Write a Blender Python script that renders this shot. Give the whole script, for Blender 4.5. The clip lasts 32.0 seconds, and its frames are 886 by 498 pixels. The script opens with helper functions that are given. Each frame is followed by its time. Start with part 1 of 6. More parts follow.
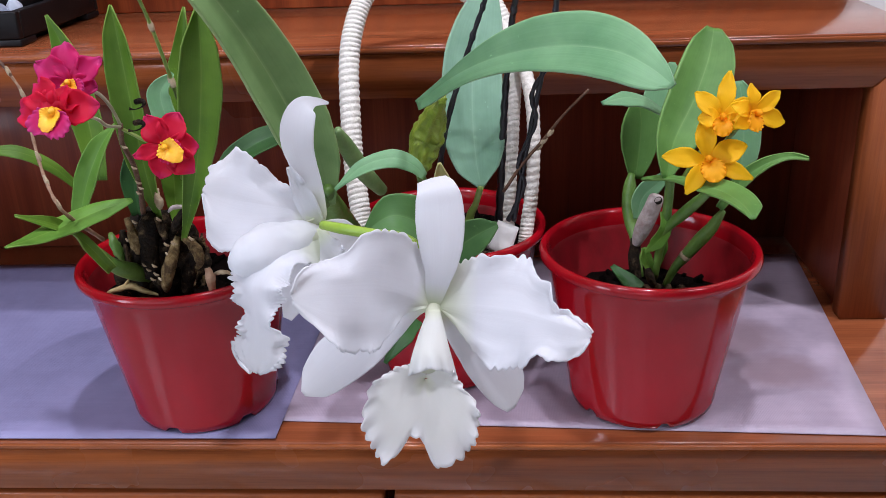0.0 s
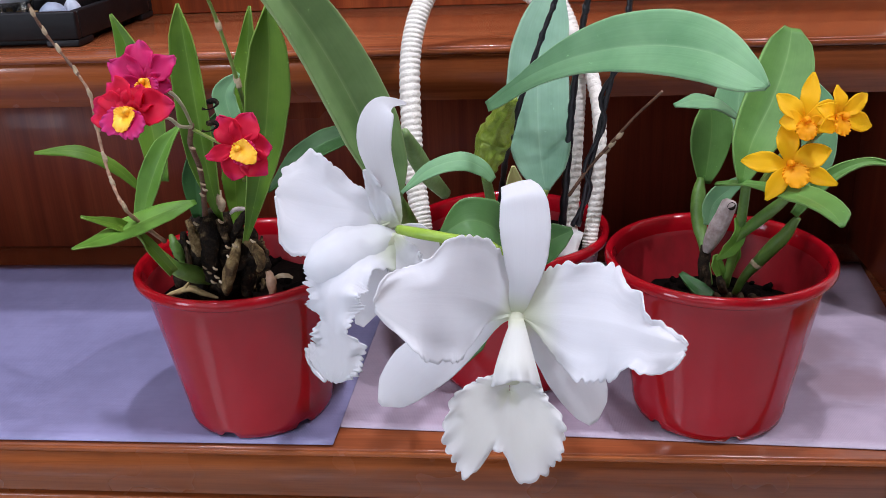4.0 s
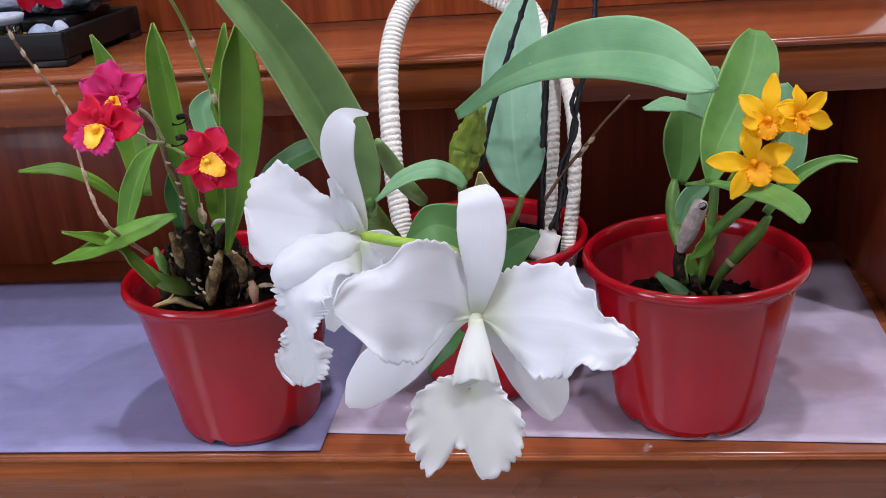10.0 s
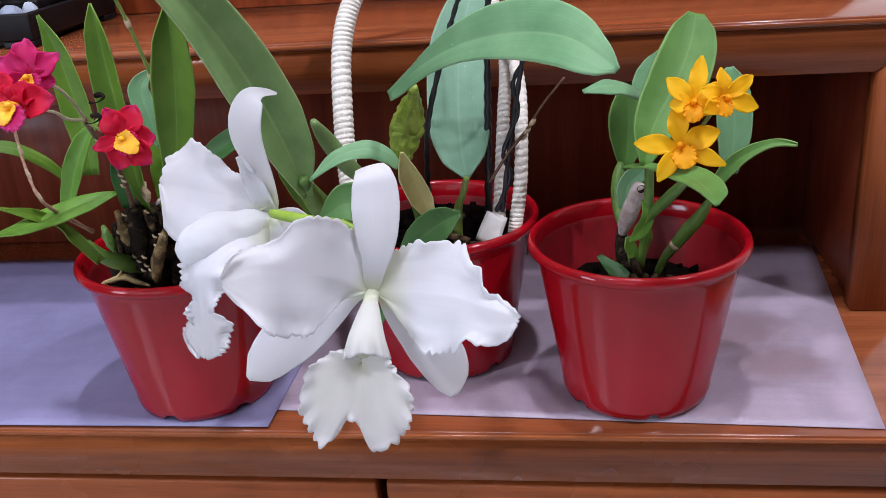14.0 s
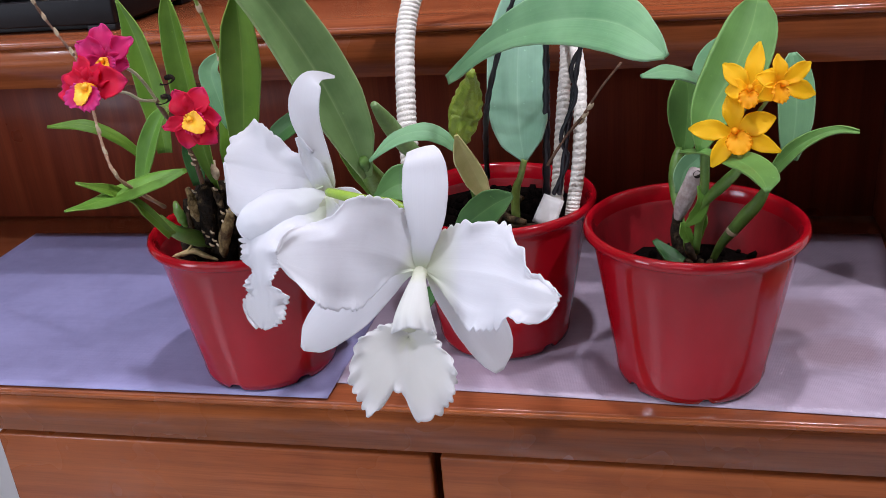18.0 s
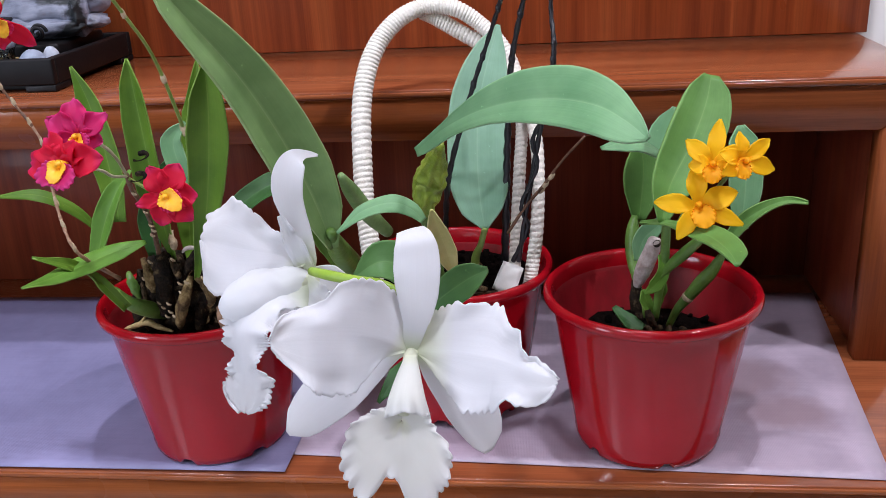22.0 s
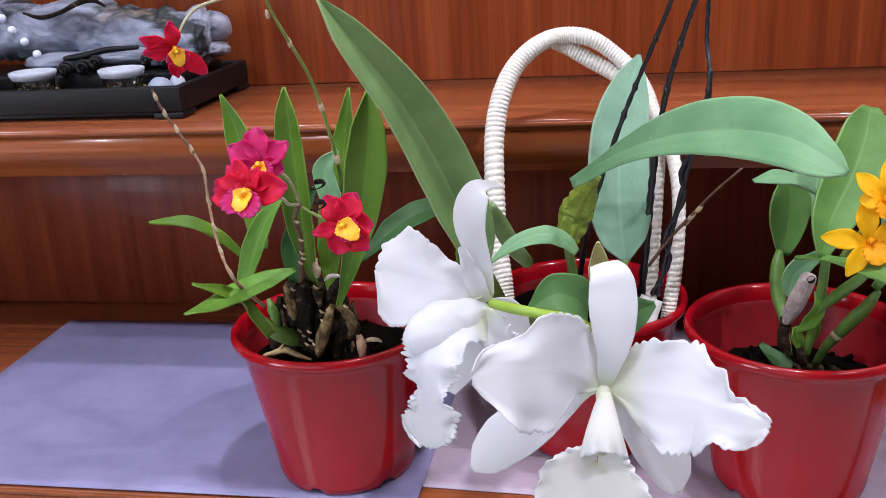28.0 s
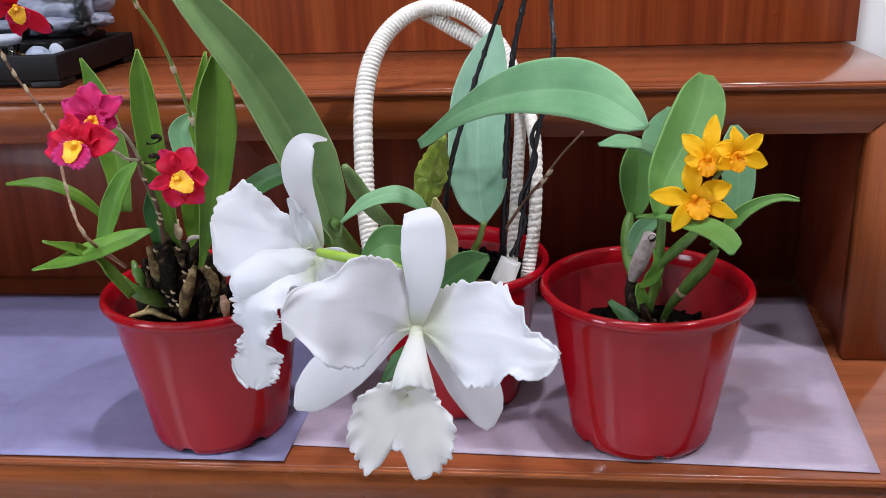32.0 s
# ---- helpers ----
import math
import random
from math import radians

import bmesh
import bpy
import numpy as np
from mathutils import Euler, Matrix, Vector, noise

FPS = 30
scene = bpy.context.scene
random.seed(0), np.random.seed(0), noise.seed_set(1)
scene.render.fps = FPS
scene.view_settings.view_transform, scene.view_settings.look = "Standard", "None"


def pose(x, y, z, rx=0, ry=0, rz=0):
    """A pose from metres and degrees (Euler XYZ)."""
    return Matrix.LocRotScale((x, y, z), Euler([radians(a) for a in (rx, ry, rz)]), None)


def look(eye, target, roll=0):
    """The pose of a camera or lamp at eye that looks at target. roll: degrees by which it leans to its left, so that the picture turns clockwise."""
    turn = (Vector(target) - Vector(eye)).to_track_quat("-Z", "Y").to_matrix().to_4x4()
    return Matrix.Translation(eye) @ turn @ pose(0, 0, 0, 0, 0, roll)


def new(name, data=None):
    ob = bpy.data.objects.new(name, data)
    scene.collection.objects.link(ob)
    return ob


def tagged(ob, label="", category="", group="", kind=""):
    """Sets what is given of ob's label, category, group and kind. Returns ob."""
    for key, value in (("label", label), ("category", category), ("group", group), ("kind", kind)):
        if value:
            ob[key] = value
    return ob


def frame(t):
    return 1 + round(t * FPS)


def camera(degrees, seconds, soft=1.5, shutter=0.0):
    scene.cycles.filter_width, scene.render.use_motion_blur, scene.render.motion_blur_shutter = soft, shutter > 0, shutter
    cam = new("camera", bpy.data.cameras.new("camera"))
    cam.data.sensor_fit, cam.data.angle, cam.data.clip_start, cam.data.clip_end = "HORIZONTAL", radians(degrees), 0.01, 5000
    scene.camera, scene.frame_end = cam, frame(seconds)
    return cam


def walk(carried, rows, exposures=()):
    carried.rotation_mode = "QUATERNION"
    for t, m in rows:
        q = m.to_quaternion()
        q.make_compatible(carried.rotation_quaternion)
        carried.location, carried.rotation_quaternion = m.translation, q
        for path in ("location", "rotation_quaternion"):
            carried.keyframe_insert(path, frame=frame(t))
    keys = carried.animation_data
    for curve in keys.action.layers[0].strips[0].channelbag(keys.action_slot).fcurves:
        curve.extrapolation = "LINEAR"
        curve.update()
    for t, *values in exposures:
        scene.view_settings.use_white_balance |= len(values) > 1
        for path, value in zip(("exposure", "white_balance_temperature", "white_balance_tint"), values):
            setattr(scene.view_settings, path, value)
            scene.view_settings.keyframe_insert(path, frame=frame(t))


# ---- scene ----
# The camera: eye, yaw to the left, pitch up, roll; metres and degrees.
cam = camera(51.36, 32.0, 0.8)
PATH = [
    (0, 0.0311, -0.5656, 0.3955, 3.99, -23.02, -2.26),
    (0.5, 0.0439, -0.5592, 0.3952, 5.69, -22.86, -2.33),
    (1, 0.0279, -0.5414, 0.3937, 6.12, -22.87, -2.76),
    (1.5, 0.0082, -0.539, 0.3961, 5.96, -22.66, -2.77),
    (2, 0.0072, -0.5454, 0.394, 5.71, -22.77, -2.64),
    (2.5, 0.0122, -0.5541, 0.3936, 5.69, -22.72, -2.58),
    (3, 0.0146, -0.5547, 0.3923, 5.78, -22.74, -2.6),
    (3.5, 0.0079, -0.5523, 0.3912, 6.03, -22.8, -2.54),
    (5.5, 0.0179, -0.5755, 0.4003, 6.26, -22.54, -2.54),
    (6, 0.0481, -0.5878, 0.4021, 6.6, -22.39, -2.37),
    (6.5, 0.0562, -0.5888, 0.399, 7.26, -22.24, -2.48),
    (7, 0.0375, -0.5748, 0.3971, 7.58, -22.15, -2.83),
    (7.5, 0.0117, -0.5654, 0.398, 7.09, -21.94, -3.05),
    (8, 0.0153, -0.5661, 0.3975, 6.85, -21.87, -3.36),
    (8.5, 0.044, -0.5603, 0.3974, 6.77, -21.95, -3.64),
    (9, 0.0569, -0.5645, 0.3953, 6.93, -22.09, -3.84),
    (9.5, 0.0554, -0.5721, 0.3986, 7.22, -22.11, -4.12),
    (10, 0.0306, -0.5636, 0.3939, 6.72, -22.19, -4.18),
    (10.5, 0.0238, -0.5634, 0.3958, 6.3, -22.22, -4.29),
    (11, 0.0374, -0.5645, 0.3954, 5.98, -22.28, -4.47),
    (11.5, 0.0494, -0.5689, 0.3962, 6.25, -22.45, -4.47),
    (12, 0.0449, -0.5719, 0.3913, 6.61, -22.68, -4.5),
    (12.5, 0.0337, -0.5792, 0.3939, 6.92, -22.62, -4.44),
    (13, 0.0459, -0.5848, 0.3949, 7.32, -22.68, -4.37),
    (13.5, 0.0793, -0.5796, 0.3902, 7.85, -22.83, -4.17),
    (14, 0.0869, -0.5658, 0.3892, 8.25, -22.95, -4.22),
    (14.5, 0.0615, -0.5587, 0.3935, 7.98, -22.79, -4.32),
    (16.5, 0.0272, -0.5639, 0.3995, 4.82, -22.32, -4.05),
    (17, 0.0426, -0.5727, 0.3942, 5.37, -22.37, -3.89),
    (17.5, 0.0755, -0.5675, 0.3977, 8.29, -22.94, -4.07),
    (18, 0.1009, -0.5778, 0.3931, 13.25, -23.69, -5),
    (18.5, 0.1126, -0.5728, 0.394, 13.38, -24.02, -5.01),
    (19, 0.0768, -0.5865, 0.403, 13.25, -23.7, -5.19),
    (19.5, 0.026, -0.5771, 0.4021, 10.03, -23.29, -4.64),
    (20, -0.0079, -0.5744, 0.4028, 6.91, -22.75, -4.47),
    (20.5, 0.0006, -0.5945, 0.4127, 5.46, -22.29, -4.06),
    (21, 0.0197, -0.6062, 0.4129, 5.29, -21.84, -3.41),
    (21.5, 0.0577, -0.5838, 0.4091, 5.92, -21.4, -2.98),
    (22, 0.0652, -0.5761, 0.4095, 7.2, -21.15, -3.12),
    (22.5, 0.0491, -0.5778, 0.4086, 8.24, -20.95, -3.3),
    (23, 0.0398, -0.5731, 0.4074, 8.71, -20.76, -3.42),
    (23.5, 0.0374, -0.5642, 0.4097, 9.15, -20.69, -3.64),
    (24, 0.0253, -0.574, 0.4124, 9.44, -20.48, -3.85),
    (24.5, -0.0158, -0.601, 0.4096, 9.02, -20.13, -3.92),
    (26.5, -0.0036, -0.5869, 0.4113, 8.15, -20.13, -2.92),
    (27, 0.0154, -0.578, 0.4101, 9.2, -20.22, -3.01),
    (27.5, 0.0209, -0.5657, 0.4102, 9.9, -20.17, -2.96),
    (28, 0, -0.5758, 0.4122, 10.47, -19.27, -3.34),
    (28.3, -0.0115, -0.5896, 0.4159, 10.23, -18.92, -3.32),
    (28.5, -0.0201, -0.6034, 0.4164, 9.45, -18.75, -3.18),
    (29, -0.0393, -0.635, 0.4026, 5.88, -18.8, -3.06),
    (29.5, -0.0341, -0.6653, 0.3998, 4.16, -19.39, -2.64),
    (30, 0.0713, -0.7087, 0.4152, 4.02, -19.53, -2.92),
    (30.5, 0.1351, -0.7221, 0.4064, 4.24, -19.84, -2.76),
    (31, 0.1258, -0.6857, 0.4059, 5.01, -19.86, -2.97),
    (31.5, 0.0862, -0.6213, 0.4053, 5.64, -19.75, -2.64),
    (31.6, 0.0787, -0.6109, 0.402, 5.84, -19.79, -2.35),
    (32, 0.059, -0.5957, 0.3991, 6.44, -20.2, -2.22),
]


def carried_pose(x, y, z, yaw, pitch, roll):
    ahead = Vector((-math.sin(radians(yaw)) * math.cos(radians(pitch)), math.cos(radians(yaw)) * math.cos(radians(pitch)), math.sin(radians(pitch))))
    eye = Vector((x, y, z))
    return look(eye, eye + ahead, roll)


walk(cam, [(t, carried_pose(*row)) for t, *row in PATH], [(0, -0.28, 6350, 11.2), (6, -0.23, 6350, 10.7), (9, -0.26, 6350, 11.2), (16, -0.25, 6380, 11.7), (18, -0.24, 6380, 12.2), (20, -0.24, 6380, 10.7), (23, -0.16, 6430, 10.7), (26, -0.1, 6430, 11.2), (28.3, -0.07, 6460, 12.2), (29.2, -0.1, 6430, 9.7), (30, -0.13, 6380, 6.7), (31.2, -0.01, 6380, 5.2), (32, -0.19, 6380, 7.2)])

# ---- light ----
world = bpy.data.worlds.new("world")
scene.world = world
world.use_nodes = True
sky = world.node_tree.nodes.new("ShaderNodeTexSky")
sky.sky_type, sky.sun_disc = "NISHITA", False
sky.sun_elevation, sky.sun_rotation = radians(50), radians(200)
world.node_tree.links.new(sky.outputs[0], world.node_tree.nodes["Background"].inputs[0])
world.node_tree.nodes["Background"].inputs[1].default_value = 0.1
scene.view_settings.exposure = 0.0


def area_lamp(name, eye, target, sx, sy, power, colour):
    lamp = bpy.data.lights.new(name, "AREA")
    lamp.shape, lamp.size, lamp.size_y, lamp.energy, lamp.color = "RECTANGLE", sx, sy, power, colour
    ob = new(name, lamp)
    ob.matrix_world = look(eye, target)
    return ob


area_lamp("window_daylight", (-1.2, -3.0, 0.8), (-1.2, 0, 0.8), 2.08, 1.4, 9, (0.88, 0.95, 1.15))
area_lamp("window_daylight", (-2.6, -2.1, 0.8), (0, -2.1, 0.8), 1.08, 1.4, 50, (0.88, 0.95, 1.15))
area_lamp("ceiling_lamp_light", (1.15, -0.55, 1.87), (1.15, -0.55, 0), 0.09, 0.09, 25, (0.97, 0.96, 1.1))
area_lamp("ceiling_lamp_light", (0.12, -0.02, 1.87), (0.12, -0.02, 0), 0.08, 0.08, 16, (0.97, 0.96, 1.1))
area_lamp("ceiling_lamp_light", (-0.7, -0.8, 1.87), (-0.7, -0.8, 0), 0.08, 0.08, 15, (0.97, 0.96, 1.1))

# ---- helpers ----


def link_mesh(name, bm, mat, smooth=True):
    me = bpy.data.meshes.new(name)
    bm.normal_update()
    bm.to_mesh(me)
    bm.free()
    if mat:
        me.materials.append(mat)
    for p in me.polygons:
        p.use_smooth = smooth
    return new(name, me)


def part(name, bm, mat, parent=None, label="", smooth=True):
    """One mesh under a thing or under a part; bm is in the world's metres."""
    ob = link_mesh(name, bm, mat, smooth)
    if parent is not None:
        ob.parent = parent
        ob.matrix_parent_inverse = parent.matrix_world.inverted()
    if label:
        ob["label"] = label
    return ob


def thing(name, at, label, category, group=""):
    ob = new(name)
    ob.empty_display_size = 0.02
    ob.location = at
    bpy.context.view_layer.update()
    return tagged(ob, label, category, group)


def setting(name, bm, mat, label="", smooth=False):
    ob = link_mesh(name, bm, mat, smooth)
    return tagged(ob, label, "", "", "structure")


def add_box(bm, lo, hi, bevel=0.0, seg=2):
    m = Matrix.Translation([(a + b) / 2 for a, b in zip(lo, hi)]) @ Matrix.Diagonal([b - a for a, b in zip(lo, hi)] + [1])
    g = bmesh.ops.create_cube(bm, size=1, matrix=m)
    if bevel:
        es = list({e for v in g["verts"] for e in v.link_edges})
        bmesh.ops.bevel(bm, geom=es, offset=bevel, segments=seg, profile=0.5, affect="EDGES")
    return bm


def box(lo, hi, bevel=0.0, seg=2):
    return add_box(bmesh.new(), lo, hi, bevel, seg)


def spline(pts, n):
    """n + 1 points and values along a Catmull-Rom curve through rows of any width."""
    p = np.array(pts, float)
    p = np.vstack([2 * p[0] - p[1], p, 2 * p[-1] - p[-2]])
    out = []
    for k in range(n + 1):
        s = k / n * (len(p) - 3)
        i = min(int(s), len(p) - 4)
        t = s - i
        a, b, c, d = p[i:i + 4]
        out.append(0.5 * (2 * b + (c - a) * t + (2 * a - 5 * b + 4 * c - d) * t * t + (3 * b - a - 3 * c + d) * t ** 3))
    return np.array(out)


def prof(values, s):
    """A smooth profile through evenly spaced values, at 0..1."""
    return np.interp(s, np.linspace(0, 1, len(values)), values)


def tube(bm, pts, n=12, seg=8, twist=None):
    """A swept tube through rows of x, y, z, radius, closed at both ends. twist(k, a) scales the radius."""
    c = spline(pts, n)
    up = Vector((0.13, 0.21, 0.97))
    rings = []
    for k in range(n + 1):
        t = Vector(c[min(k + 1, n), :3] - c[max(k - 1, 0), :3]).normalized()
        side = up.cross(t)
        if side.length < 0.05:
            side = Vector((1, 0, 0)).cross(t)
        side.normalize()
        up = t.cross(side)
        ring = []
        for j in range(seg):
            a = 2 * math.pi * j / seg
            r = float(c[k, 3] * (twist(k, a) if twist else 1))
            ring.append(bm.verts.new(Vector(c[k, :3]) + r * (math.cos(a) * side + math.sin(a) * up)))
        rings.append(ring)
    for a, b in zip(rings, rings[1:]):
        for j in range(seg):
            bm.faces.new((a[j], a[(j + 1) % seg], b[(j + 1) % seg], b[j]))
    bm.faces.new(rings[0][::-1])
    bm.faces.new(rings[-1])
    return bm


def sheet(bm, grid, thick):
    """A curved sheet with thickness from a grid of points (rows of equal length), with a UV map that runs along and across."""
    uv = bm.loops.layers.uv.verify()
    g = np.array(grid, float)
    n, m = g.shape[:2]
    du = np.gradient(g, axis=0)
    dv = np.gradient(g, axis=1)
    nm = np.cross(du, dv)
    ln = np.linalg.norm(nm, axis=2, keepdims=True)
    nm = nm / np.maximum(ln, 1e-12)
    sides = []
    for sgn in (0.5, -0.5):
        sides.append([[bm.verts.new(g[i, j] + sgn * thick * nm[i, j]) for j in range(m)] for i in range(n)])

    def quad(vs, uvs):
        f = bm.faces.new(vs)
        for lp, w in zip(f.loops, uvs):
            lp[uv].uv = w

    def at(i, j):
        return (i / (n - 1), j / (m - 1))

    for s, flip in ((sides[0], False), (sides[1], True)):
        for i in range(n - 1):
            for j in range(m - 1):
                q = [(i, j), (i + 1, j), (i + 1, j + 1), (i, j + 1)]
                if flip:
                    q.reverse()
                quad([s[a][b] for a, b in q], [at(a, b) for a, b in q])
    rim = [(i, 0) for i in range(n)] + [(n - 1, j) for j in range(1, m)] + [(i, m - 1) for i in range(n - 2, -1, -1)] + [(0, j) for j in range(m - 2, 0, -1)]
    for (a, b), (c, d) in zip(rim, rim[1:] + rim[:1]):
        quad([sides[0][a][b], sides[1][a][b], sides[1][c][d], sides[0][c][d]], [at(a, b), at(a, b), at(c, d), at(c, d)])
    return bm


def blade(bm, spine, left, right, face, cup=0.0, ruffle=0.0, waves=5, curl=0.0, thick=0.0009, nu=22, nv=10, seed=0, edge=0.0, fold=0.0, frill=0.0, teeth=24, frill_from=0.0):
    """A leaf or petal along a spine (rows of x, y, z). left and right: half widths in metres, even steps from base to tip.
    face: the way its upper side looks. cup: how far the sides bend towards the face, in half widths; ruffle: the height of
    its waves at the edge, in metres; curl: how far the tip's sides bend; edge: how jagged its outline is, in half widths;
    fold: a crease along the middle; frill and teeth: fine teeth along the rim."""
    c = spline(spine, nu)
    face = Vector(face).normalized()
    rows = []
    for k in range(nu + 1):
        s = k / nu
        t = Vector(c[min(k + 1, nu)] - c[max(k - 1, 0)]).normalized()
        side = t.cross(face)
        if side.length < 1e-3:
            side = Vector((1, 0, 0))
        side.normalize()
        up = side.cross(t)
        row = []
        for j in range(2 * nv + 1):
            v = j / nv - 1
            w = prof(left, s) if v < 0 else prof(right, s)
            w *= 1 + edge * abs(v) * noise.noise((s * 13 + seed, v * 2.0, seed * 3.1))
            tooth = frill * (2 * abs(math.sin(teeth * 3.1416 * s + 1.6 * math.sin(s * 23 + seed) + (2 if v < 0 else 0))) - 1 + 0.9 * noise.noise((s * teeth * 0.9, v, seed + 9.0)))
            tooth *= 0.35 + 1.7 * abs(noise.noise((s * 11 + seed, 3.0 * (v > 0), seed)))
            w *= 1 + tooth * abs(v) ** 5 * (min(1, max(0, (s - frill_from) * 8)) if frill_from else 1)
            tip = t * (frill * max(w, 0.004) * s ** 14 * 1.6 * (2 * abs(math.sin(v * 8 + seed)) - 1 + noise.noise((v * 5, seed, 2.0))))
            h = cup * w * v * v + fold * w * abs(v) + ruffle * abs(v) ** 3 * math.sin(waves * 2 * math.pi * s + (1.3 if v < 0 else 0) + seed) * min(1, 4 * s)
            h += ruffle * (0.8 * abs(v) ** 2 * noise.noise((s * 7 + seed, v * 3, 0.7 * seed)) + 0.55 * noise.noise((s * 3.1 + seed, v * 1.6, seed + 4.0)) * min(1, 5 * s)) - curl * w * s * s * v * v
            row.append(Vector(c[k]) + tip + side * (w * v) + up * h)
        rows.append(row)
    return sheet(bm, rows, thick)


def lathe(bm, profile, seg=64, centre=(0, 0)):
    """A turned shape from rows of radius, z; closed rings."""
    rings = [[bm.verts.new((centre[0] + r * math.cos(2 * math.pi * j / seg), centre[1] + r * math.sin(2 * math.pi * j / seg), z)) for j in range(seg)] for r, z in profile]
    for a, b in zip(rings, rings[1:]):
        for j in range(seg):
            bm.faces.new((a[j], a[(j + 1) % seg], b[(j + 1) % seg], b[j]))
    return rings

# ---- materials ----


def material(name, build, **values):
    m = bpy.data.materials.new(name)
    m.use_nodes = True
    nt = m.node_tree
    bsdf = nt.nodes["Principled BSDF"]
    for key, value in values.items():
        bsdf.inputs[key.replace("_", " ")].default_value = value
    if build:
        build(nt, bsdf)
    return m


def node(nt, kind, **props):
    n = nt.nodes.new(kind)
    for key, value in props.items():
        if key == "operation":
            n.operation = value
        elif key == "bands_direction":
            n.bands_direction = value
        else:
            n.inputs[key.replace("_", " ")].default_value = value
    return n


def ramp(nt, source, stops):
    r = nt.nodes.new("ShaderNodeValToRGB")
    e = r.color_ramp.elements
    while len(e) < len(stops):
        e.new(0.5)
    for el, (pos, col) in zip(e, stops):
        el.position, el.color = pos, (*col, 1)
    nt.links.new(source, r.inputs[0])
    return r.outputs[0]


def coords(nt, scale=(1, 1, 1), which="Object", turn=(0, 0, 0)):
    tc = nt.nodes.new("ShaderNodeTexCoord")
    mp = nt.nodes.new("ShaderNodeMapping")
    mp.inputs["Scale"].default_value = scale
    mp.inputs["Rotation"].default_value = turn
    nt.links.new(tc.outputs[which], mp.inputs[0])
    return mp.outputs[0]


def noise_tex(nt, vec, scale, detail=4, rough=0.55, distort=0.0):
    n = node(nt, "ShaderNodeTexNoise", Scale=scale, Detail=detail, Roughness=rough, Distortion=distort)
    nt.links.new(vec, n.inputs["Vector"])
    return n.outputs["Fac"]


def mix(nt, fac, a, b, kind="MIX"):
    m = nt.nodes.new("ShaderNodeMix")
    m.data_type, m.blend_type = "RGBA", kind
    for socket, value in ((m.inputs[0], fac), (m.inputs[6], a), (m.inputs[7], b)):
        if hasattr(value, "links"):
            nt.links.new(value, socket)
        elif isinstance(value, (int, float)):
            socket.default_value = value
        else:
            socket.default_value = (*value, 1)
    return m.outputs[2]


def bump(nt, bsdf, height, strength, distance):
    b = node(nt, "ShaderNodeBump", Strength=strength, Distance=distance)
    nt.links.new(height, b.inputs["Height"])
    nt.links.new(b.outputs[0], bsdf.inputs["Normal"])


def wood(name, grain, dark, middle, light, rough=0.22, coat=0.12, ribbon=0.3, gloss=0.3):
    """Varnished wood; grain: the scale along x, y, z, low along the fibres. ribbon: how strongly its stripes show."""
    def build(nt, bsdf):
        broad = noise_tex(nt, coords(nt, grain), 1.0, 3, 0.55, 0.4)
        stripe = noise_tex(nt, coords(nt, [g * 3.1 for g in grain]), 1.0, 3, 0.6, 0.2)
        fine = noise_tex(nt, coords(nt, [g * 14 for g in grain]), 1.0, 5, 0.7)
        col = ramp(nt, broad, [(0.25, dark), (0.5, middle), (0.75, light)])
        col = mix(nt, ribbon, col, ramp(nt, stripe, [(0.36, (0.42, 0.36, 0.34)), (0.6, (1.15, 1.1, 1.05))]), "MULTIPLY")
        col = mix(nt, 0.32, col, ramp(nt, fine, [(0.38, (0.55, 0.48, 0.45)), (0.55, (1, 1, 1))]), "MULTIPLY")
        nt.links.new(col, bsdf.inputs["Base Color"])
        smear = noise_tex(nt, coords(nt), 9.0, 3)
        r = ramp(nt, smear, [(0.3, (rough * 0.75,) * 3), (0.7, (rough * 1.5,) * 3)])
        nt.links.new(r, bsdf.inputs["Roughness"])
        bump(nt, bsdf, fine, 0.05, 0.0008)
    return material(name, build, Coat_Weight=coat, Coat_Roughness=0.07, Specular_IOR_Level=gloss)


RED1, RED2, RED3 = (0.24, 0.06, 0.017), (0.325, 0.09, 0.025), (0.4, 0.122, 0.036)
wood_x = wood("varnished_wood_along", (1.3, 42, 42), RED1, RED2, RED3)
wood_y = wood("varnished_wood_deep", (42, 1.3, 42), RED1, RED2, RED3)
wood_up = wood("varnished_wood_stile", (42, 42, 1.3), RED1, RED2, RED3, 0.4, 0.04, 0.3, 0.2)
wood_z = wood("varnished_veneer_upright", (46, 46, 0.9), (0.17, 0.03, 0.008), (0.265, 0.056, 0.014), (0.37, 0.095, 0.025), 0.35, 0.05, 0.32)
wood_top = wood("glossy_wood_top", (1.3, 42, 42), (0.2, 0.05, 0.018), (0.3, 0.085, 0.031), (0.39, 0.126, 0.048), 0.14, 0.35, 0.25, 0.5)
# The veneer again, darkened in colour for the shade under the shelf.
wood_niche = wood("shaded_veneer_upright", (46, 46, 0.9), (0.155, 0.026, 0.011), (0.215, 0.042, 0.017), (0.27, 0.062, 0.024), 0.35, 0.05, 0.22)


def plaster(nt, bsdf):
    n = noise_tex(nt, coords(nt), 3.0, 5)
    nt.links.new(ramp(nt, n, [(0.3, (0.83, 0.82, 0.78)), (0.7, (0.87, 0.86, 0.82))]), bsdf.inputs["Base Color"])
    bump(nt, bsdf, noise_tex(nt, coords(nt), 220.0, 3), 0.08, 0.002)


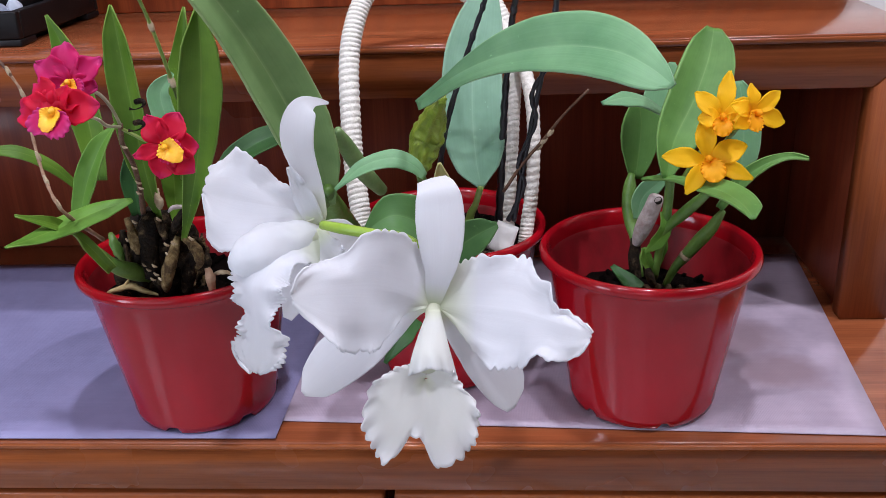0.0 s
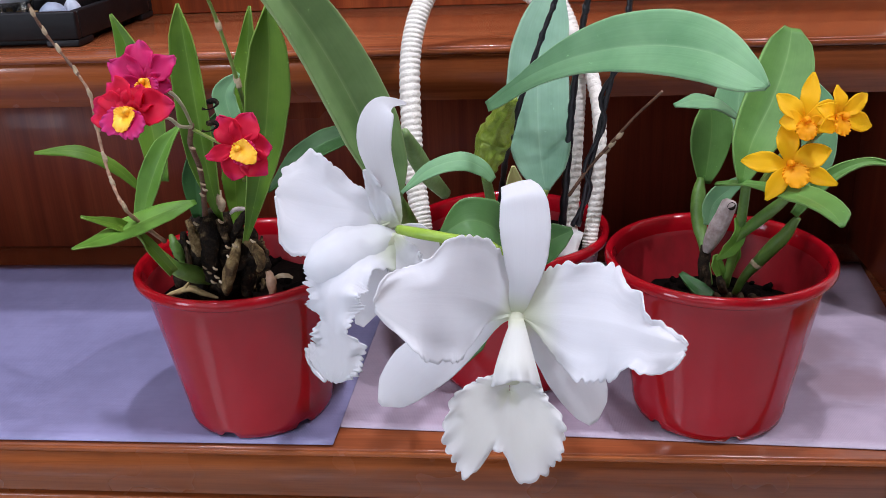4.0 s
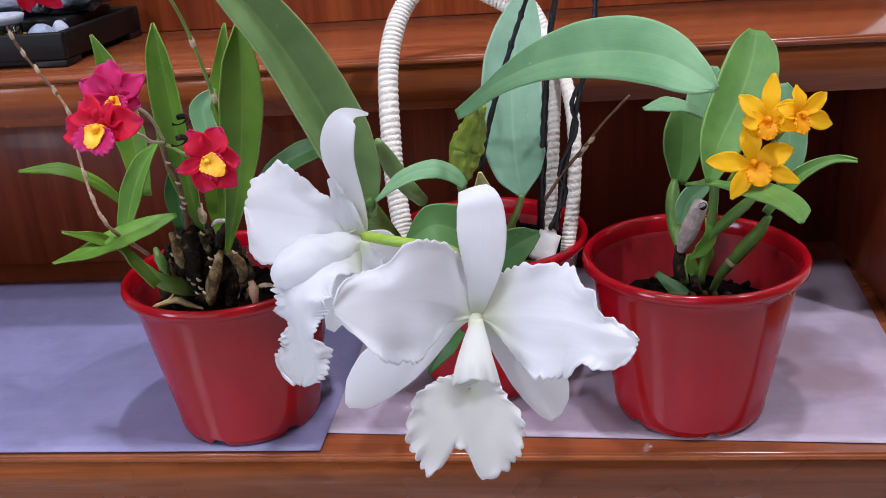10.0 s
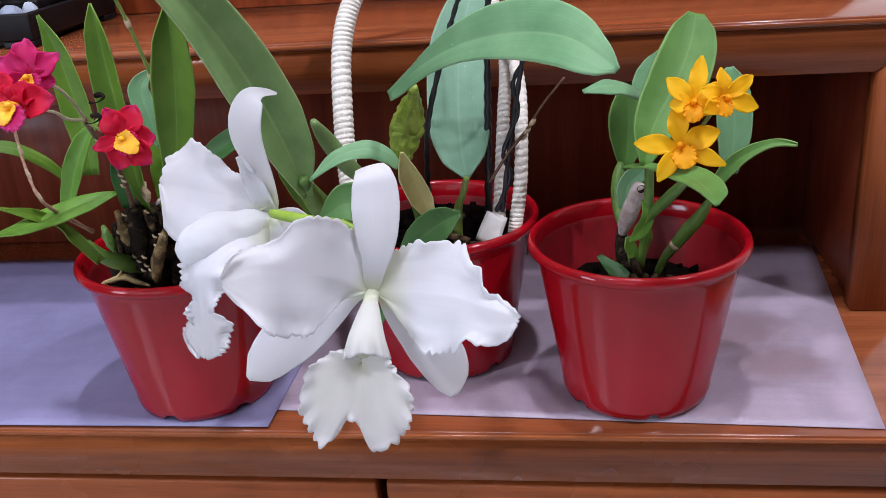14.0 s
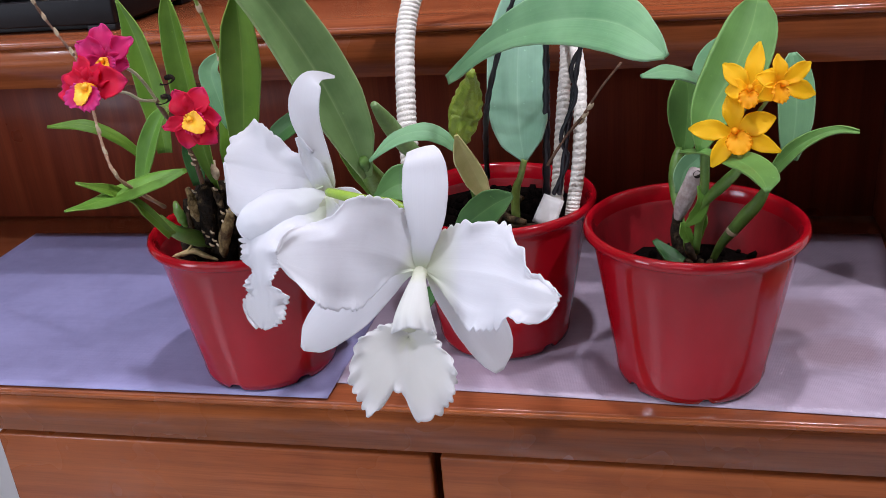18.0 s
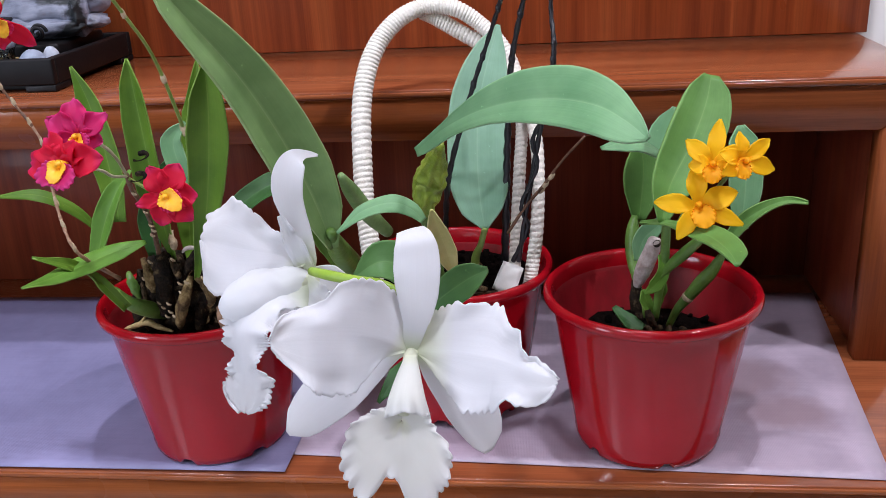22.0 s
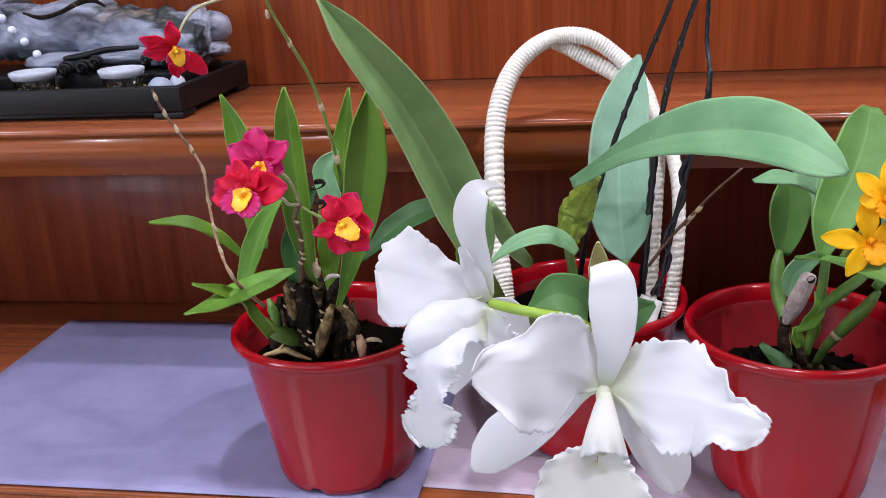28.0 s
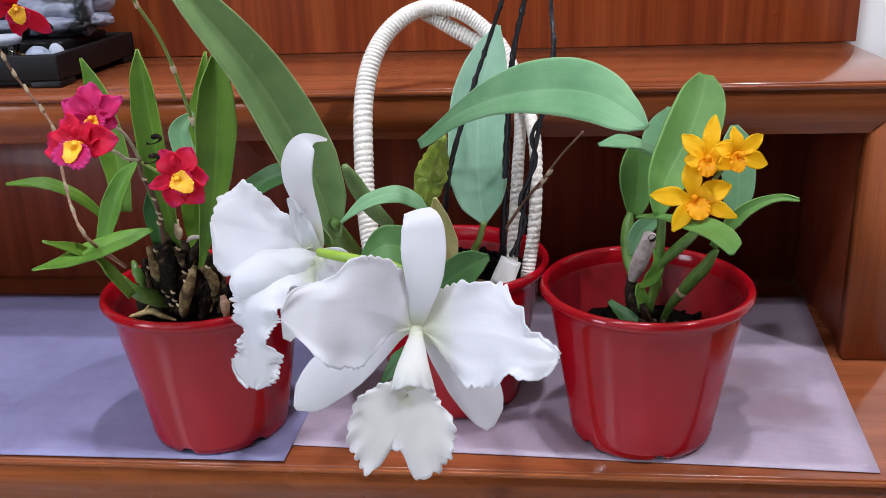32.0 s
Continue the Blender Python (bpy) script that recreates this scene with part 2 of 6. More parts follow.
def warm_nodes(nt, bsdf):
    n = noise_tex(nt, coords(nt), 2.0, 5)
    nt.links.new(ramp(nt, n, [(0.3, (0.16, 0.1, 0.075)), (0.7, (0.2, 0.13, 0.1))]), bsdf.inputs["Base Color"])


warm_paint = material("warm_brown_wall_paint", warm_nodes, Roughness=0.6)
wall_paint = material("white_wall_paint", plaster, Roughness=0.6)


def marble_nodes(nt, bsdf):
    v = coords(nt)
    n = noise_tex(nt, v, 6.0, 8, 0.6, 1.8)
    nt.links.new(ramp(nt, n, [(0.35, (0.42, 0.43, 0.45)), (0.55, (0.6, 0.62, 0.64)), (0.8, (0.72, 0.73, 0.75))]), bsdf.inputs["Base Color"])


marble = material("pale_marble", marble_nodes, Roughness=0.18)


def pot_nodes(nt, bsdf):
    n = noise_tex(nt, coords(nt), 14.0, 4)
    nt.links.new(ramp(nt, n, [(0.3, (0.29, 0.0025, 0.007)), (0.7, (0.35, 0.004, 0.011))]), bsdf.inputs["Base Color"])
    d = noise_tex(nt, coords(nt), 60.0, 5)
    nt.links.new(ramp(nt, d, [(0.35, (0.09,) * 3), (0.75, (0.2,) * 3)]), bsdf.inputs["Roughness"])
    bump(nt, bsdf, noise_tex(nt, coords(nt, (1, 1, 0.35)), 24.0, 2), 0.05, 0.004)


red_plastic = material("red_glossy_plastic", pot_nodes, Specular_IOR_Level=0.42, Coat_Weight=0.06, Coat_Roughness=0.04)


# Pot insides: a darker, mottled red with the shade put into the colour.
def shaded_nodes(nt, bsdf):
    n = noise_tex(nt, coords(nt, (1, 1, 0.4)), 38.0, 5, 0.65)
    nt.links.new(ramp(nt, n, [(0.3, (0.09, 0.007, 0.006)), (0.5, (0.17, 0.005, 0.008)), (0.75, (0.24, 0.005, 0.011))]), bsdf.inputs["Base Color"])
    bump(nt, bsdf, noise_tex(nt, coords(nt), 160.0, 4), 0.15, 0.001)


shaded_plastic = material("shaded_red_plastic", shaded_nodes, Roughness=0.45, Specular_IOR_Level=0.25)


def mat_material(name, dark, light, shadows):
    """A woven plastic mat; shadows: brownish shadow patches painted in, as rows of x, y, width, depth."""
    def build(nt, bsdf):
        v = coords(nt)
        n = noise_tex(nt, v, 7.0, 4)
        blot = noise_tex(nt, v, 22.0, 5, 0.7)
        col = ramp(nt, n, [(0.3, dark), (0.7, light)])
        col = mix(nt, 0.5, col, ramp(nt, blot, [(0.35, (0.7, 0.7, 0.73)), (0.6, (1, 1, 1))]), "MULTIPLY")
        for x, y, w, d in shadows:
            place = nt.nodes.new("ShaderNodeMapping")
            place.inputs["Location"].default_value = (-x / w, -y / d, 0)
            place.inputs["Scale"].default_value = (1 / w, 1 / d, 1)
            warp = node(nt, "ShaderNodeTexNoise", Scale=40.0, Detail=4)
            nt.links.new(v, warp.inputs["Vector"])
            shift = nt.nodes.new("ShaderNodeVectorMath")
            shift.operation = "MULTIPLY_ADD"
            shift.inputs[1].default_value = (0.03, 0.03, 0)
            nt.links.new(warp.outputs["Color"], shift.inputs[0])
            nt.links.new(v, shift.inputs[2])
            nt.links.new(shift.outputs[0], place.inputs[0])
            far = nt.nodes.new("ShaderNodeVectorMath")
            far.operation = "LENGTH"
            nt.links.new(place.outputs[0], far.inputs[0])
            col = mix(nt, ramp(nt, far.outputs["Value"], [(0.55, (0.55,) * 3), (1.0, (0,) * 3)]), col, (0.24, 0.15, 0.155))
        thread = noise_tex(nt, coords(nt, (6, 420, 1)), 1.0, 2)
        col = mix(nt, 0.3, col, ramp(nt, thread, [(0.35, (0.86, 0.86, 0.87)), (0.65, (1, 1, 1))]), "MULTIPLY")
        nt.links.new(col, bsdf.inputs["Base Color"])
        w1 = node(nt, "ShaderNodeTexWave", Scale=260.0, Distortion=0.4, bands_direction="X")
        w2 = node(nt, "ShaderNodeTexWave", Scale=260.0, Distortion=0.4, bands_direction="Y")
        for w in (w1, w2):
            nt.links.new(v, w.inputs["Vector"])
        both = node(nt, "ShaderNodeMath", operation="ADD")
        nt.links.new(w1.outputs["Fac"], both.inputs[0])
        nt.links.new(w2.outputs["Fac"], both.inputs[1])
        bump(nt, bsdf, both.outputs[0], 0.12, 0.0006)
    return material(name, build, Roughness=0.42)


mat_cloth = mat_material("lavender_grey_mat", (0.25, 0.243, 0.41), (0.31, 0.3, 0.5), ())
# Two brownish patches paint the yellow orchid's shadow onto this mat.
mat_shadowed = mat_material("pinkish_shadowed_mat", (0.415, 0.335, 0.41), (0.485, 0.4, 0.48), ((0.270, 0.113, 0.045, 0.03), (0.238, 0.171, 0.06, 0.045)))


def leaf_material(name, dark, light, rib, rough=0.5):
    def build(nt, bsdf):
        uv = coords(nt, which="UV")
        sep = nt.nodes.new("ShaderNodeSeparateXYZ")
        nt.links.new(uv, sep.inputs[0])
        n = noise_tex(nt, coords(nt), 28.0, 4)
        col = ramp(nt, n, [(0.3, dark), (0.72, light)])
        stretched = noise_tex(nt, coords(nt, (1.5, 26, 1), "UV"), 1.0, 5, 0.6)
        col = mix(nt, 0.3, col, ramp(nt, stretched, [(0.35, (0.72, 0.76, 0.7)), (0.65, (1, 1, 1))]), "MULTIPLY")
        off = node(nt, "ShaderNodeMath", operation="SUBTRACT")
        off.inputs[1].default_value = 0.5
        nt.links.new(sep.outputs[1], off.inputs[0])
        ab = node(nt, "ShaderNodeMath", operation="ABSOLUTE")
        nt.links.new(off.outputs[0], ab.inputs[0])
        r = ramp(nt, ab.outputs[0], [(0.0, (0.4,) * 3), (0.014, (0.12,) * 3), (0.05, (0,) * 3)])
        col = mix(nt, r, col, rib)
        e = ramp(nt, ab.outputs[0], [(0.478, (0,) * 3), (0.5, (0.6,) * 3)])
        col = mix(nt, e, col, rib)
        spots = noise_tex(nt, coords(nt), 210.0, 3)
        col = mix(nt, ramp(nt, spots, [(0.70, (0,) * 3), (0.78, (0.45,) * 3)]), col, [min(1, c * 1.9) for c in light])
        nt.links.new(col, bsdf.inputs["Base Color"])
        bump(nt, bsdf, stretched, 0.06, 0.001)
    return material(name, build, Roughness=rough, Subsurface_Weight=0.06, Subsurface_Radius=(0.002, 0.004, 0.001), Specular_IOR_Level=0.25)


leaf_mid = leaf_material("leaf_mid_green", (0.065, 0.15, 0.01), (0.135, 0.255, 0.024), (0.25, 0.39, 0.08))
leaf_fresh = leaf_material("leaf_fresh_green", (0.07, 0.17, 0.032), (0.135, 0.29, 0.068), (0.22, 0.39, 0.11))
leaf_light = leaf_material("leaf_light_green", (0.075, 0.185, 0.018), (0.145, 0.31, 0.045), (0.24, 0.41, 0.09))
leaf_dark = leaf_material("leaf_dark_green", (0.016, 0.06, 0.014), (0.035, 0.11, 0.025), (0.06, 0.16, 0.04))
leaf_grey = leaf_material("leaf_grey_green", (0.12, 0.275, 0.125), (0.2, 0.385, 0.19), (0.3, 0.48, 0.26), 0.5)
leaf_deep = leaf_material("leaf_deep_green", (0.04, 0.11, 0.03), (0.085, 0.195, 0.055), (0.15, 0.28, 0.09))
leaf_blue = leaf_material("leaf_blue_green", (0.14, 0.28, 0.18), (0.24, 0.41, 0.28), (0.32, 0.48, 0.33), 0.5)
leaf_olive = leaf_material("leaf_olive_green", (0.12, 0.215, 0.07), (0.215, 0.345, 0.125), (0.34, 0.45, 0.2))


def petal_material(name, base, deep, rim, weight=0.5, rough=0.45):
    """Petals: base colour, a deeper tint towards the heart, a tint at the rim; some light passes through."""
    def build(nt, bsdf):
        uv = coords(nt, which="UV")
        sep = nt.nodes.new("ShaderNodeSeparateXYZ")
        nt.links.new(uv, sep.inputs[0])
        col = ramp(nt, sep.outputs[0], [(0.0, deep), (0.22, base), (0.7, base), (1.0, rim)])
        vein = noise_tex(nt, coords(nt, (1.6, 24, 1), "UV"), 1.0, 5, 0.6, 0.5)
        crease = noise_tex(nt, coords(nt), 95.0, 5, 0.6)
        both = node(nt, "ShaderNodeMath", operation="ADD")
        nt.links.new(vein, both.inputs[0])
        nt.links.new(crease, both.inputs[1])
        col = mix(nt, 0.14, col, ramp(nt, vein, [(0.35, (0.86, 0.87, 0.86)), (0.65, (1, 1, 1))]), "MULTIPLY")
        nt.links.new(col, bsdf.inputs["Base Color"])
        bump(nt, bsdf, both.outputs[0], 0.1, 0.0014)
        out = nt.nodes["Material Output"]
        tr = nt.nodes.new("ShaderNodeBsdfTranslucent")
        nt.links.new(col, tr.inputs["Color"])
        ms = nt.nodes.new("ShaderNodeMixShader")
        ms.inputs[0].default_value = weight
        nt.links.new(bsdf.outputs[0], ms.inputs[1])
        nt.links.new(tr.outputs[0], ms.inputs[2])
        nt.links.new(ms.outputs[0], out.inputs["Surface"])
    return material(name, build, Roughness=rough, Specular_IOR_Level=0.25)


white_petal = petal_material("white_petal", (0.86, 0.87, 0.89), (0.79, 0.84, 0.64), (0.88, 0.885, 0.89))
white_lip = petal_material("white_lip", (0.86, 0.865, 0.82), (0.83, 0.85, 0.69), (0.88, 0.88, 0.87))
white_flesh = petal_material("white_petal_flesh", (0.86, 0.875, 0.89), (0.86, 0.875, 0.89), (0.86, 0.875, 0.89))
red_petal = petal_material("crimson_petal", (0.78, 0.014, 0.065), (0.7, 0.01, 0.025), (0.78, 0.04, 0.2), 0.5, 0.5)
magenta_petal = petal_material("magenta_petal", (0.74, 0.025, 0.19), (0.68, 0.01, 0.06), (0.76, 0.07, 0.32), 0.5, 0.5)
yellow_petal = petal_material("orange_yellow_petal", (1.0, 0.65, 0.01), (0.98, 0.54, 0.006), (1.0, 0.69, 0.014), 0.5, 0.5)
yellow_lip = petal_material("deep_yellow_lip", (1.0, 0.55, 0.012), (0.95, 0.48, 0.012), (1.0, 0.52, 0.01), 0.5, 0.5)


def plain(name, a, b, scale=30.0, rough=0.5, height=0.1, **more):
    def build(nt, bsdf):
        n = noise_tex(nt, coords(nt), scale, 6, 0.65)
        nt.links.new(ramp(nt, n, [(0.3, a), (0.7, b)]), bsdf.inputs["Base Color"])
        bump(nt, bsdf, noise_tex(nt, coords(nt), scale * 5, 4), height, 0.002)
    return material(name, build, Roughness=rough, **more)


rope_fibre = plain("cream_rope", (0.76, 0.72, 0.62), (0.85, 0.82, 0.74), 90, 0.85, 0.6)
black_wire = plain("black_plastic_wire", (0.006, 0.006, 0.008), (0.016, 0.016, 0.02), 80, 0.35)
bark = plain("dark_bark_soil", (0.0012, 0.0008, 0.0007), (0.005, 0.003, 0.0022), 120, 0.95, 0.8, Specular_IOR_Level=0.03)


def withered(name, dark, brown, pale, scale):
    """Shrivelled bulbs: black-brown with blotches of dry pale skin."""
    def build(nt, bsdf):
        n = noise_tex(nt, coords(nt), scale, 6, 0.7, 0.6)
        nt.links.new(ramp(nt, n, [(0.42, dark), (0.56, brown), (0.7, pale)]), bsdf.inputs["Base Color"])
        bump(nt, bsdf, noise_tex(nt, coords(nt), scale * 3, 5), 0.9, 0.003)
    return material(name, build, Roughness=0.8, Specular_IOR_Level=0.2)


bulb_brown = withered("withered_bulb", (0.012, 0.007, 0.003), (0.06, 0.036, 0.015), (0.24, 0.17, 0.085), 95)
bulb_dark = withered("dark_withered_bulb", (0.005, 0.003, 0.0015), (0.022, 0.013, 0.006), (0.15, 0.105, 0.05), 120)
bulb_green = plain("green_bulb", (0.06, 0.14, 0.02), (0.14, 0.26, 0.05), 50, 0.4, 0.3)
bulb_pale = plain("pale_green_bulb", (0.13, 0.24, 0.07), (0.24, 0.37, 0.14), 50, 0.4, 0.3)
bulb_ribbed = plain("ribbed_green_bulb", (0.14, 0.23, 0.016), (0.29, 0.38, 0.045), 70, 0.4, 0.5)
husk = plain("papery_husk", (0.28, 0.19, 0.1), (0.55, 0.45, 0.3), 120, 0.8, 0.4)
stem_green = plain("green_stem", (0.12, 0.19, 0.03), (0.23, 0.31, 0.07), 60, 0.4)
stem_lime = plain("lime_green_stem", (0.2, 0.34, 0.02), (0.3, 0.45, 0.05), 50, 0.4)
stem_brown = plain("brown_stem", (0.07, 0.03, 0.018), (0.2, 0.1, 0.05), 120, 0.6, 0.4)
stub_grey = plain("grey_weathered_stub", (0.24, 0.17, 0.15), (0.66, 0.6, 0.56), 70, 0.8, 0.6)
spike_tan = plain("tan_dry_spike", (0.22, 0.11, 0.06), (0.5, 0.32, 0.2), 90, 0.65, 0.4)
bulb_tan = withered("tan_withered_bulb", (0.07, 0.042, 0.018), (0.2, 0.135, 0.055), (0.45, 0.35, 0.18), 95)
stem_pale = plain("pale_stalk", (0.26, 0.25, 0.13), (0.45, 0.43, 0.28), 90, 0.55)
root_tan = plain("tan_root", (0.3, 0.2, 0.07), (0.55, 0.42, 0.19), 110, 0.7, 0.5)
tag_white = plain("white_plastic_tag", (0.66, 0.64, 0.6), (0.78, 0.76, 0.72), 40, 0.45)
heart_yellow = plain("yellow_heart", (0.9, 0.36, 0.01), (0.95, 0.58, 0.03), 160, 0.5)
heart_red = plain("dark_red_column", (0.4, 0.008, 0.02), (0.55, 0.02, 0.03), 160, 0.5)
sheath_tan = leaf_material("dry_sheath", (0.46, 0.44, 0.14), (0.62, 0.58, 0.24), (0.64, 0.6, 0.3), 0.6)

# ---- the room ----
X0, X1 = -1.25, 0.375          # the cabinet's ends
FLOOR, CEIL = -0.75, 1.9
setting("floor", box((-2.6, -3.0, FLOOR - 0.1), (2.4, 0.42, FLOOR)), marble, "pale grey veined marble floor")
setting("ceiling", box((-2.6, -3.0, CEIL), (2.4, 0.42, CEIL + 0.1)), wall_paint, "plain white ceiling")
setting("wall_north", box((-2.6, 0.42, FLOOR - 0.1), (2.4, 0.54, CEIL + 0.1)), wall_paint, "white painted wall behind the cabinet")
setting("wall_east", box((2.4, -3.12, FLOOR - 0.1), (2.52, 0.54, CEIL + 0.1)), warm_paint, "warm brown painted side wall")
WY0, WY1 = -2.7, -1.5                  # the window beside the corner
bm = bmesh.new()
add_box(bm, (-2.72, -3.12, FLOOR - 0.1), (-2.6, WY0, CEIL + 0.1))
add_box(bm, (-2.72, WY1, FLOOR - 0.1), (-2.6, 0.54, CEIL + 0.1))
add_box(bm, (-2.72, WY0, FLOOR - 0.1), (-2.6, WY1, 0.05))
add_box(bm, (-2.72, WY0, 1.55), (-2.6, WY1, CEIL + 0.1))
setting("wall_west", bm, warm_paint, "warm brown painted side wall with a window")
bm = bmesh.new()
WX0, WX1, WZ0, WZ1 = -2.3, -0.1, 0.05, 1.55
add_box(bm, (-2.6, -3.12, FLOOR - 0.1), (WX0, -3.0, CEIL + 0.1))
add_box(bm, (WX1, -3.12, FLOOR - 0.1), (2.4, -3.0, CEIL + 0.1))
add_box(bm, (WX0, -3.12, FLOOR - 0.1), (WX1, -3.0, WZ0))
add_box(bm, (WX0, -3.12, WZ1), (WX1, -3.0, CEIL + 0.1))
setting("wall_south", bm, warm_paint, "warm brown painted wall with a tall window")
frame_white = plain("white_window_frame", (0.74, 0.74, 0.74), (0.8, 0.8, 0.8), 20, 0.35)
bm = bmesh.new()
for lo, hi in (((WX0, -3.09, WZ0), (WX0 + 0.05, -3.03, WZ1)), ((WX1 - 0.05, -3.09, WZ0), (WX1, -3.03, WZ1)), ((WX0 + 0.05, -3.09, WZ0), (WX1 - 0.05, -3.03, WZ0 + 0.05)), ((WX0 + 0.05, -3.09, WZ1 - 0.05), (WX1 - 0.05, -3.03, WZ1))):
    add_box(bm, lo, hi)
setting("window_1", bm, frame_white, "white framed window")
bm = bmesh.new()
for lo, hi in (((-2.69, WY0, WZ0), (-2.63, WY0 + 0.05, WZ1)), ((-2.69, WY1 - 0.05, WZ0), (-2.63, WY1, WZ1)), ((-2.69, WY0 + 0.05, WZ0), (-2.63, WY1 - 0.05, WZ0 + 0.05)), ((-2.69, WY0 + 0.05, WZ1 - 0.05), (-2.63, WY1 - 0.05, WZ1))):
    add_box(bm, lo, hi)
setting("window_2", bm, frame_white, "white framed side window")


def ceiling_light(x, y, r):
    """A square recessed downlight: a white frame round the lamp."""
    th = thing("ceiling_light", (x, y, CEIL - 0.001), "small square white recessed ceiling light", "ceiling light", "ceiling lights")
    bm = bmesh.new()
    for lo, hi in (((-r - 0.025, -r - 0.025), (r + 0.025, -r)), ((-r - 0.025, r), (r + 0.025, r + 0.025)), ((-r - 0.025, 0.0002 - r), (-r, r - 0.0002)), ((r, 0.0002 - r), (r + 0.025, r - 0.0002))):
        add_box(bm, (x + lo[0], y + lo[1], CEIL - 0.028), (x + hi[0], y + hi[1], CEIL - 0.0005), 0.002)
    part("frame", bm, frame_white, th)
    part("housing", box((x - r + 0.001, y - r + 0.001, CEIL - 0.016), (x + r - 0.001, y + r - 0.001, CEIL - 0.0008)), frame_white, th)


for lamp_x, lamp_y in ((1.15, -0.55), (0.12, -0.02), (-0.7, -0.8)):
    ceiling_light(lamp_x, lamp_y, 0.05)

# ---- the cabinet ----
cabinet = thing("cabinet", (0, 0.2, FLOOR), "reddish-brown varnished wooden wall cabinet with a raised shelf and two drawers", "cabinet")
DECK_T, LIP = 0.0065, 0.044


def mitred(bm, pts, y0, y1):
    """A board with mitred ends: its outline in x, z, from y0 to y1."""
    a = [bm.verts.new((x, y0, z)) for x, z in pts]
    b = [bm.verts.new((x, y1, z)) for x, z in pts]
    bm.faces.new(a)
    bm.faces.new(b[::-1])
    for i in range(len(pts)):
        j = (i + 1) % len(pts)
        bm.faces.new((a[j], a[i], b[i], b[j]))
    bmesh.ops.recalc_face_normals(bm, faces=bm.faces)
    bmesh.ops.bevel(bm, geom=list(bm.edges), offset=0.0009, segments=2, affect="EDGES")
    return bm


SX = X1 - 0.0475                        # inner side of the corner stile
part("deck", box((X0, 0.0, -DECK_T), (X1, 0.42, 0.0), 0.0012), wood_top, cabinet)
part("front_rail", mitred(bmesh.new(), [(X0, -LIP), (SX - 0.0003, -LIP), (X1 - 0.0003, -DECK_T - 0.0005), (X0, -DECK_T - 0.0005)], 0.0012, 0.022), wood_x, cabinet)
part("edge_bead", box((X0, -0.0018, -0.0052), (X1 + 0.0015, 0.001, -0.0016), 0.0009), wood_x, cabinet, "thin rounded bead along the edge")
part("side_panel", box((X1 - 0.02, 0.0225, FLOOR), (X1, 0.405, -DECK_T - 0.0006), 0.001), wood_z, cabinet)
part("corner_stile", mitred(bmesh.new(), [(SX, FLOOR), (X1, FLOOR), (X1, -DECK_T - 0.0008), (SX, -LIP - 0.0003)], 0.0014, 0.022), wood_up, cabinet)
DL, DM, DR = -0.453, -0.0575, 0.3225     # drawer edges
DZ = -0.28


def drawer(x0, x1):
    d = part("drawer_front", box((x0, 0.0035, DZ), (x1, 0.0215, -LIP - 0.0058), 0.0022), wood_x, cabinet, "flat wooden drawer front with worn edges")
    bm = bmesh.new()
    z = DZ * 0.62
    xm = (x0 + x1) / 2
    tube(bm, [(xm - 0.05, 0.004, z, 0.004), (xm - 0.05, -0.018, z, 0.004), (xm - 0.03, -0.024, z, 0.004), (xm + 0.03, -0.024, z, 0.004), (xm + 0.05, -0.018, z, 0.004), (xm + 0.05, 0.004, z, 0.004)], 20, 8)
    part("handle", bm, black_wire, d, "dark metal handle")
    bm = box((x0 + 0.006, 0.022, DZ + 0.01), (x1 - 0.006, 0.36, -LIP - 0.012))
    part("drawer_box", bm, wood_y, cabinet)


drawer(DL, DM - 0.004)
drawer(DM + 0.004, DR)
part("door_front", box((DL, 0.0035, FLOOR + 0.08), (DM - 0.004, 0.0215, DZ - 0.006), 0.0016), wood_z, cabinet)
part("door_front", box((DM + 0.004, 0.0035, FLOOR + 0.08), (DR, 0.0215, DZ - 0.006), 0.0016), wood_z, cabinet)
part("plinth", box((DL, 0.04, FLOOR), (DR, 0.06, FLOOR + 0.078)), wood_x, cabinet)
part("end_panel", box((DL, 0.0222, FLOOR), (DL + 0.005, 0.405, -DECK_T - 0.0006)), wood_z, cabinet)
part("far_leg", box((X0, 0.004, FLOOR), (X0 + 0.04, 0.405, -DECK_T - 0.0006), 0.001), wood_z, cabinet)
part("lower_back", box((DL, 0.406, FLOOR), (X1, 0.419, -DECK_T - 0.0006)), wood_z, cabinet)
# the raised shelf
SY, SZ, SO = 0.188, 0.2555, 0.2115      # front, top, underside of its rail
UX = X1 - 0.0425                        # inner side of the upright
part("shelf", box((X0, SY, SZ - 0.0068), (X1, 0.42, SZ), 0.0012), wood_top, cabinet)
part("shelf_bead", box((X0, SY - 0.0018, SZ - 0.0054), (X1 + 0.0012, SY + 0.001, SZ - 0.0018), 0.0009), wood_x, cabinet, "thin rounded bead along the edge")
part("shelf_rail", mitred(bmesh.new(), [(X0, SO), (UX - 0.0003, SO), (X1 - 0.0003, SZ - 0.0073), (X0, SZ - 0.0073)], SY + 0.0012, SY + 0.022), wood_x, cabinet)
part("upright", mitred(bmesh.new(), [(UX, 0.0006), (X1, 0.0006), (X1, SZ - 0.0076), (UX, SO - 0.0003)], SY + 0.0014, SY + 0.022), wood_up, cabinet)
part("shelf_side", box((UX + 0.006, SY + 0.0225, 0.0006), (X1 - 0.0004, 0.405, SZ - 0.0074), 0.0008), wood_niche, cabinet)
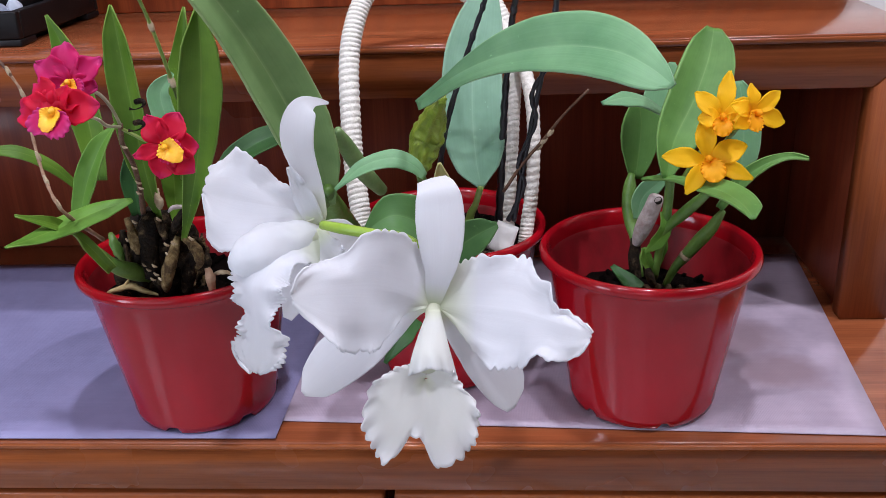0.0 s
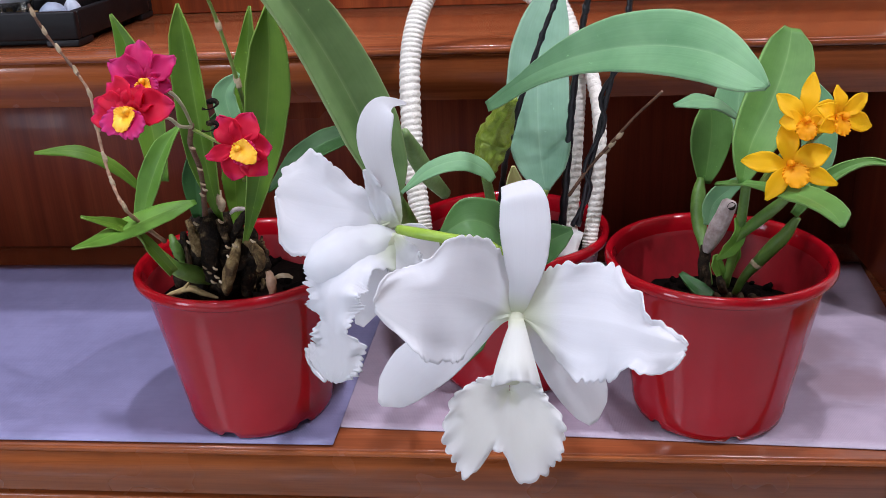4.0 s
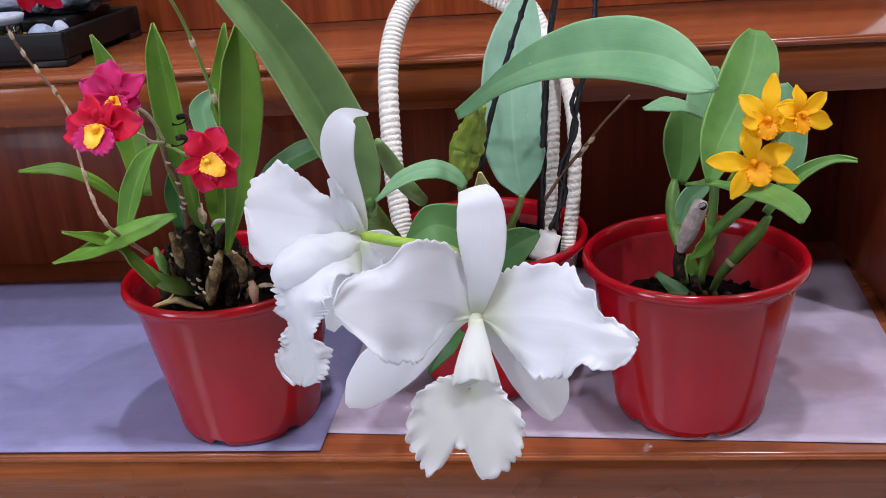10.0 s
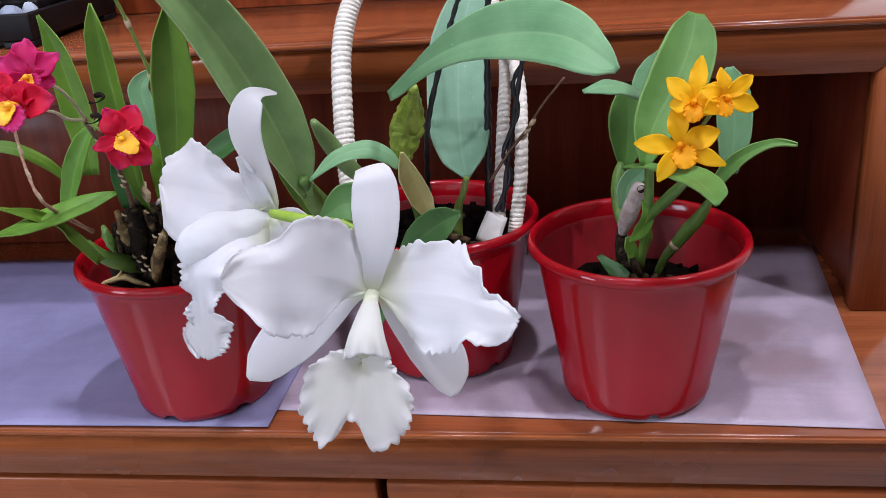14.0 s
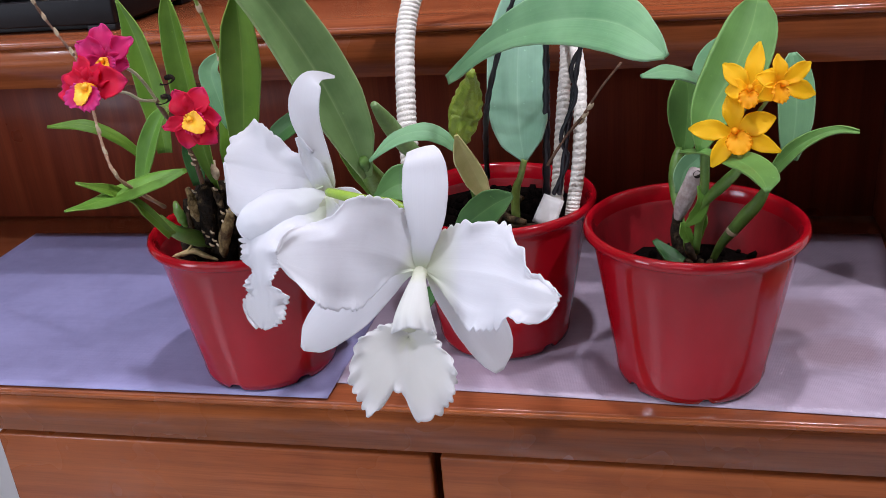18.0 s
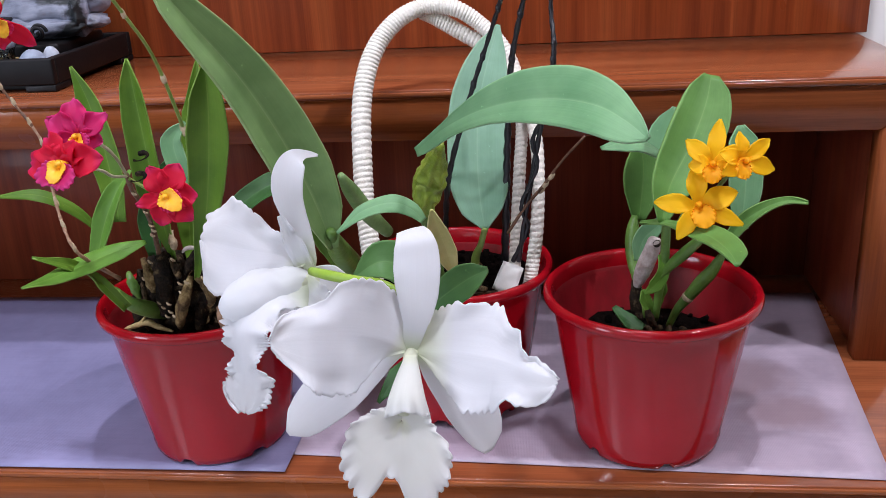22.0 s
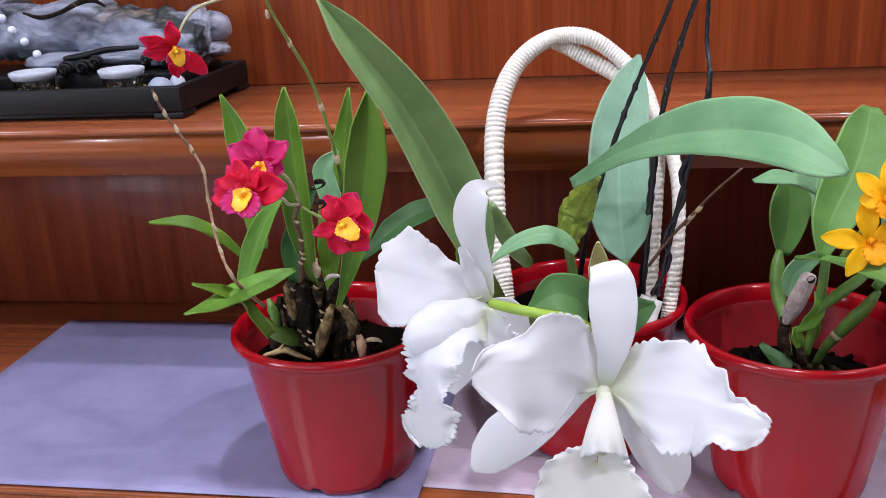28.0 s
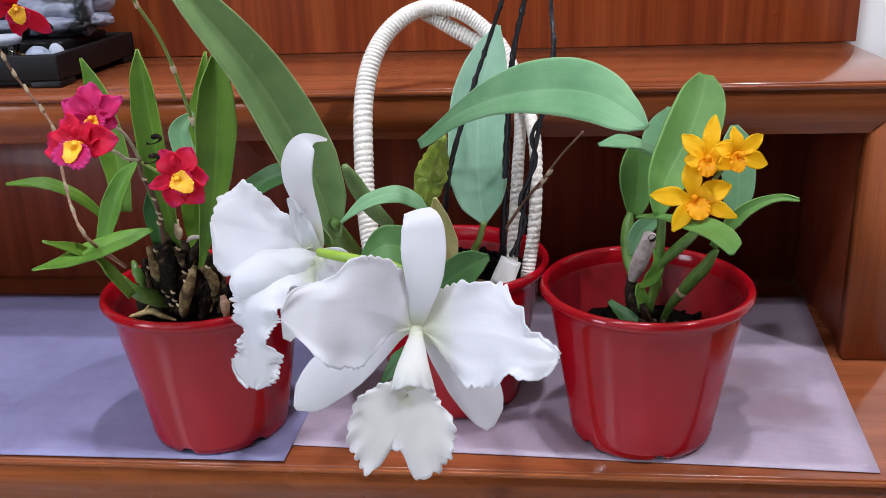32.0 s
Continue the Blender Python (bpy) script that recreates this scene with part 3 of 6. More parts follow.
part("niche_lining", box((X0, 0.385, 0.0006), (UX + 0.0055, 0.405, SZ - 0.0074)), wood_niche, cabinet, "upright-grained back board, coloured darker for shade")
part("back_panel", box((X0, 0.408, SZ + 0.0006), (X1 + 0.008, 0.419, 1.1), 0.001), wood_z, cabinet, "tall reddish-brown board with upright grain")

# ---- mats ----


def mat_sheet(name, pts, label, z, lift, cloth):
    """A thin mat: four corners, slightly wavy."""
    th = thing(name, (sum(p[0] for p in pts) / 4, sum(p[1] for p in pts) / 4, 0), label, "mat", "mats on the cabinet")
    a, b, c, d = [np.array(p) for p in pts]
    grid = []
    for i in range(31):
        row = []
        for j in range(31):
            u, v = i / 30, j / 30
            p = (a * (1 - u) + b * u) * (1 - v) + (d * (1 - u) + c * u) * v
            row.append((p[0], p[1], z + lift * (0.5 + 0.5 * noise.noise((p[0] * 9, p[1] * 9, 3.0)))))
        grid.append(row)
    part("sheet", sheet(bmesh.new(), grid, 0.0006), cloth, th)


mat_sheet("table_mat", [(-0.613, 0.0005), (-0.139, 0.0018), (-0.132, 0.330), (-0.613, 0.326)], "lavender-grey woven plastic mat on the wooden deck", 0.0022, 0.0006, mat_cloth)
mat_sheet("table_mat", [(-0.1535, 0.0275), (0.3065, 0.0075), (0.3355, 0.336), (-0.143, 0.334)], "pinkish lavender woven plastic mat with faint painted shadows", 0.0008, 0.0006, mat_shadowed)

# ---- pots ----
POT_R, POT_B, POT_H = 0.0805, 0.0545, 0.1255
MAT_Z = 0.0032


def flower_pot(cx, cy, label, turn=0.0, fill=0.077):
    pot = thing("flower_pot", (cx, cy, MAT_Z), label, "flower pot", "red pots on the cabinet")
    bm = bmesh.new()
    seg = 96
    h = POT_H
    wall = [(POT_B - 0.006, 0.0028), (POT_B - 0.0025, 0.0), (POT_B + 0.0004, 0.0015), (POT_B + 0.0016, 0.0072), (POT_B + 0.0012, 0.0086), (POT_B + 0.0185, h - 0.016), (POT_B + 0.0194, h - 0.0112), (POT_B + 0.0206, h - 0.0092),
            (POT_R - 0.0022, h - 0.0084), (POT_R - 0.0003, h - 0.0066), (POT_R, h - 0.004), (POT_R - 0.0008, h - 0.0014), (POT_R - 0.0026, h), (POT_R - 0.0052, h - 0.0006), (POT_R - 0.0068, h - 0.0036), (POT_R - 0.0076, h - 0.013),
            (POT_R - 0.0095, h - 0.0165), (POT_B - 0.002, 0.008), (POT_B - 0.006, 0.005)]
    wall = [(r, z + MAT_Z) for r, z in wall]
    rings = lathe(bm, wall[:16], seg, (cx, cy))
    # drainage notches at the foot
    for k in range(6):
        a = radians(turn + 60 * k)
        for ring, lift in ((rings[1], 0.0042), (rings[2], 0.0036), (rings[0], 0.004)):
            for v in ring:
                d = math.atan2(v.co.y - cy, v.co.x - cx) - a
                d = abs((d + math.pi) % (2 * math.pi) - math.pi)
                if d < 0.085:
                    v.co.z += lift
    bm.faces.new(rings[0][::-1])
    part("body", bm, red_plastic, pot)
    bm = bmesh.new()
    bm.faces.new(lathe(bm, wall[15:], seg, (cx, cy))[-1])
    part("inner_wall", bm, shaded_plastic, pot, "dull red inside of the pot, coloured darker for shade")
    soil = bmesh.new()
    n = 26
    top = MAT_Z + fill
    rs = POT_B - 0.0028 + (fill - 0.006) / (POT_H - 0.023) * (POT_R - 0.0085 - POT_B)
    c = soil.verts.new((cx, cy, top))
    rows = []
    for i in range(1, 9):
        rows.append([soil.verts.new((cx + rs * i / 8 * math.cos(2 * math.pi * j / n), cy + rs * i / 8 * math.sin(2 * math.pi * j / n), top + 0.004 * noise.noise((i * 1.7 + cx * 50, j * 0.9, 2.0)))) for j in range(n)])
    for j in range(n):
        soil.faces.new((c, rows[0][j], rows[0][(j + 1) % n]))
        for a, b in zip(rows, rows[1:]):
            soil.faces.new((a[j], b[j], b[(j + 1) % n], a[(j + 1) % n]))
    rnd = random.Random(int(1000 + cx * 1000))
    for k in range(90):
        rr, aa = rs * 0.95 * math.sqrt(rnd.random()), rnd.random() * 6.283
        s = 0.002 + 0.003 * rnd.random()
        m = Matrix.Translation((cx + rr * math.cos(aa), cy + rr * math.sin(aa), top + 0.001)) @ Euler([rnd.random() * 6 for _ in range(3)]).to_matrix().to_4x4() @ Matrix.Diagonal((s * 1.6, s, s * 0.7, 1))
        bmesh.ops.create_icosphere(soil, subdivisions=1, radius=1, matrix=m)
    part("potting_bark", soil, bark, pot, "dark chunks of potting bark")
    return pot


PL, PM, PR = (-0.2065, 0.060), (-0.014, 0.121), (0.139, 0.066)
flower_pot(*PL, "glossy red plastic flower pot holding a red-flowered orchid", 259, 0.093)
flower_pot(*PM, "glossy red plastic flower pot with a rope handle behind white flowers", 259, 0.106)
flower_pot(*PR, "glossy red plastic flower pot holding a yellow-flowered orchid", 279)

# ---- plants ----


def leaf(plant, mat, spine, left, right, face, name="leaf", label="", **more):
    more = {"fold": 0.14, "ruffle": 0.0005, "waves": 1.7, "seed": spine[0][0] * 50, **more}
    return part(name, blade(bmesh.new(), spine, left, right, face, **more), mat, plant, label)


def stalk(plant, mat, pts, name="stem", label="", n=16, seg=8, twist=None):
    return part(name, tube(bmesh.new(), pts, n, seg, twist), mat, plant, label)


def lump(bm, at, size, rough, seed):
    """A rounded weathered lump: a ball pushed about by noise."""
    n0 = len(bm.verts)
    bmesh.ops.create_icosphere(bm, subdivisions=4, radius=1)
    bm.verts.ensure_lookup_table()
    for v in bm.verts[n0:]:
        d = v.co.normalized()
        k = 1 + rough * noise.fractal(d * 1.7 + Vector((seed, 0, 0)), 1.0, 2.0, 4) + 0.4 * rough * noise.ridged_multi_fractal(d * 3 + Vector((0, seed, 0)), 1.0, 2.0, 3, 1.0, 2.0)
        v.co = Vector((at[0] + size[0] * d.x * k, at[1] + size[1] * d.y * k, at[2] + size[2] * d.z * k))
    return bm


def fan_lip(throat, down, across, out, lengths, ruffle, seed, thick=0.0008, dip=0.006, teeth=90, fine=0.05):
    """A flared, frilled lip: a fan round the throat. lengths: its reach at even angles from one side over the bottom to the other."""
    rows = []
    nu, nv = 22, 260
    reaches = spline([[v] for v in lengths], nv)
    down, across, out = Vector(down), Vector(across), Vector(out)
    for i in range(nu + 1):
        s = i / nu
        row = []
        for j in range(nv + 1):
            q = j / nv
            a = radians(-176 + 352 * q)
            reach = float(reaches[j, 0])
            r = reach * (0.015 + 0.985 * s) * (1 + fine * s ** 5 * (2 * abs(math.sin(q * teeth + seed + 2 * math.sin(q * 31))) - 1) + 0.06 * s ** 3 * noise.noise((q * 25, s, seed)))
            g = min(1, r / (0.9 * max(lengths)))
            h = -dip * (1 - g) ** 2 + 0.55 * dip * g - 0.5 * dip * g ** 3 + ruffle * (1.3 * s ** 11 * math.sin(q * 120 + 3 * seed + 2.0 * math.sin(q * 17)) + 0.7 * s ** 9 * noise.noise((q * 34, s * 2, seed)) + 0.35 * s * s * noise.noise((q * 7, s * 1.5, seed + 5)))
            row.append(Vector(throat) + down * (r * math.cos(a)) + across * (r * math.sin(a)) + out * h)
        rows.append(row)
    return sheet(bmesh.new(), rows, thick)


# the white cattleya in the middle pot
white_orchid = thing("orchid_plant", (PM[0], PM[1], MAT_Z + 0.1), "cattleya orchid with two large frilled white blooms and long grey-green leaves", "orchid", "orchids in the red pots")

leaf(white_orchid, leaf_grey, [(-0.0195, -0.012, 0.2568), (0.0, -0.03, 0.2743), (0.0219, -0.05, 0.2889), (0.0447, -0.07, 0.2988), (0.0683, -0.09, 0.3043), (0.0882, -0.11, 0.3048), (0.1017, -0.125, 0.3002), (0.112, -0.1345, 0.2932)], [0.0022, 0.0024, 0.0027, 0.0038, 0.0062, 0.0081, 0.0106, 0.0129, 0.015, 0.0168, 0.0177, 0.0183, 0.0186, 0.0176, 0.0157, 0.0135, 0.0112, 0.0088, 0.0066, 0.0042, 0.0012], [0.004, 0.0058, 0.0065, 0.0067, 0.0071, 0.0078, 0.0088, 0.0096, 0.0111, 0.012, 0.0135, 0.0144, 0.0155, 0.0159, 0.0162, 0.016, 0.0151, 0.0137, 0.0119, 0.0087, 0.0014], (0.05, -0.88, 0.46), label="broad arching grey-green leaf", cup=-0.08, fold=0.2, thick=0.0016, nu=44, seed=3.0, ruffle=0.0006, waves=1.6)
leaf(white_orchid, leaf_blue, [(0.0164, 0.068, 0.1734), (0.013, 0.075, 0.1941), (0.0108, 0.09, 0.2248), (0.012, 0.11, 0.2587), (0.0186, 0.13, 0.2887), (0.0262, 0.146, 0.3122)], [0.0014, 0.0141, 0.0207, 0.022, 0.0222, 0.0212, 0.0175, 0.0109, 0.0013], [0.0014, 0.015, 0.0216, 0.022, 0.0217, 0.0199, 0.0167, 0.0101, 0.0013], (0.05, -0.88, 0.46), label="upright rounded blue-green leaf", cup=0.12, thick=0.0016, nu=30)
leaf(white_orchid, leaf_olive, [(-0.0779, -0.022, 0.195), (-0.0859, -0.03, 0.2332), (-0.0999, -0.038, 0.2747), (-0.1167, -0.052, 0.3152), (-0.1376, -0.07, 0.3534), (-0.1529, -0.08, 0.3803)], [0.003, 0.0115, 0.0176, 0.0185, 0.0166, 0.0141, 0.0099, 0.0009], [0.0037, 0.0144, 0.019, 0.0185, 0.0166, 0.0134, 0.0087, 0.0009], (0.35, -0.8, 0.5), label="long strap leaf rising over the pot", cup=0.05, fold=0.48, thick=0.0016, nu=36)
leaf(white_orchid, leaf_grey, [(-0.0168, -0.02, 0.2123), (-0.0234, -0.022, 0.2206), (-0.0357, -0.025, 0.2264), (-0.0544, -0.028, 0.2221), (-0.0717, -0.031, 0.2088)], [0.0022, 0.005, 0.0066, 0.0055, 0.0007], [0.0025, 0.0052, 0.0066, 0.0048, 0.0007], (0.0, -0.7, 0.72), cup=-0.2)
leaf(white_orchid, leaf_deep, [(-0.0086, -0.115, 0.2123), (-0.0141, -0.125, 0.2237), (-0.025, -0.132, 0.2291), (-0.0387, -0.137, 0.2226)], [0.0092, 0.0137, 0.0118, 0.0009], [0.0092, 0.0131, 0.0106, 0.0009], (0.1, -0.7, 0.7), cup=0.15)
leaf(white_orchid, leaf_deep, [(-0.0060, -0.0800, 0.1799), (0.0063, -0.0830, 0.1909), (0.0182, -0.0850, 0.1998), (0.0287, -0.0860, 0.2054)], [0.004, 0.0085, 0.0103, 0.0098, 0.007, 0.0015], [0.004, 0.0085, 0.0105, 0.0102, 0.0075, 0.0015], (0.1, -0.8, 0.6), cup=0.1)
leaf(white_orchid, sheath_tan, [(-0.0017, 0, 0.1709), (-0.002, -0.03, 0.1973), (-0.0028, -0.06, 0.2233), (-0.0032, -0.078, 0.2395)], [0.0031, 0.0079, 0.0074, 0.001], [0.0031, 0.0065, 0.0051, 0.001], (0.05, -0.88, 0.46), name="flower_sheath", label="dry yellowish flower sheath", cup=0.5)
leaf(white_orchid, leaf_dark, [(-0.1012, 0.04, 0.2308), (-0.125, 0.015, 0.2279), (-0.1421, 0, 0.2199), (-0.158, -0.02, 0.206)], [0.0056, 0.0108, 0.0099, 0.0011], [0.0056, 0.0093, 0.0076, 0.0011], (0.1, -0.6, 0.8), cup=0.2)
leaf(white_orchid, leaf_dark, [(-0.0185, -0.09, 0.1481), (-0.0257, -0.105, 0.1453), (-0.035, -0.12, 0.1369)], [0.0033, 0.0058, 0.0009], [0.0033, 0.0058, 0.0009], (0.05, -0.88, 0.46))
leaf(white_orchid, leaf_mid, [(-0.0859, 0.02, 0.1635), (-0.0844, 0, 0.1883), (-0.0854, -0.02, 0.2136), (-0.0894, -0.03, 0.2379)], [0.0032, 0.0084, 0.0095, 0.0014], [0.0032, 0.0084, 0.0095, 0.0014], (0.05, -0.88, 0.46), cup=0.2)
stalk(white_orchid, bulb_ribbed, [(-0.0046, -0.0120, 0.2598, 0.0034), (-0.0078, 0.0040, 0.2508, 0.0042), (-0.0123, 0.0200, 0.2392, 0.0088), (-0.0176, 0.0300, 0.2258, 0.0112), (-0.0207, 0.0300, 0.2148, 0.0106), (-0.0224, 0.0300, 0.2060, 0.0078), (-0.0242, 0.0300, 0.1976, 0.0032)], name="pseudobulb", label="ribbed yellow-green pseudobulb", n=44, seg=40, twist=lambda k, a: (1 - 0.17 * (0.5 + 0.5 * math.cos(7 * a + 1.5 * noise.noise((k * 0.12, 0.0, 3.0))))) * (1 + 0.28 * noise.noise((k * 0.3, math.cos(a) * 2.4, math.sin(a) * 2.4))))
stalk(white_orchid, bulb_green, [(-0.0241, 0.0300, 0.1984, 0.0032), (-0.0215, 0.05, 0.1703, 0.0038), (-0.0195, 0.085, 0.1169, 0.004)], name="pseudobulb")
stalk(white_orchid, bulb_green, [(-0.0768, -0.028, 0.2087, 0.0029), (-0.0788, 0, 0.1841, 0.0078), (-0.0777, 0.05, 0.1466, 0.0086), (-0.0703, 0.09, 0.1152, 0.0054)], name="pseudobulb", n=18, seg=12)
stalk(white_orchid, bulb_pale, [(-0.0707, -0.01, 0.2407, 0.0025), (-0.0687, 0.01, 0.2225, 0.0058), (-0.0628, 0.03, 0.2, 0.0062), (-0.0538, 0.05, 0.1794, 0.0045)], name="pseudobulb", seg=12)
stalk(white_orchid, stem_green, [(0.0164, 0.068, 0.1752, 0.0025), (0.012, 0.072, 0.1595, 0.0026), (0.0067, 0.08, 0.1429, 0.0034), (0.005, 0.085, 0.1, 0.0034)], name="petiole")
stalk(white_orchid, bulb_brown, [(-0.0094, 0.09, 0.1249, 0.0026), (0.0048, 0.07, 0.1265, 0.003), (0.0158, 0.06, 0.1285, 0.0021)])
stalk(white_orchid, bulb_brown, [(-0.0101, 0.07, 0.1218, 0.0022), (-0.001, 0.09, 0.1254, 0.0031), (0.0093, 0.1, 0.1333, 0.0022)])
stalk(white_orchid, bulb_brown, [(-0.0183, 0.07, 0.117, 0.0017), (0.0048, 0.065, 0.1225, 0.0017), (0.0249, 0.06, 0.1261, 0.0013)])
stalk(white_orchid, stem_green, [(0.0003, -0.192, 0.2103, 0.0018), (-0.0101, -0.16, 0.2044, 0.0019), (-0.0266, -0.12, 0.2024, 0.0024), (-0.0428, -0.09, 0.1951, 0.0029), (-0.0582, -0.04, 0.1685, 0.0035), (-0.0704, 0.05, 0.1161, 0.0042)], label="flower stalk")
stalk(white_orchid, stem_lime, [(-0.0544, -0.1600, 0.2360, 0.0022), (-0.0427, -0.1700, 0.2378, 0.0026), (-0.0281, -0.1760, 0.2376, 0.0024), (-0.0140, -0.1820, 0.2381, 0.0022), (-0.0022, -0.1860, 0.2328, 0.0020)], label="bright green flower stalk", n=20, seg=10)
stalk(white_orchid, stem_green, [(-0.0554, -0.143, 0.225, 0.0025), (-0.0472, -0.135, 0.2171, 0.0029), (-0.0395, -0.11, 0.2058, 0.003), (-0.0347, -0.08, 0.1888, 0.0029)], label="flower stalk")
stalk(white_orchid, stem_brown, [(0.0876, 0.023, 0.2547, 0.0009), (0.0732, 0.045, 0.2323, 0.0009), (0.0604, 0.067, 0.2081, 0.0012), (0.0472, 0.07, 0.1915, 0.0012), (0.0327, 0.073, 0.1686, 0.0013)], name="dry_twig", label="thin dry brown twig", n=14, seg=6)
for at in ((0.0656, 0.058, 0.2168), (0.0615, 0.066, 0.2087), (0.0585, 0.07, 0.203)):
    bm = bmesh.new()
    bmesh.ops.create_icosphere(bm, subdivisions=2, radius=1, matrix=Matrix.Translation(at) @ Euler((0.4, 0.6, 0.2)).to_matrix().to_4x4() @ Matrix.Diagonal((0.0018, 0.0018, 0.0038, 1)))
    part("bud", bm, husk, white_orchid, "pale dry bud on the twig")


bm = tube(bmesh.new(), [(0.001, -0.192, 0.2125, 0.0022), (0.0005, -0.199, 0.2115, 0.0032), (0.0, -0.205, 0.2095, 0.0032), (-0.0002, -0.209, 0.207, 0.0015)], 12, 14)
bloom = part("bloom", bm, white_lip, white_orchid, "wide open white bloom with a frilled lip")


def petal(name, mat, spine, left, right, face, on=None, label="", **more):
    more = {"thick": 0.0007, "nu": 40, "nv": 14, **more}
    return part(name, blade(bmesh.new(), spine, left, right, face, **more), mat, on or bloom, label)


BLOOM_FACE = (0.05, -0.88, 0.46)     # both white blooms look forwards and up
petal("petal", white_petal, [(-0.0012, -0.2, 0.2123), (-0.0095, -0.205, 0.2199), (-0.0215, -0.217, 0.2297), (-0.0377, -0.229, 0.2357), (-0.0538, -0.236, 0.235)], [0.0012, 0.0019, 0.0044, 0.0067, 0.0086, 0.011, 0.0149, 0.0193, 0.0232, 0.0258, 0.0268, 0.0271, 0.0274, 0.0272, 0.0268, 0.0261, 0.0244, 0.0208, 0.0154, 0.0098, 0.0029], [0.0012, 0.0096, 0.0125, 0.0152, 0.0178, 0.0203, 0.0223, 0.0236, 0.0243, 0.0246, 0.0244, 0.0236, 0.0212, 0.0152, 0.0125, 0.0117, 0.0113, 0.0109, 0.0094, 0.0067, 0.0016], BLOOM_FACE, cup=0.05, ruffle=0.0026, waves=2.2, edge=0.03, seed=1.0, nu=110, nv=20, frill=0.035, teeth=17, fold=-0.08)
petal("petal", white_petal, [(0.0024, -0.2, 0.2122), (0.0224, -0.204, 0.2131), (0.0412, -0.213, 0.2147), (0.0555, -0.223, 0.2144), (0.0674, -0.229, 0.2136)], [0.0012, 0.0135, 0.0189, 0.0209, 0.0221, 0.0229, 0.0235, 0.0239, 0.0241, 0.0232, 0.0172, 0.0161, 0.0148, 0.0083, 0.0062, 0.0072, 0.0054, 0.0052, 0.0034, 0.0033, 0.0014], [0.0012, 0.0043, 0.0088, 0.0137, 0.0184, 0.0218, 0.024, 0.0252, 0.0252, 0.0246, 0.0234, 0.0223, 0.0206, 0.0166, 0.0146, 0.0158, 0.0146, 0.0134, 0.0116, 0.0094, 0.005], BLOOM_FACE, cup=0.05, ruffle=0.0028, waves=2.6, edge=0.03, seed=2.6, nu=110, nv=20, frill=0.042, teeth=15, fold=-0.07)
petal("sepal", white_petal, [(0.0006, -0.2005, 0.2134), (0.0016, -0.201, 0.2208), (0.0038, -0.2, 0.2321), (0.0041, -0.196, 0.2453), (0.0039, -0.191, 0.2556), (0.003, -0.187, 0.2623), (0.0012, -0.179, 0.265)], [0.0025, 0.0035, 0.0044, 0.0054, 0.0073, 0.0088, 0.01, 0.0105, 0.0102, 0.0098, 0.0088, 0.0084, 0.0075], [0.0025, 0.004, 0.0049, 0.0059, 0.0078, 0.0098, 0.0107, 0.011, 0.0107, 0.0103, 0.0093, 0.0079, 0.0055], (0.05, -0.88, 0.46), cup=-0.12, nu=60)
petal("sepal", white_petal, [(-0.0014, -0.199, 0.2115), (-0.0142, -0.199, 0.2054), (-0.03, -0.203, 0.1956), (-0.0457, -0.208, 0.1851), (-0.0595, -0.212, 0.1745)], [0.0012, 0.0015, 0.0033, 0.0055, 0.0073, 0.0091, 0.0103, 0.0105, 0.0101, 0.0094, 0.0075, 0.0013], [0.0012, 0.0021, 0.0041, 0.0058, 0.0085, 0.0107, 0.0126, 0.0139, 0.0137, 0.0115, 0.0085, 0.0013], BLOOM_FACE, cup=-0.15)
petal("sepal", white_petal, [(0.0022, -0.199, 0.2109), (0.0117, -0.195, 0.1937), (0.0225, -0.1945, 0.1776), (0.0335, -0.198, 0.1563)], [0.0012, 0.0042, 0.0075, 0.01, 0.0117, 0.0133, 0.0142, 0.0148, 0.0152, 0.0157, 0.0158, 0.0153, 0.0138, 0.0107, 0.003], [0.0012, 0.0017, 0.0031, 0.0043, 0.0052, 0.0059, 0.0066, 0.0073, 0.0081, 0.0085, 0.0082, 0.0076, 0.0064, 0.0046, 0.001], BLOOM_FACE, cup=-0.15)
TUBE_LIP = [(0.0009, -0.205, 0.2129, 0.0022), (0.0005, -0.212, 0.2072, 0.0049), (0.0003, -0.22, 0.2006, 0.0075), (0.0005, -0.2235, 0.1949, 0.0091)]


def lip_tube(rows, axis_side, out, cover=235, n=18, seg=30):
    """The rolled tube of a lip: open below, its mouth flared."""
    c = spline(rows, n)
    side, out = Vector(axis_side), Vector(out)
    grid = []
    for k in range(n + 1):
        s = k / n
        grid.append([Vector(c[k, :3]) + float(c[k, 3]) * (math.sin(radians(a)) * side * (1 + 0.12 * s ** 3) + math.cos(radians(a)) * out * 0.75) + Vector((0, 0, -0.004 * s ** 6 * abs(math.sin(radians(a) * 0.9)))) + out * (0.0012 * s ** 5 * math.sin(a * 0.16))
                     for a in np.linspace(-cover / 2, cover / 2, seg + 1)])
    return sheet(bmesh.new(), grid, 0.0007)


part("lip_tube", lip_tube(TUBE_LIP, (1, 0.04, 0), (0.03, -0.9, 0.42)), white_lip, bloom)

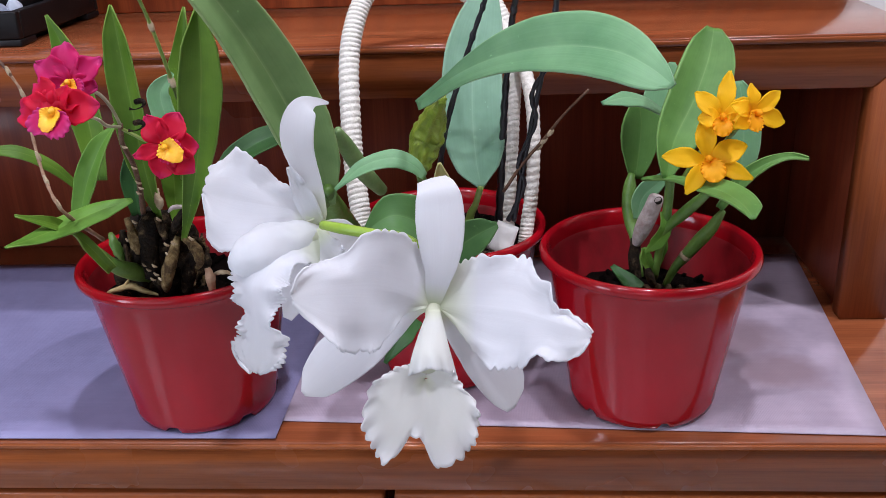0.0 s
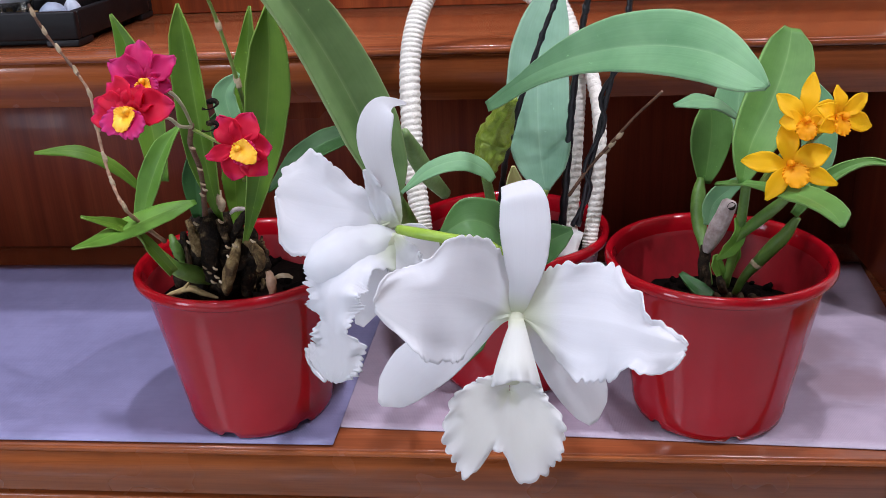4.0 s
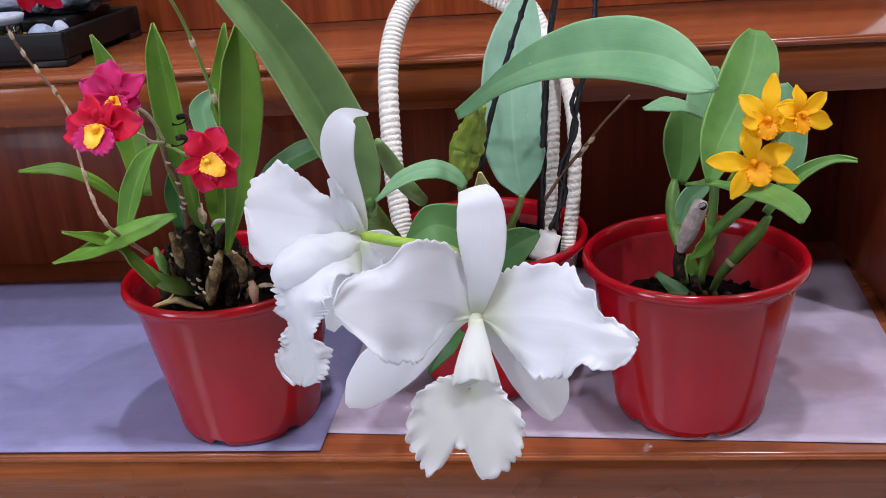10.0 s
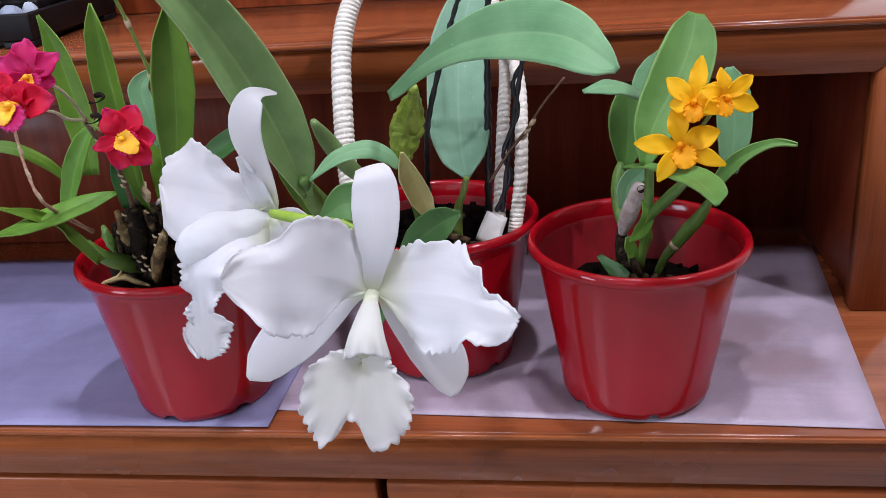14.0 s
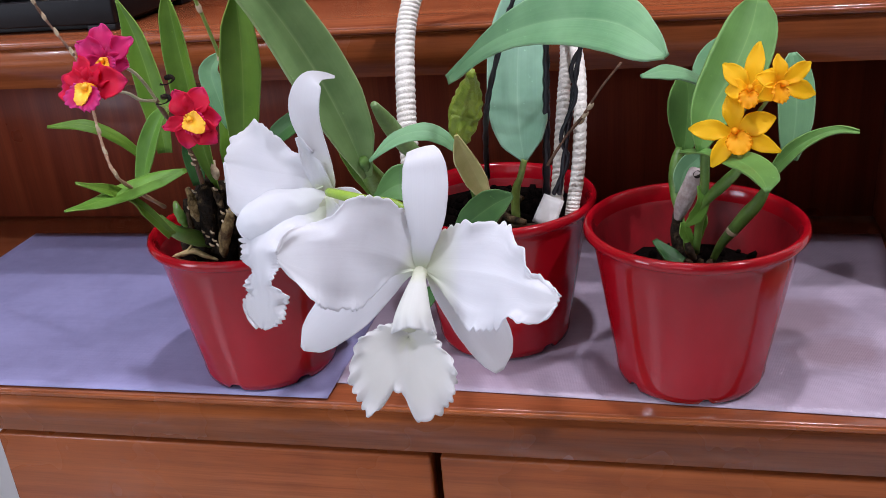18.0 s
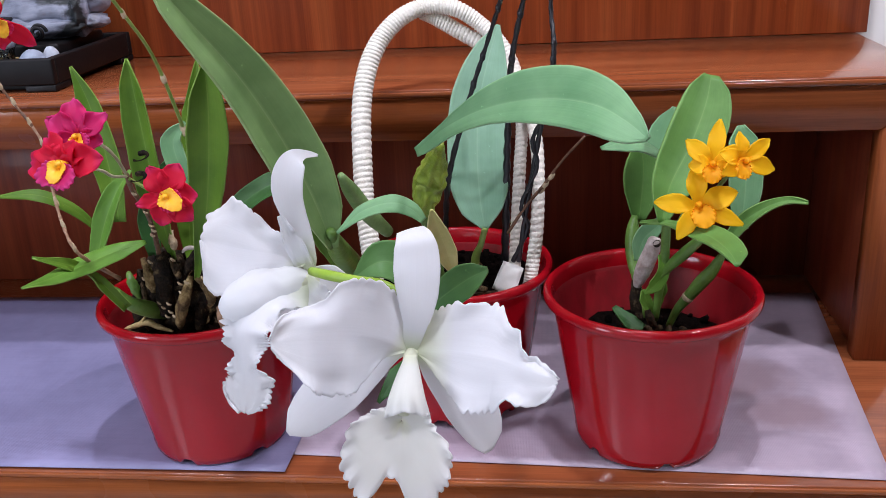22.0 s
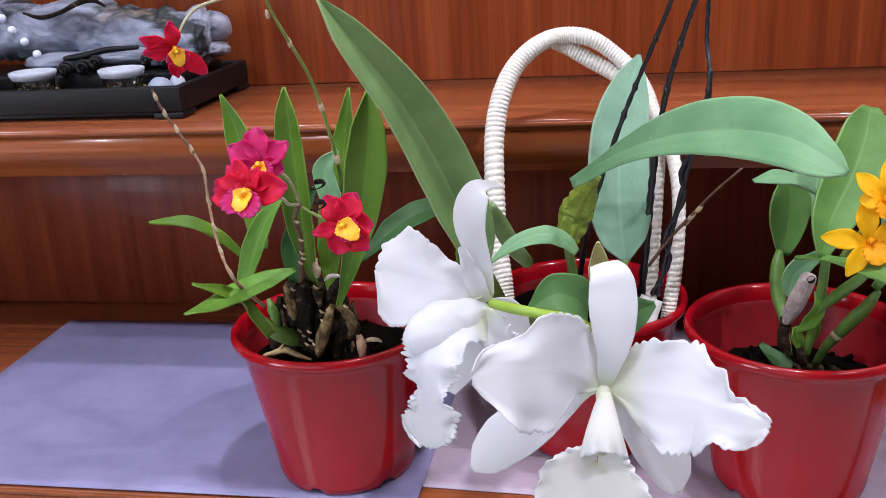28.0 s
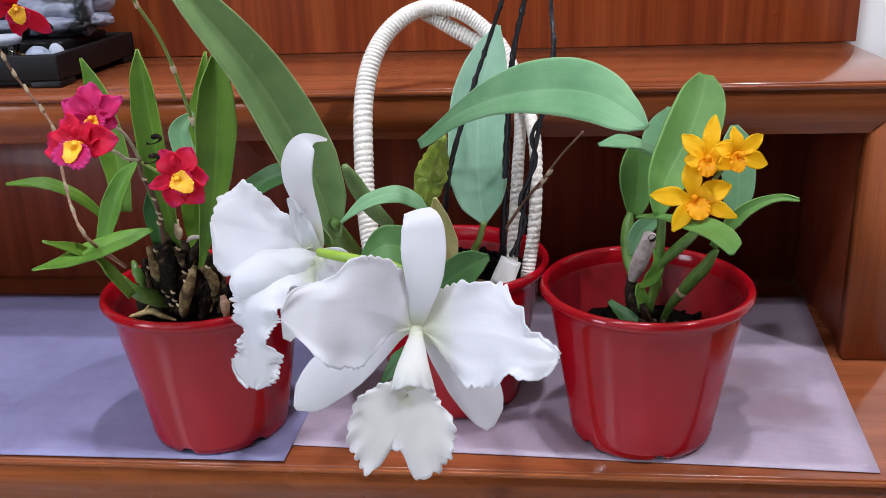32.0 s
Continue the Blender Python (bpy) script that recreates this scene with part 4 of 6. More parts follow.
part("lip", fan_lip((-0.0022, -0.2262, 0.1905), (-0.02, -0.28, -0.96), (1, 0.0, 0.0), (0.03, -0.93, 0.36), [0.0067, 0.0068, 0.0071, 0.0075, 0.0082, 0.0088, 0.0097, 0.0109, 0.0135, 0.0145, 0.0181, 0.0211, 0.0238, 0.0267, 0.0296, 0.0323, 0.0354, 0.0375, 0.0402, 0.0405, 0.0275, 0.0255, 0.0285, 0.0397, 0.0378, 0.0382, 0.0352, 0.0329, 0.0304, 0.0272, 0.024, 0.0178, 0.0158, 0.0138, 0.0132, 0.0129, 0.0122, 0.0108, 0.0097, 0.0089, 0.0082, 0.0075, 0.0071, 0.0068, 0.0067], 0.0012, 1.7, dip=0.004, teeth=130, fine=0.035), white_lip, bloom, "frilled creamy white lip")
part("column_tip", lump(bmesh.new(), (-0.0016, -0.2215, 0.1955), (0.0056, 0.0032, 0.0045), 0.05, 2.0), white_lip, bloom)

bm = tube(bmesh.new(), [(-0.0554, -0.143, 0.225, 0.003), (-0.0595, -0.155, 0.2276, 0.0045), (-0.0664, -0.165, 0.2285, 0.0048), (-0.0718, -0.172, 0.2287, 0.0025)], 12, 14)
bloom_b = part("bloom", bm, white_lip, white_orchid, "white bloom turned sideways")

petal("sepal", white_petal, [(-0.0607, -0.147, 0.2325), (-0.0598, -0.15, 0.2456), (-0.0619, -0.152, 0.2594), (-0.0645, -0.152, 0.2717), (-0.0642, -0.15, 0.2823), (-0.0619, -0.146, 0.2902), (-0.0572, -0.142, 0.2918), (-0.0505, -0.139, 0.2900)], [0.003, 0.0044, 0.0044, 0.0046, 0.0053, 0.0057, 0.0062, 0.0072, 0.0078, 0.0078, 0.0071, 0.0058, 0.0042, 0.0028, 0.0018, 0.0014, 0.0006], [0.005, 0.0061, 0.0057, 0.0058, 0.0063, 0.0065, 0.0072, 0.0078, 0.0082, 0.0083, 0.0083, 0.0078, 0.0066, 0.0045, 0.0026, 0.0016, 0.0006], BLOOM_FACE, cup=0.1, nu=60, on=bloom_b)
petal("petal", white_petal, [(-0.0597, -0.15, 0.2373), (-0.0715, -0.152, 0.2413), (-0.086, -0.152, 0.2439), (-0.1006, -0.149, 0.246), (-0.1148, -0.146, 0.2487)], [0.0022, 0.0048, 0.0073, 0.0094, 0.011, 0.0127, 0.0153, 0.0181, 0.0209, 0.0228, 0.0245, 0.0253, 0.0259, 0.0245, 0.021, 0.0103, 0.0012], [0.0012, 0.0031, 0.007, 0.0088, 0.0105, 0.0114, 0.0127, 0.0153, 0.0175, 0.0195, 0.0214, 0.0231, 0.0243, 0.0249, 0.0225, 0.0167, 0.0137], (-0.05, -0.88, 0.46), cup=-0.1, ruffle=0.0022, waves=2.3, edge=0.04, seed=4.0, nu=90, frill=0.03, teeth=13, fold=0.1, on=bloom_b)
petal("petal", white_petal, [(-0.0594, -0.15, 0.2321), (-0.0638, -0.152, 0.2454), (-0.0666, -0.153, 0.2551), (-0.0691, -0.154, 0.2635)], [0.0044, 0.0049, 0.0032, 0.0013], [0.0044, 0.0055, 0.0038, 0.0013], (0.05, -0.88, 0.46), cup=0.1, ruffle=0.001, waves=2, seed=5.0, on=bloom_b)
petal("sepal", white_petal, [(-0.0583, -0.149, 0.2281), (-0.0507, -0.149, 0.2249), (-0.0446, -0.148, 0.2194), (-0.0385, -0.147, 0.2127)], [0.0056, 0.01, 0.0095, 0.0028], [0.0056, 0.0106, 0.0112, 0.0039], (0.05, -0.88, 0.46), cup=0.2, on=bloom_b)
petal("sepal", white_petal, [(-0.0582, -0.151, 0.2259), (-0.0663, -0.15, 0.2099), (-0.0728, -0.152, 0.1944), (-0.0779, -0.155, 0.1832)], [0.0028, 0.0085, 0.0074, 0.0023], [0.0056, 0.0096, 0.0086, 0.0023], (0.05, -0.88, 0.46), cup=0.1, on=bloom_b)
petal("petal", white_petal, [(-0.0599, -0.158, 0.2295), (-0.0518, -0.166, 0.2226), (-0.045, -0.168, 0.2192), (-0.0394, -0.168, 0.2208)], [0.0055, 0.0086, 0.007, 0.0027], [0.0055, 0.0092, 0.007, 0.0027], (0.05, -0.88, 0.46), cup=0.2, ruffle=0.0022, waves=4, seed=6.0, frill=0.05, teeth=8, nu=60, on=bloom_b)
part("lip_tube", tube(bmesh.new(), [(-0.0606, -0.1480, 0.2268, 0.0055), (-0.0678, -0.1600, 0.2281, 0.0098), (-0.0758, -0.1730, 0.2299, 0.0118), (-0.0821, -0.1840, 0.2302, 0.0112), (-0.0875, -0.1900, 0.2299, 0.0080), (-0.0909, -0.1930, 0.2293, 0.0030)], 30, 36, lambda k, a: 1 + 0.1 * noise.noise((k * 0.22, 1.6 * math.cos(a), 1.6 * math.sin(a))) + 0.07 * noise.noise((k * 0.45, 5 * math.cos(a), 5 * math.sin(a)))), white_flesh, bloom_b, "rolled white side lobes of the lip")
petal("lip", white_petal, [(-0.0546, -0.156, 0.2276), (-0.0663, -0.172, 0.2305), (-0.0756, -0.188, 0.2296), (-0.0806, -0.197, 0.2225), (-0.0805, -0.201, 0.2116), (-0.0794, -0.204, 0.1987), (-0.0809, -0.206, 0.1823)], [0.0107, 0.0112, 0.0116, 0.012, 0.0122, 0.0122, 0.0128, 0.0135, 0.0139, 0.0141, 0.0143, 0.0146, 0.0149, 0.015, 0.0151, 0.0151, 0.0151, 0.015, 0.0143, 0.0132, 0.0117, 0.0102, 0.0092, 0.0081, 0.0122, 0.0142, 0.0112, 0.0136, 0.0129, 0.0092, 0.002], [0.0062, 0.008, 0.0097, 0.0115, 0.0118, 0.0121, 0.0115, 0.011, 0.0104, 0.0109, 0.0125, 0.0161, 0.0197, 0.0177, 0.0161, 0.0129, 0.0115, 0.0103, 0.0153, 0.0149, 0.0089, 0.0074, 0.0102, 0.0111, 0.0098, 0.0152, 0.0138, 0.0196, 0.0184, 0.0136, 0.004], (-0.45, -0.83, 0.3), cup=-0.18, ruffle=0.0022, waves=4.6, seed=4.2, edge=0.14, frill=0.14, teeth=38, frill_from=0.3, nu=190, nv=22, on=bloom_b, label="long frilled white lip hanging down")

# the rope handle, the wires and the label in the middle pot
rope = thing("rope_handle", (PM[0], PM[1], MAT_Z + 0.1), "thick cream twisted rope looped into a handle over the pot", "rope")


def laid(k, a):
    return 0.91 + 0.105 * abs(math.cos(0.5 * (a - k * 0.7)))


part("strand", tube(bmesh.new(), [(-0.0744, 0.09, 0.1225, 0.0067), (-0.0782, 0.1, 0.1427, 0.0081), (-0.0831, 0.115, 0.1732, 0.0081), (-0.0856, 0.13, 0.2064, 0.0082), (-0.0869, 0.15, 0.2479, 0.0082), (-0.0827, 0.165, 0.2769, 0.0082), (-0.0728, 0.18, 0.2991, 0.0078), (-0.056, 0.19, 0.3152, 0.0074), (-0.0358, 0.2, 0.3222, 0.007), (-0.0127, 0.2, 0.3199, 0.0069), (0.0077, 0.2, 0.3069, 0.0065), (0.026, 0.19, 0.2895, 0.0064), (0.0382, 0.175, 0.2666, 0.0055), (0.0425, 0.15, 0.2354, 0.0051), (0.0409, 0.13, 0.2041, 0.0051), (0.0381, 0.115, 0.1625, 0.0051), (0.0357, 0.1, 0.1255, 0.0051)], 1240, 14, laid), rope_fibre, rope)
part("strand", tube(bmesh.new(), [(-0.0425, 0.207, 0.3139, 0.0028), (-0.0284, 0.206, 0.3107, 0.0061), (-0.0113, 0.205, 0.301, 0.0066), (0.0097, 0.2, 0.289, 0.0065), (0.0305, 0.18, 0.2728, 0.0059), (0.046, 0.15, 0.2533, 0.0055), (0.0542, 0.12, 0.2268, 0.0052), (0.0556, 0.1, 0.1948, 0.0051), (0.0534, 0.095, 0.1557, 0.0054), (0.0495, 0.088, 0.1305, 0.0054), (0.0477, 0.085, 0.1176, 0.0052)], 620, 16, laid), rope_fibre, rope)


def wire_rod(rows, knots, label):
    rod = thing("support_wire", (rows[-1][0], rows[-1][1], rows[-1][2]), label, "plant support", "black wires in the middle pot")
    part("wire", tube(bmesh.new(), rows, 120, 8, lambda k, a: 0.8 + 0.35 * abs(math.cos(a - k * 0.45))), black_wire, rod)
    c = spline(rows, 100)
    for q in knots:
        p = c[int(q * 100)]
        bm = bmesh.new()
        bmesh.ops.create_uvsphere(bm, u_segments=10, v_segments=6, radius=1, matrix=Matrix.Translation(p[:3]) @ Matrix.Diagonal((p[3] * 1.35, p[3] * 1.35, p[3] * 2.2, 1)))
        part("knot", bm, black_wire, rod)
    return rod


wire_rod([(0.0417, 0.02, 0.3648, 0.0014), (0.0346, 0.03, 0.3439, 0.0014), (0.0223, 0.045, 0.3103, 0.0015), (0.0111, 0.05, 0.2795, 0.0017), (-0.004, 0.055, 0.2328, 0.002), (-0.0113, 0.07, 0.2009, 0.0021), (-0.0181, 0.1, 0.1495, 0.0022)], (0.2, 0.36, 0.47), "thin black twisted plastic wire leaning in the pot")
wire_rod([(0.0551, 0.01, 0.3649, 0.0015), (0.0492, 0.02, 0.3444, 0.0016), (0.0396, 0.04, 0.2994, 0.0019), (0.0346, 0.07, 0.2423, 0.0024), (0.0321, 0.08, 0.1971, 0.0027), (0.0288, 0.095, 0.1371, 0.0029)], (0.25, 0.38), "black twisted plastic wire standing in the pot")
wire_rod([(0.0663, 0.055, 0.3612, 0.0015), (0.0663, 0.056, 0.3326, 0.0015), (0.0679, 0.045, 0.3068, 0.0017), (0.0626, 0.052, 0.2737, 0.0017), (0.0569, 0.06, 0.2444, 0.0018), (0.0492, 0.07, 0.2001, 0.0018), (0.0401, 0.08, 0.1431, 0.0019)], (0.3, 0.36), "black doubled wire with open twists in the pot")
wire_rod([(0.0679, 0.045, 0.3068, 0.0015), (0.0671, 0.052, 0.2736, 0.0015), (0.053, 0.06, 0.2445, 0.0016), (0.0554, 0.062, 0.2235, 0.0016), (0.0436, 0.07, 0.1915, 0.0016), (0.0477, 0.075, 0.1722, 0.0017), (0.0358, 0.08, 0.1431, 0.0017)], (), "black doubled wire with open twists in the pot")

tag = thing("plant_label", (0.03, 0.045, 0.13), "blank white plastic plant label tucked inside the pot rim", "plant label")
part("label_plate", blade(bmesh.new(), [(0.0279, 0.07, 0.1215), (0.0318, 0.075, 0.1303), (0.0363, 0.08, 0.1405)], [0.0092, 0.009, 0.0084], [0.0092, 0.009, 0.0084], (-0.1, -0.75, 0.6), thick=0.001, nu=6, nv=3), tag_white, tag)

# the red-flowered orchid in the left pot
red_orchid = thing("orchid_plant", (PL[0], PL[1], MAT_Z + 0.1), "small orchid with crimson blooms and a crowd of withered bulbs", "orchid", "orchids in the red pots")


def swollen(k, a):
    return 1 + 0.16 * math.sin(k * 1.9)


def gnarled(k, a):
    return 0.9 + 0.22 * noise.noise((k * 0.35, math.cos(a) * 1.6, math.sin(a) * 1.6)) + 0.06 * math.cos(7 * a)


leaf(red_orchid, leaf_light, [(-0.199, -0.036, 0.2058), (-0.2136, -0.05, 0.2044), (-0.2255, -0.071, 0.2034), (-0.2329, -0.097, 0.2055), (-0.2385, -0.118, 0.2087)], [0.0015, 0.0073, 0.0085, 0.0058, 0.0007], [0.0015, 0.0073, 0.0088, 0.0058, 0.0007], (0.0, -0.72, 0.68), cup=-0.2)
leaf(red_orchid, leaf_mid, [(-0.2235, -0.03, 0.1558), (-0.2263, -0.055, 0.1862), (-0.2298, -0.078, 0.2062), (-0.2422, -0.096, 0.2189)], [0.0035, 0.004, 0.0049, 0.0007], [0.0035, 0.004, 0.0045, 0.0007], (0.05, -0.7, 0.7), cup=0.2)
leaf(red_orchid, leaf_mid, [(-0.2485, 0, 0.2011), (-0.2612, -0.01, 0.2216), (-0.2766, -0.022, 0.2345), (-0.2991, -0.031, 0.2367)], [0.002, 0.0039, 0.0046, 0.0008], [0.002, 0.0039, 0.0046, 0.0008], (0.05, -0.7, 0.7), cup=-0.2)
leaf(red_orchid, leaf_light, [(-0.2394, -0.028, 0.189), (-0.2279, -0.03, 0.2161), (-0.2169, -0.027, 0.2375), (-0.2066, -0.024, 0.2512)], [0.0054, 0.009, 0.007, 0.0007], [0.0054, 0.0082, 0.0063, 0.0007], (-0.2, -0.85, 0.4), cup=0.25)
leaf(red_orchid, leaf_mid, [(-0.2434, 0.02, 0.2004), (-0.2455, 0.024, 0.2416), (-0.2532, 0.028, 0.2837), (-0.2628, 0.03, 0.3106)], [0.0057, 0.0113, 0.0087, 0.0008], [0.0057, 0.0104, 0.0079, 0.0008], (0.05, -0.88, 0.46), cup=0.2)
leaf(red_orchid, leaf_mid, [(-0.1997, 0.005, 0.177), (-0.2012, -0, 0.2034), (-0.2011, -0.005, 0.2337), (-0.2002, -0.01, 0.2703), (-0.1995, -0.014, 0.3012), (-0.1991, -0.017, 0.322)], [0.0016, 0.0059, 0.01, 0.0113, 0.0111, 0.0076, 0.0007], [0.0016, 0.0059, 0.01, 0.0113, 0.0103, 0.0069, 0.0007], (-0.15, -0.88, 0.4), cup=0.35)
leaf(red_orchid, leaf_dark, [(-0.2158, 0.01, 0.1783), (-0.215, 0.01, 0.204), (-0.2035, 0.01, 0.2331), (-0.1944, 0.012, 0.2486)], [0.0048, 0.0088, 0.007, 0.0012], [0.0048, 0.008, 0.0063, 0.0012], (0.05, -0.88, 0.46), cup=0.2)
leaf(red_orchid, leaf_mid, [(-0.1839, 0, 0.1633), (-0.1721, -0.014, 0.1882), (-0.1573, -0.028, 0.2254), (-0.1455, -0.04, 0.2664), (-0.1388, -0.047, 0.2998), (-0.1368, -0.05, 0.324)], [0.0016, 0.0031, 0.0067, 0.0115, 0.0132, 0.0101, 0.0007], [0.0016, 0.0031, 0.0067, 0.0115, 0.0132, 0.0094, 0.0007], (0.2, -0.88, 0.4), cup=0.3)
leaf(red_orchid, leaf_mid, [(-0.1739, 0, 0.2479), (-0.1708, 0.01, 0.2803), (-0.1665, 0.016, 0.3151)], [0.0068, 0.0083, 0.0007], [0.0068, 0.0076, 0.0007], (0.05, -0.88, 0.46), cup=0.2)
leaf(red_orchid, leaf_grey, [(-0.1692, -0.02, 0.2305), (-0.1751, -0.018, 0.2512), (-0.1778, -0.016, 0.2677), (-0.1686, -0.015, 0.2801)], [0.003, 0.0074, 0.0081, 0.0011], [0.003, 0.0066, 0.0066, 0.0011], (0.05, -0.88, 0.46), cup=0.2)
leaf(red_orchid, leaf_mid, [(-0.1948, 0.02, 0.1657), (-0.1946, 0.025, 0.1857), (-0.1941, 0.03, 0.2141), (-0.1969, 0.04, 0.245)], [0.0016, 0.0057, 0.009, 0.0073, 0.0016], [0.0016, 0.0057, 0.009, 0.0065, 0.0016], (0.05, -0.88, 0.46))
stalk(red_orchid, stem_brown, [(-0.2666, -0.06, 0.3299, 0.0006), (-0.265, -0.06, 0.3245, 0.0008), (-0.2619, -0.058, 0.3144, 0.0008), (-0.2558, -0.058, 0.3043, 0.0008), (-0.2472, -0.06, 0.2929, 0.0009), (-0.2454, -0.06, 0.2892, 0.0009)], name="old_spike", label="dark dry tip of the old spike", n=24, seg=8, twist=swollen)
stalk(red_orchid, spike_tan, [(-0.2458, -0.06, 0.2902, 0.0008), (-0.2404, -0.062, 0.2798, 0.0009), (-0.2387, -0.065, 0.2629, 0.0009), (-0.2351, -0.07, 0.2437, 0.001), (-0.2307, -0.075, 0.2313, 0.001), (-0.2246, -0.08, 0.2202, 0.0011), (-0.2237, -0.07, 0.2078, 0.0012), (-0.2304, -0.02, 0.173, 0.0015)], name="old_spike", label="bare jointed tan flower spike", n=40, seg=8, twist=swollen)
stalk(red_orchid, stem_green, [(-0.1762, -0.09, 0.4005, 0.0009), (-0.1848, -0.07, 0.379, 0.0009), (-0.1812, -0.05, 0.3533, 0.0011), (-0.1761, -0.037, 0.333, 0.0011), (-0.1735, -0.026, 0.3109, 0.0012), (-0.1699, -0.0156, 0.2758, 0.0013), (-0.1741, 0.0045, 0.2462, 0.0015), (-0.1851, 0.02, 0.2005, 0.002)], name="flower_spike", label="slender green flower spike with pale joints", n=40, seg=8)
stalk(red_orchid, stem_pale, [(-0.2024, -0.035, 0.3894, 0.0009), (-0.2069, -0.05, 0.3828, 0.001), (-0.2157, -0.065, 0.3799, 0.001), (-0.2222, -0.08, 0.3771, 0.001), (-0.2257, -0.09, 0.3711, 0.0009), (-0.2287, -0.096, 0.3626, 0.0009)], name="flower_stalk", n=24, seg=6)
stalk(red_orchid, stem_brown, [(-0.1594, -0.125, 0.2775, 0.0015), (-0.1775, -0.085, 0.2565, 0.0016), (-0.1843, -0.06, 0.2374, 0.0017), (-0.1933, -0.035, 0.2171, 0.0018), (-0.2017, -0.015, 0.1996, 0.0019), (-0.2101, 0.004, 0.1803, 0.002)], name="flower_spike", label="dark flower spike with pale joints", n=26, seg=10, twist=gnarled)
stalk(red_orchid, stem_pale, [(-0.1598, -0.124, 0.2772, 0.0009), (-0.1585, -0.135, 0.2896, 0.0009), (-0.1603, -0.143, 0.2984, 0.0009), (-0.1674, -0.147, 0.3019, 0.0009)], name="flower_stalk", n=14, seg=6)
stalk(red_orchid, stem_pale, [(-0.1598, -0.124, 0.2766, 0.0009), (-0.1596, -0.14, 0.2814, 0.0009), (-0.1587, -0.155, 0.2894, 0.0008), (-0.1675, -0.166, 0.2927, 0.0008)], name="flower_stalk", n=14, seg=6)
stalk(red_orchid, stem_green, [(-0.16, -0.122, 0.2747, 0.0009), (-0.1467, -0.13, 0.2711, 0.0009), (-0.1331, -0.139, 0.2688, 0.0009)], name="flower_stalk", n=10, seg=6)
stalk(red_orchid, bulb_green, [(-0.2299, -0.03, 0.1692, 0.0023), (-0.2264, -0.02, 0.1542, 0.0047), (-0.2212, -0.005, 0.143, 0.006), (-0.2165, 0.01, 0.133, 0.0054), (-0.214, 0.02, 0.1256, 0.0034)], name="pseudobulb", label="plump grey-green pseudobulb", n=16, seg=12)
stalk(red_orchid, husk, [(-0.1818, -0.05, 0.3562, 0.0007), (-0.1812, -0.05, 0.3533, 0.0015), (-0.1806, -0.05, 0.3503, 0.0012)], name="joint", label="pale papery joint", n=8)
stalk(red_orchid, husk, [(-0.1742, -0.026, 0.3144, 0.001), (-0.1735, -0.026, 0.3109, 0.0019), (-0.1727, -0.026, 0.3073, 0.0015)], name="joint", label="pale papery joint", n=8)
stalk(red_orchid, husk, [(-0.1709, -0.0156, 0.2803, 0.0011), (-0.1699, -0.0156, 0.2758, 0.0022), (-0.169, -0.0156, 0.2713, 0.0017)], name="joint", label="pale papery joint", n=8)
stalk(red_orchid, husk, [(-0.1749, 0.0045, 0.2502, 0.0011), (-0.1741, 0.0045, 0.2462, 0.0021), (-0.1732, 0.0045, 0.2422, 0.0017)], name="joint", label="pale papery joint", n=8)
stalk(red_orchid, husk, [(-0.1881, -0.064, 0.3734, 0.0006), (-0.1876, -0.064, 0.3709, 0.0013), (-0.1871, -0.064, 0.3684, 0.001)], name="joint", label="pale papery joint", n=8)
stalk(red_orchid, husk, [(-0.266, -0.06, 0.3283, 0.0006), (-0.2652, -0.06, 0.3251, 0.0013), (-0.2644, -0.06, 0.3228, 0.0008)], name="joint", label="pale papery joint", n=8)
stalk(red_orchid, husk, [(-0.2627, -0.058, 0.3179, 0.0006), (-0.2618, -0.058, 0.3147, 0.0013), (-0.261, -0.058, 0.3124, 0.0008)], name="joint", label="pale papery joint", n=8)
stalk(red_orchid, husk, [(-0.2566, -0.058, 0.308, 0.0006), (-0.2557, -0.058, 0.3047, 0.0013), (-0.2549, -0.058, 0.3023, 0.0008)], name="joint", label="pale papery joint", n=8)
stalk(red_orchid, husk, [(-0.2479, -0.06, 0.2959, 0.0007), (-0.247, -0.06, 0.2925, 0.0013), (-0.2462, -0.06, 0.2902, 0.0008)], name="joint", label="pale papery joint", n=8)
stalk(red_orchid, husk, [(-0.2413, -0.062, 0.2831, 0.0007), (-0.2404, -0.062, 0.2798, 0.0013), (-0.2396, -0.062, 0.2774, 0.0008)], name="joint", label="pale papery joint", n=8)
stalk(red_orchid, husk, [(-0.2394, -0.065, 0.2643, 0.0007), (-0.2385, -0.065, 0.2609, 0.0013), (-0.2376, -0.065, 0.2585, 0.0008)], name="joint", label="pale papery joint", n=8)
stalk(red_orchid, husk, [(-0.2358, -0.07, 0.2486, 0.0007), (-0.2348, -0.07, 0.2451, 0.0013), (-0.234, -0.07, 0.2426, 0.0008)], name="joint", label="pale papery joint", n=8)
stalk(red_orchid, husk, [(-0.2315, -0.075, 0.2355, 0.0007), (-0.2306, -0.075, 0.232, 0.0013), (-0.2297, -0.075, 0.2295, 0.0008)], name="joint", label="pale papery joint", n=8)
stalk(red_orchid, husk, [(-0.2245, -0.08, 0.2224, 0.0007), (-0.2236, -0.08, 0.2188, 0.0013), (-0.2227, -0.08, 0.2163, 0.0008)], name="joint", label="pale papery joint", n=8)
stalk(red_orchid, bulb_tan, [(-0.2207, 0, 0.18, 0.002), (-0.217, -0.004, 0.1716, 0.0036), (-0.2151, -0.006, 0.1638, 0.004), (-0.2159, -0.002, 0.1554, 0.002)], name="withered_bulb", n=22, seg=16, twist=gnarled)
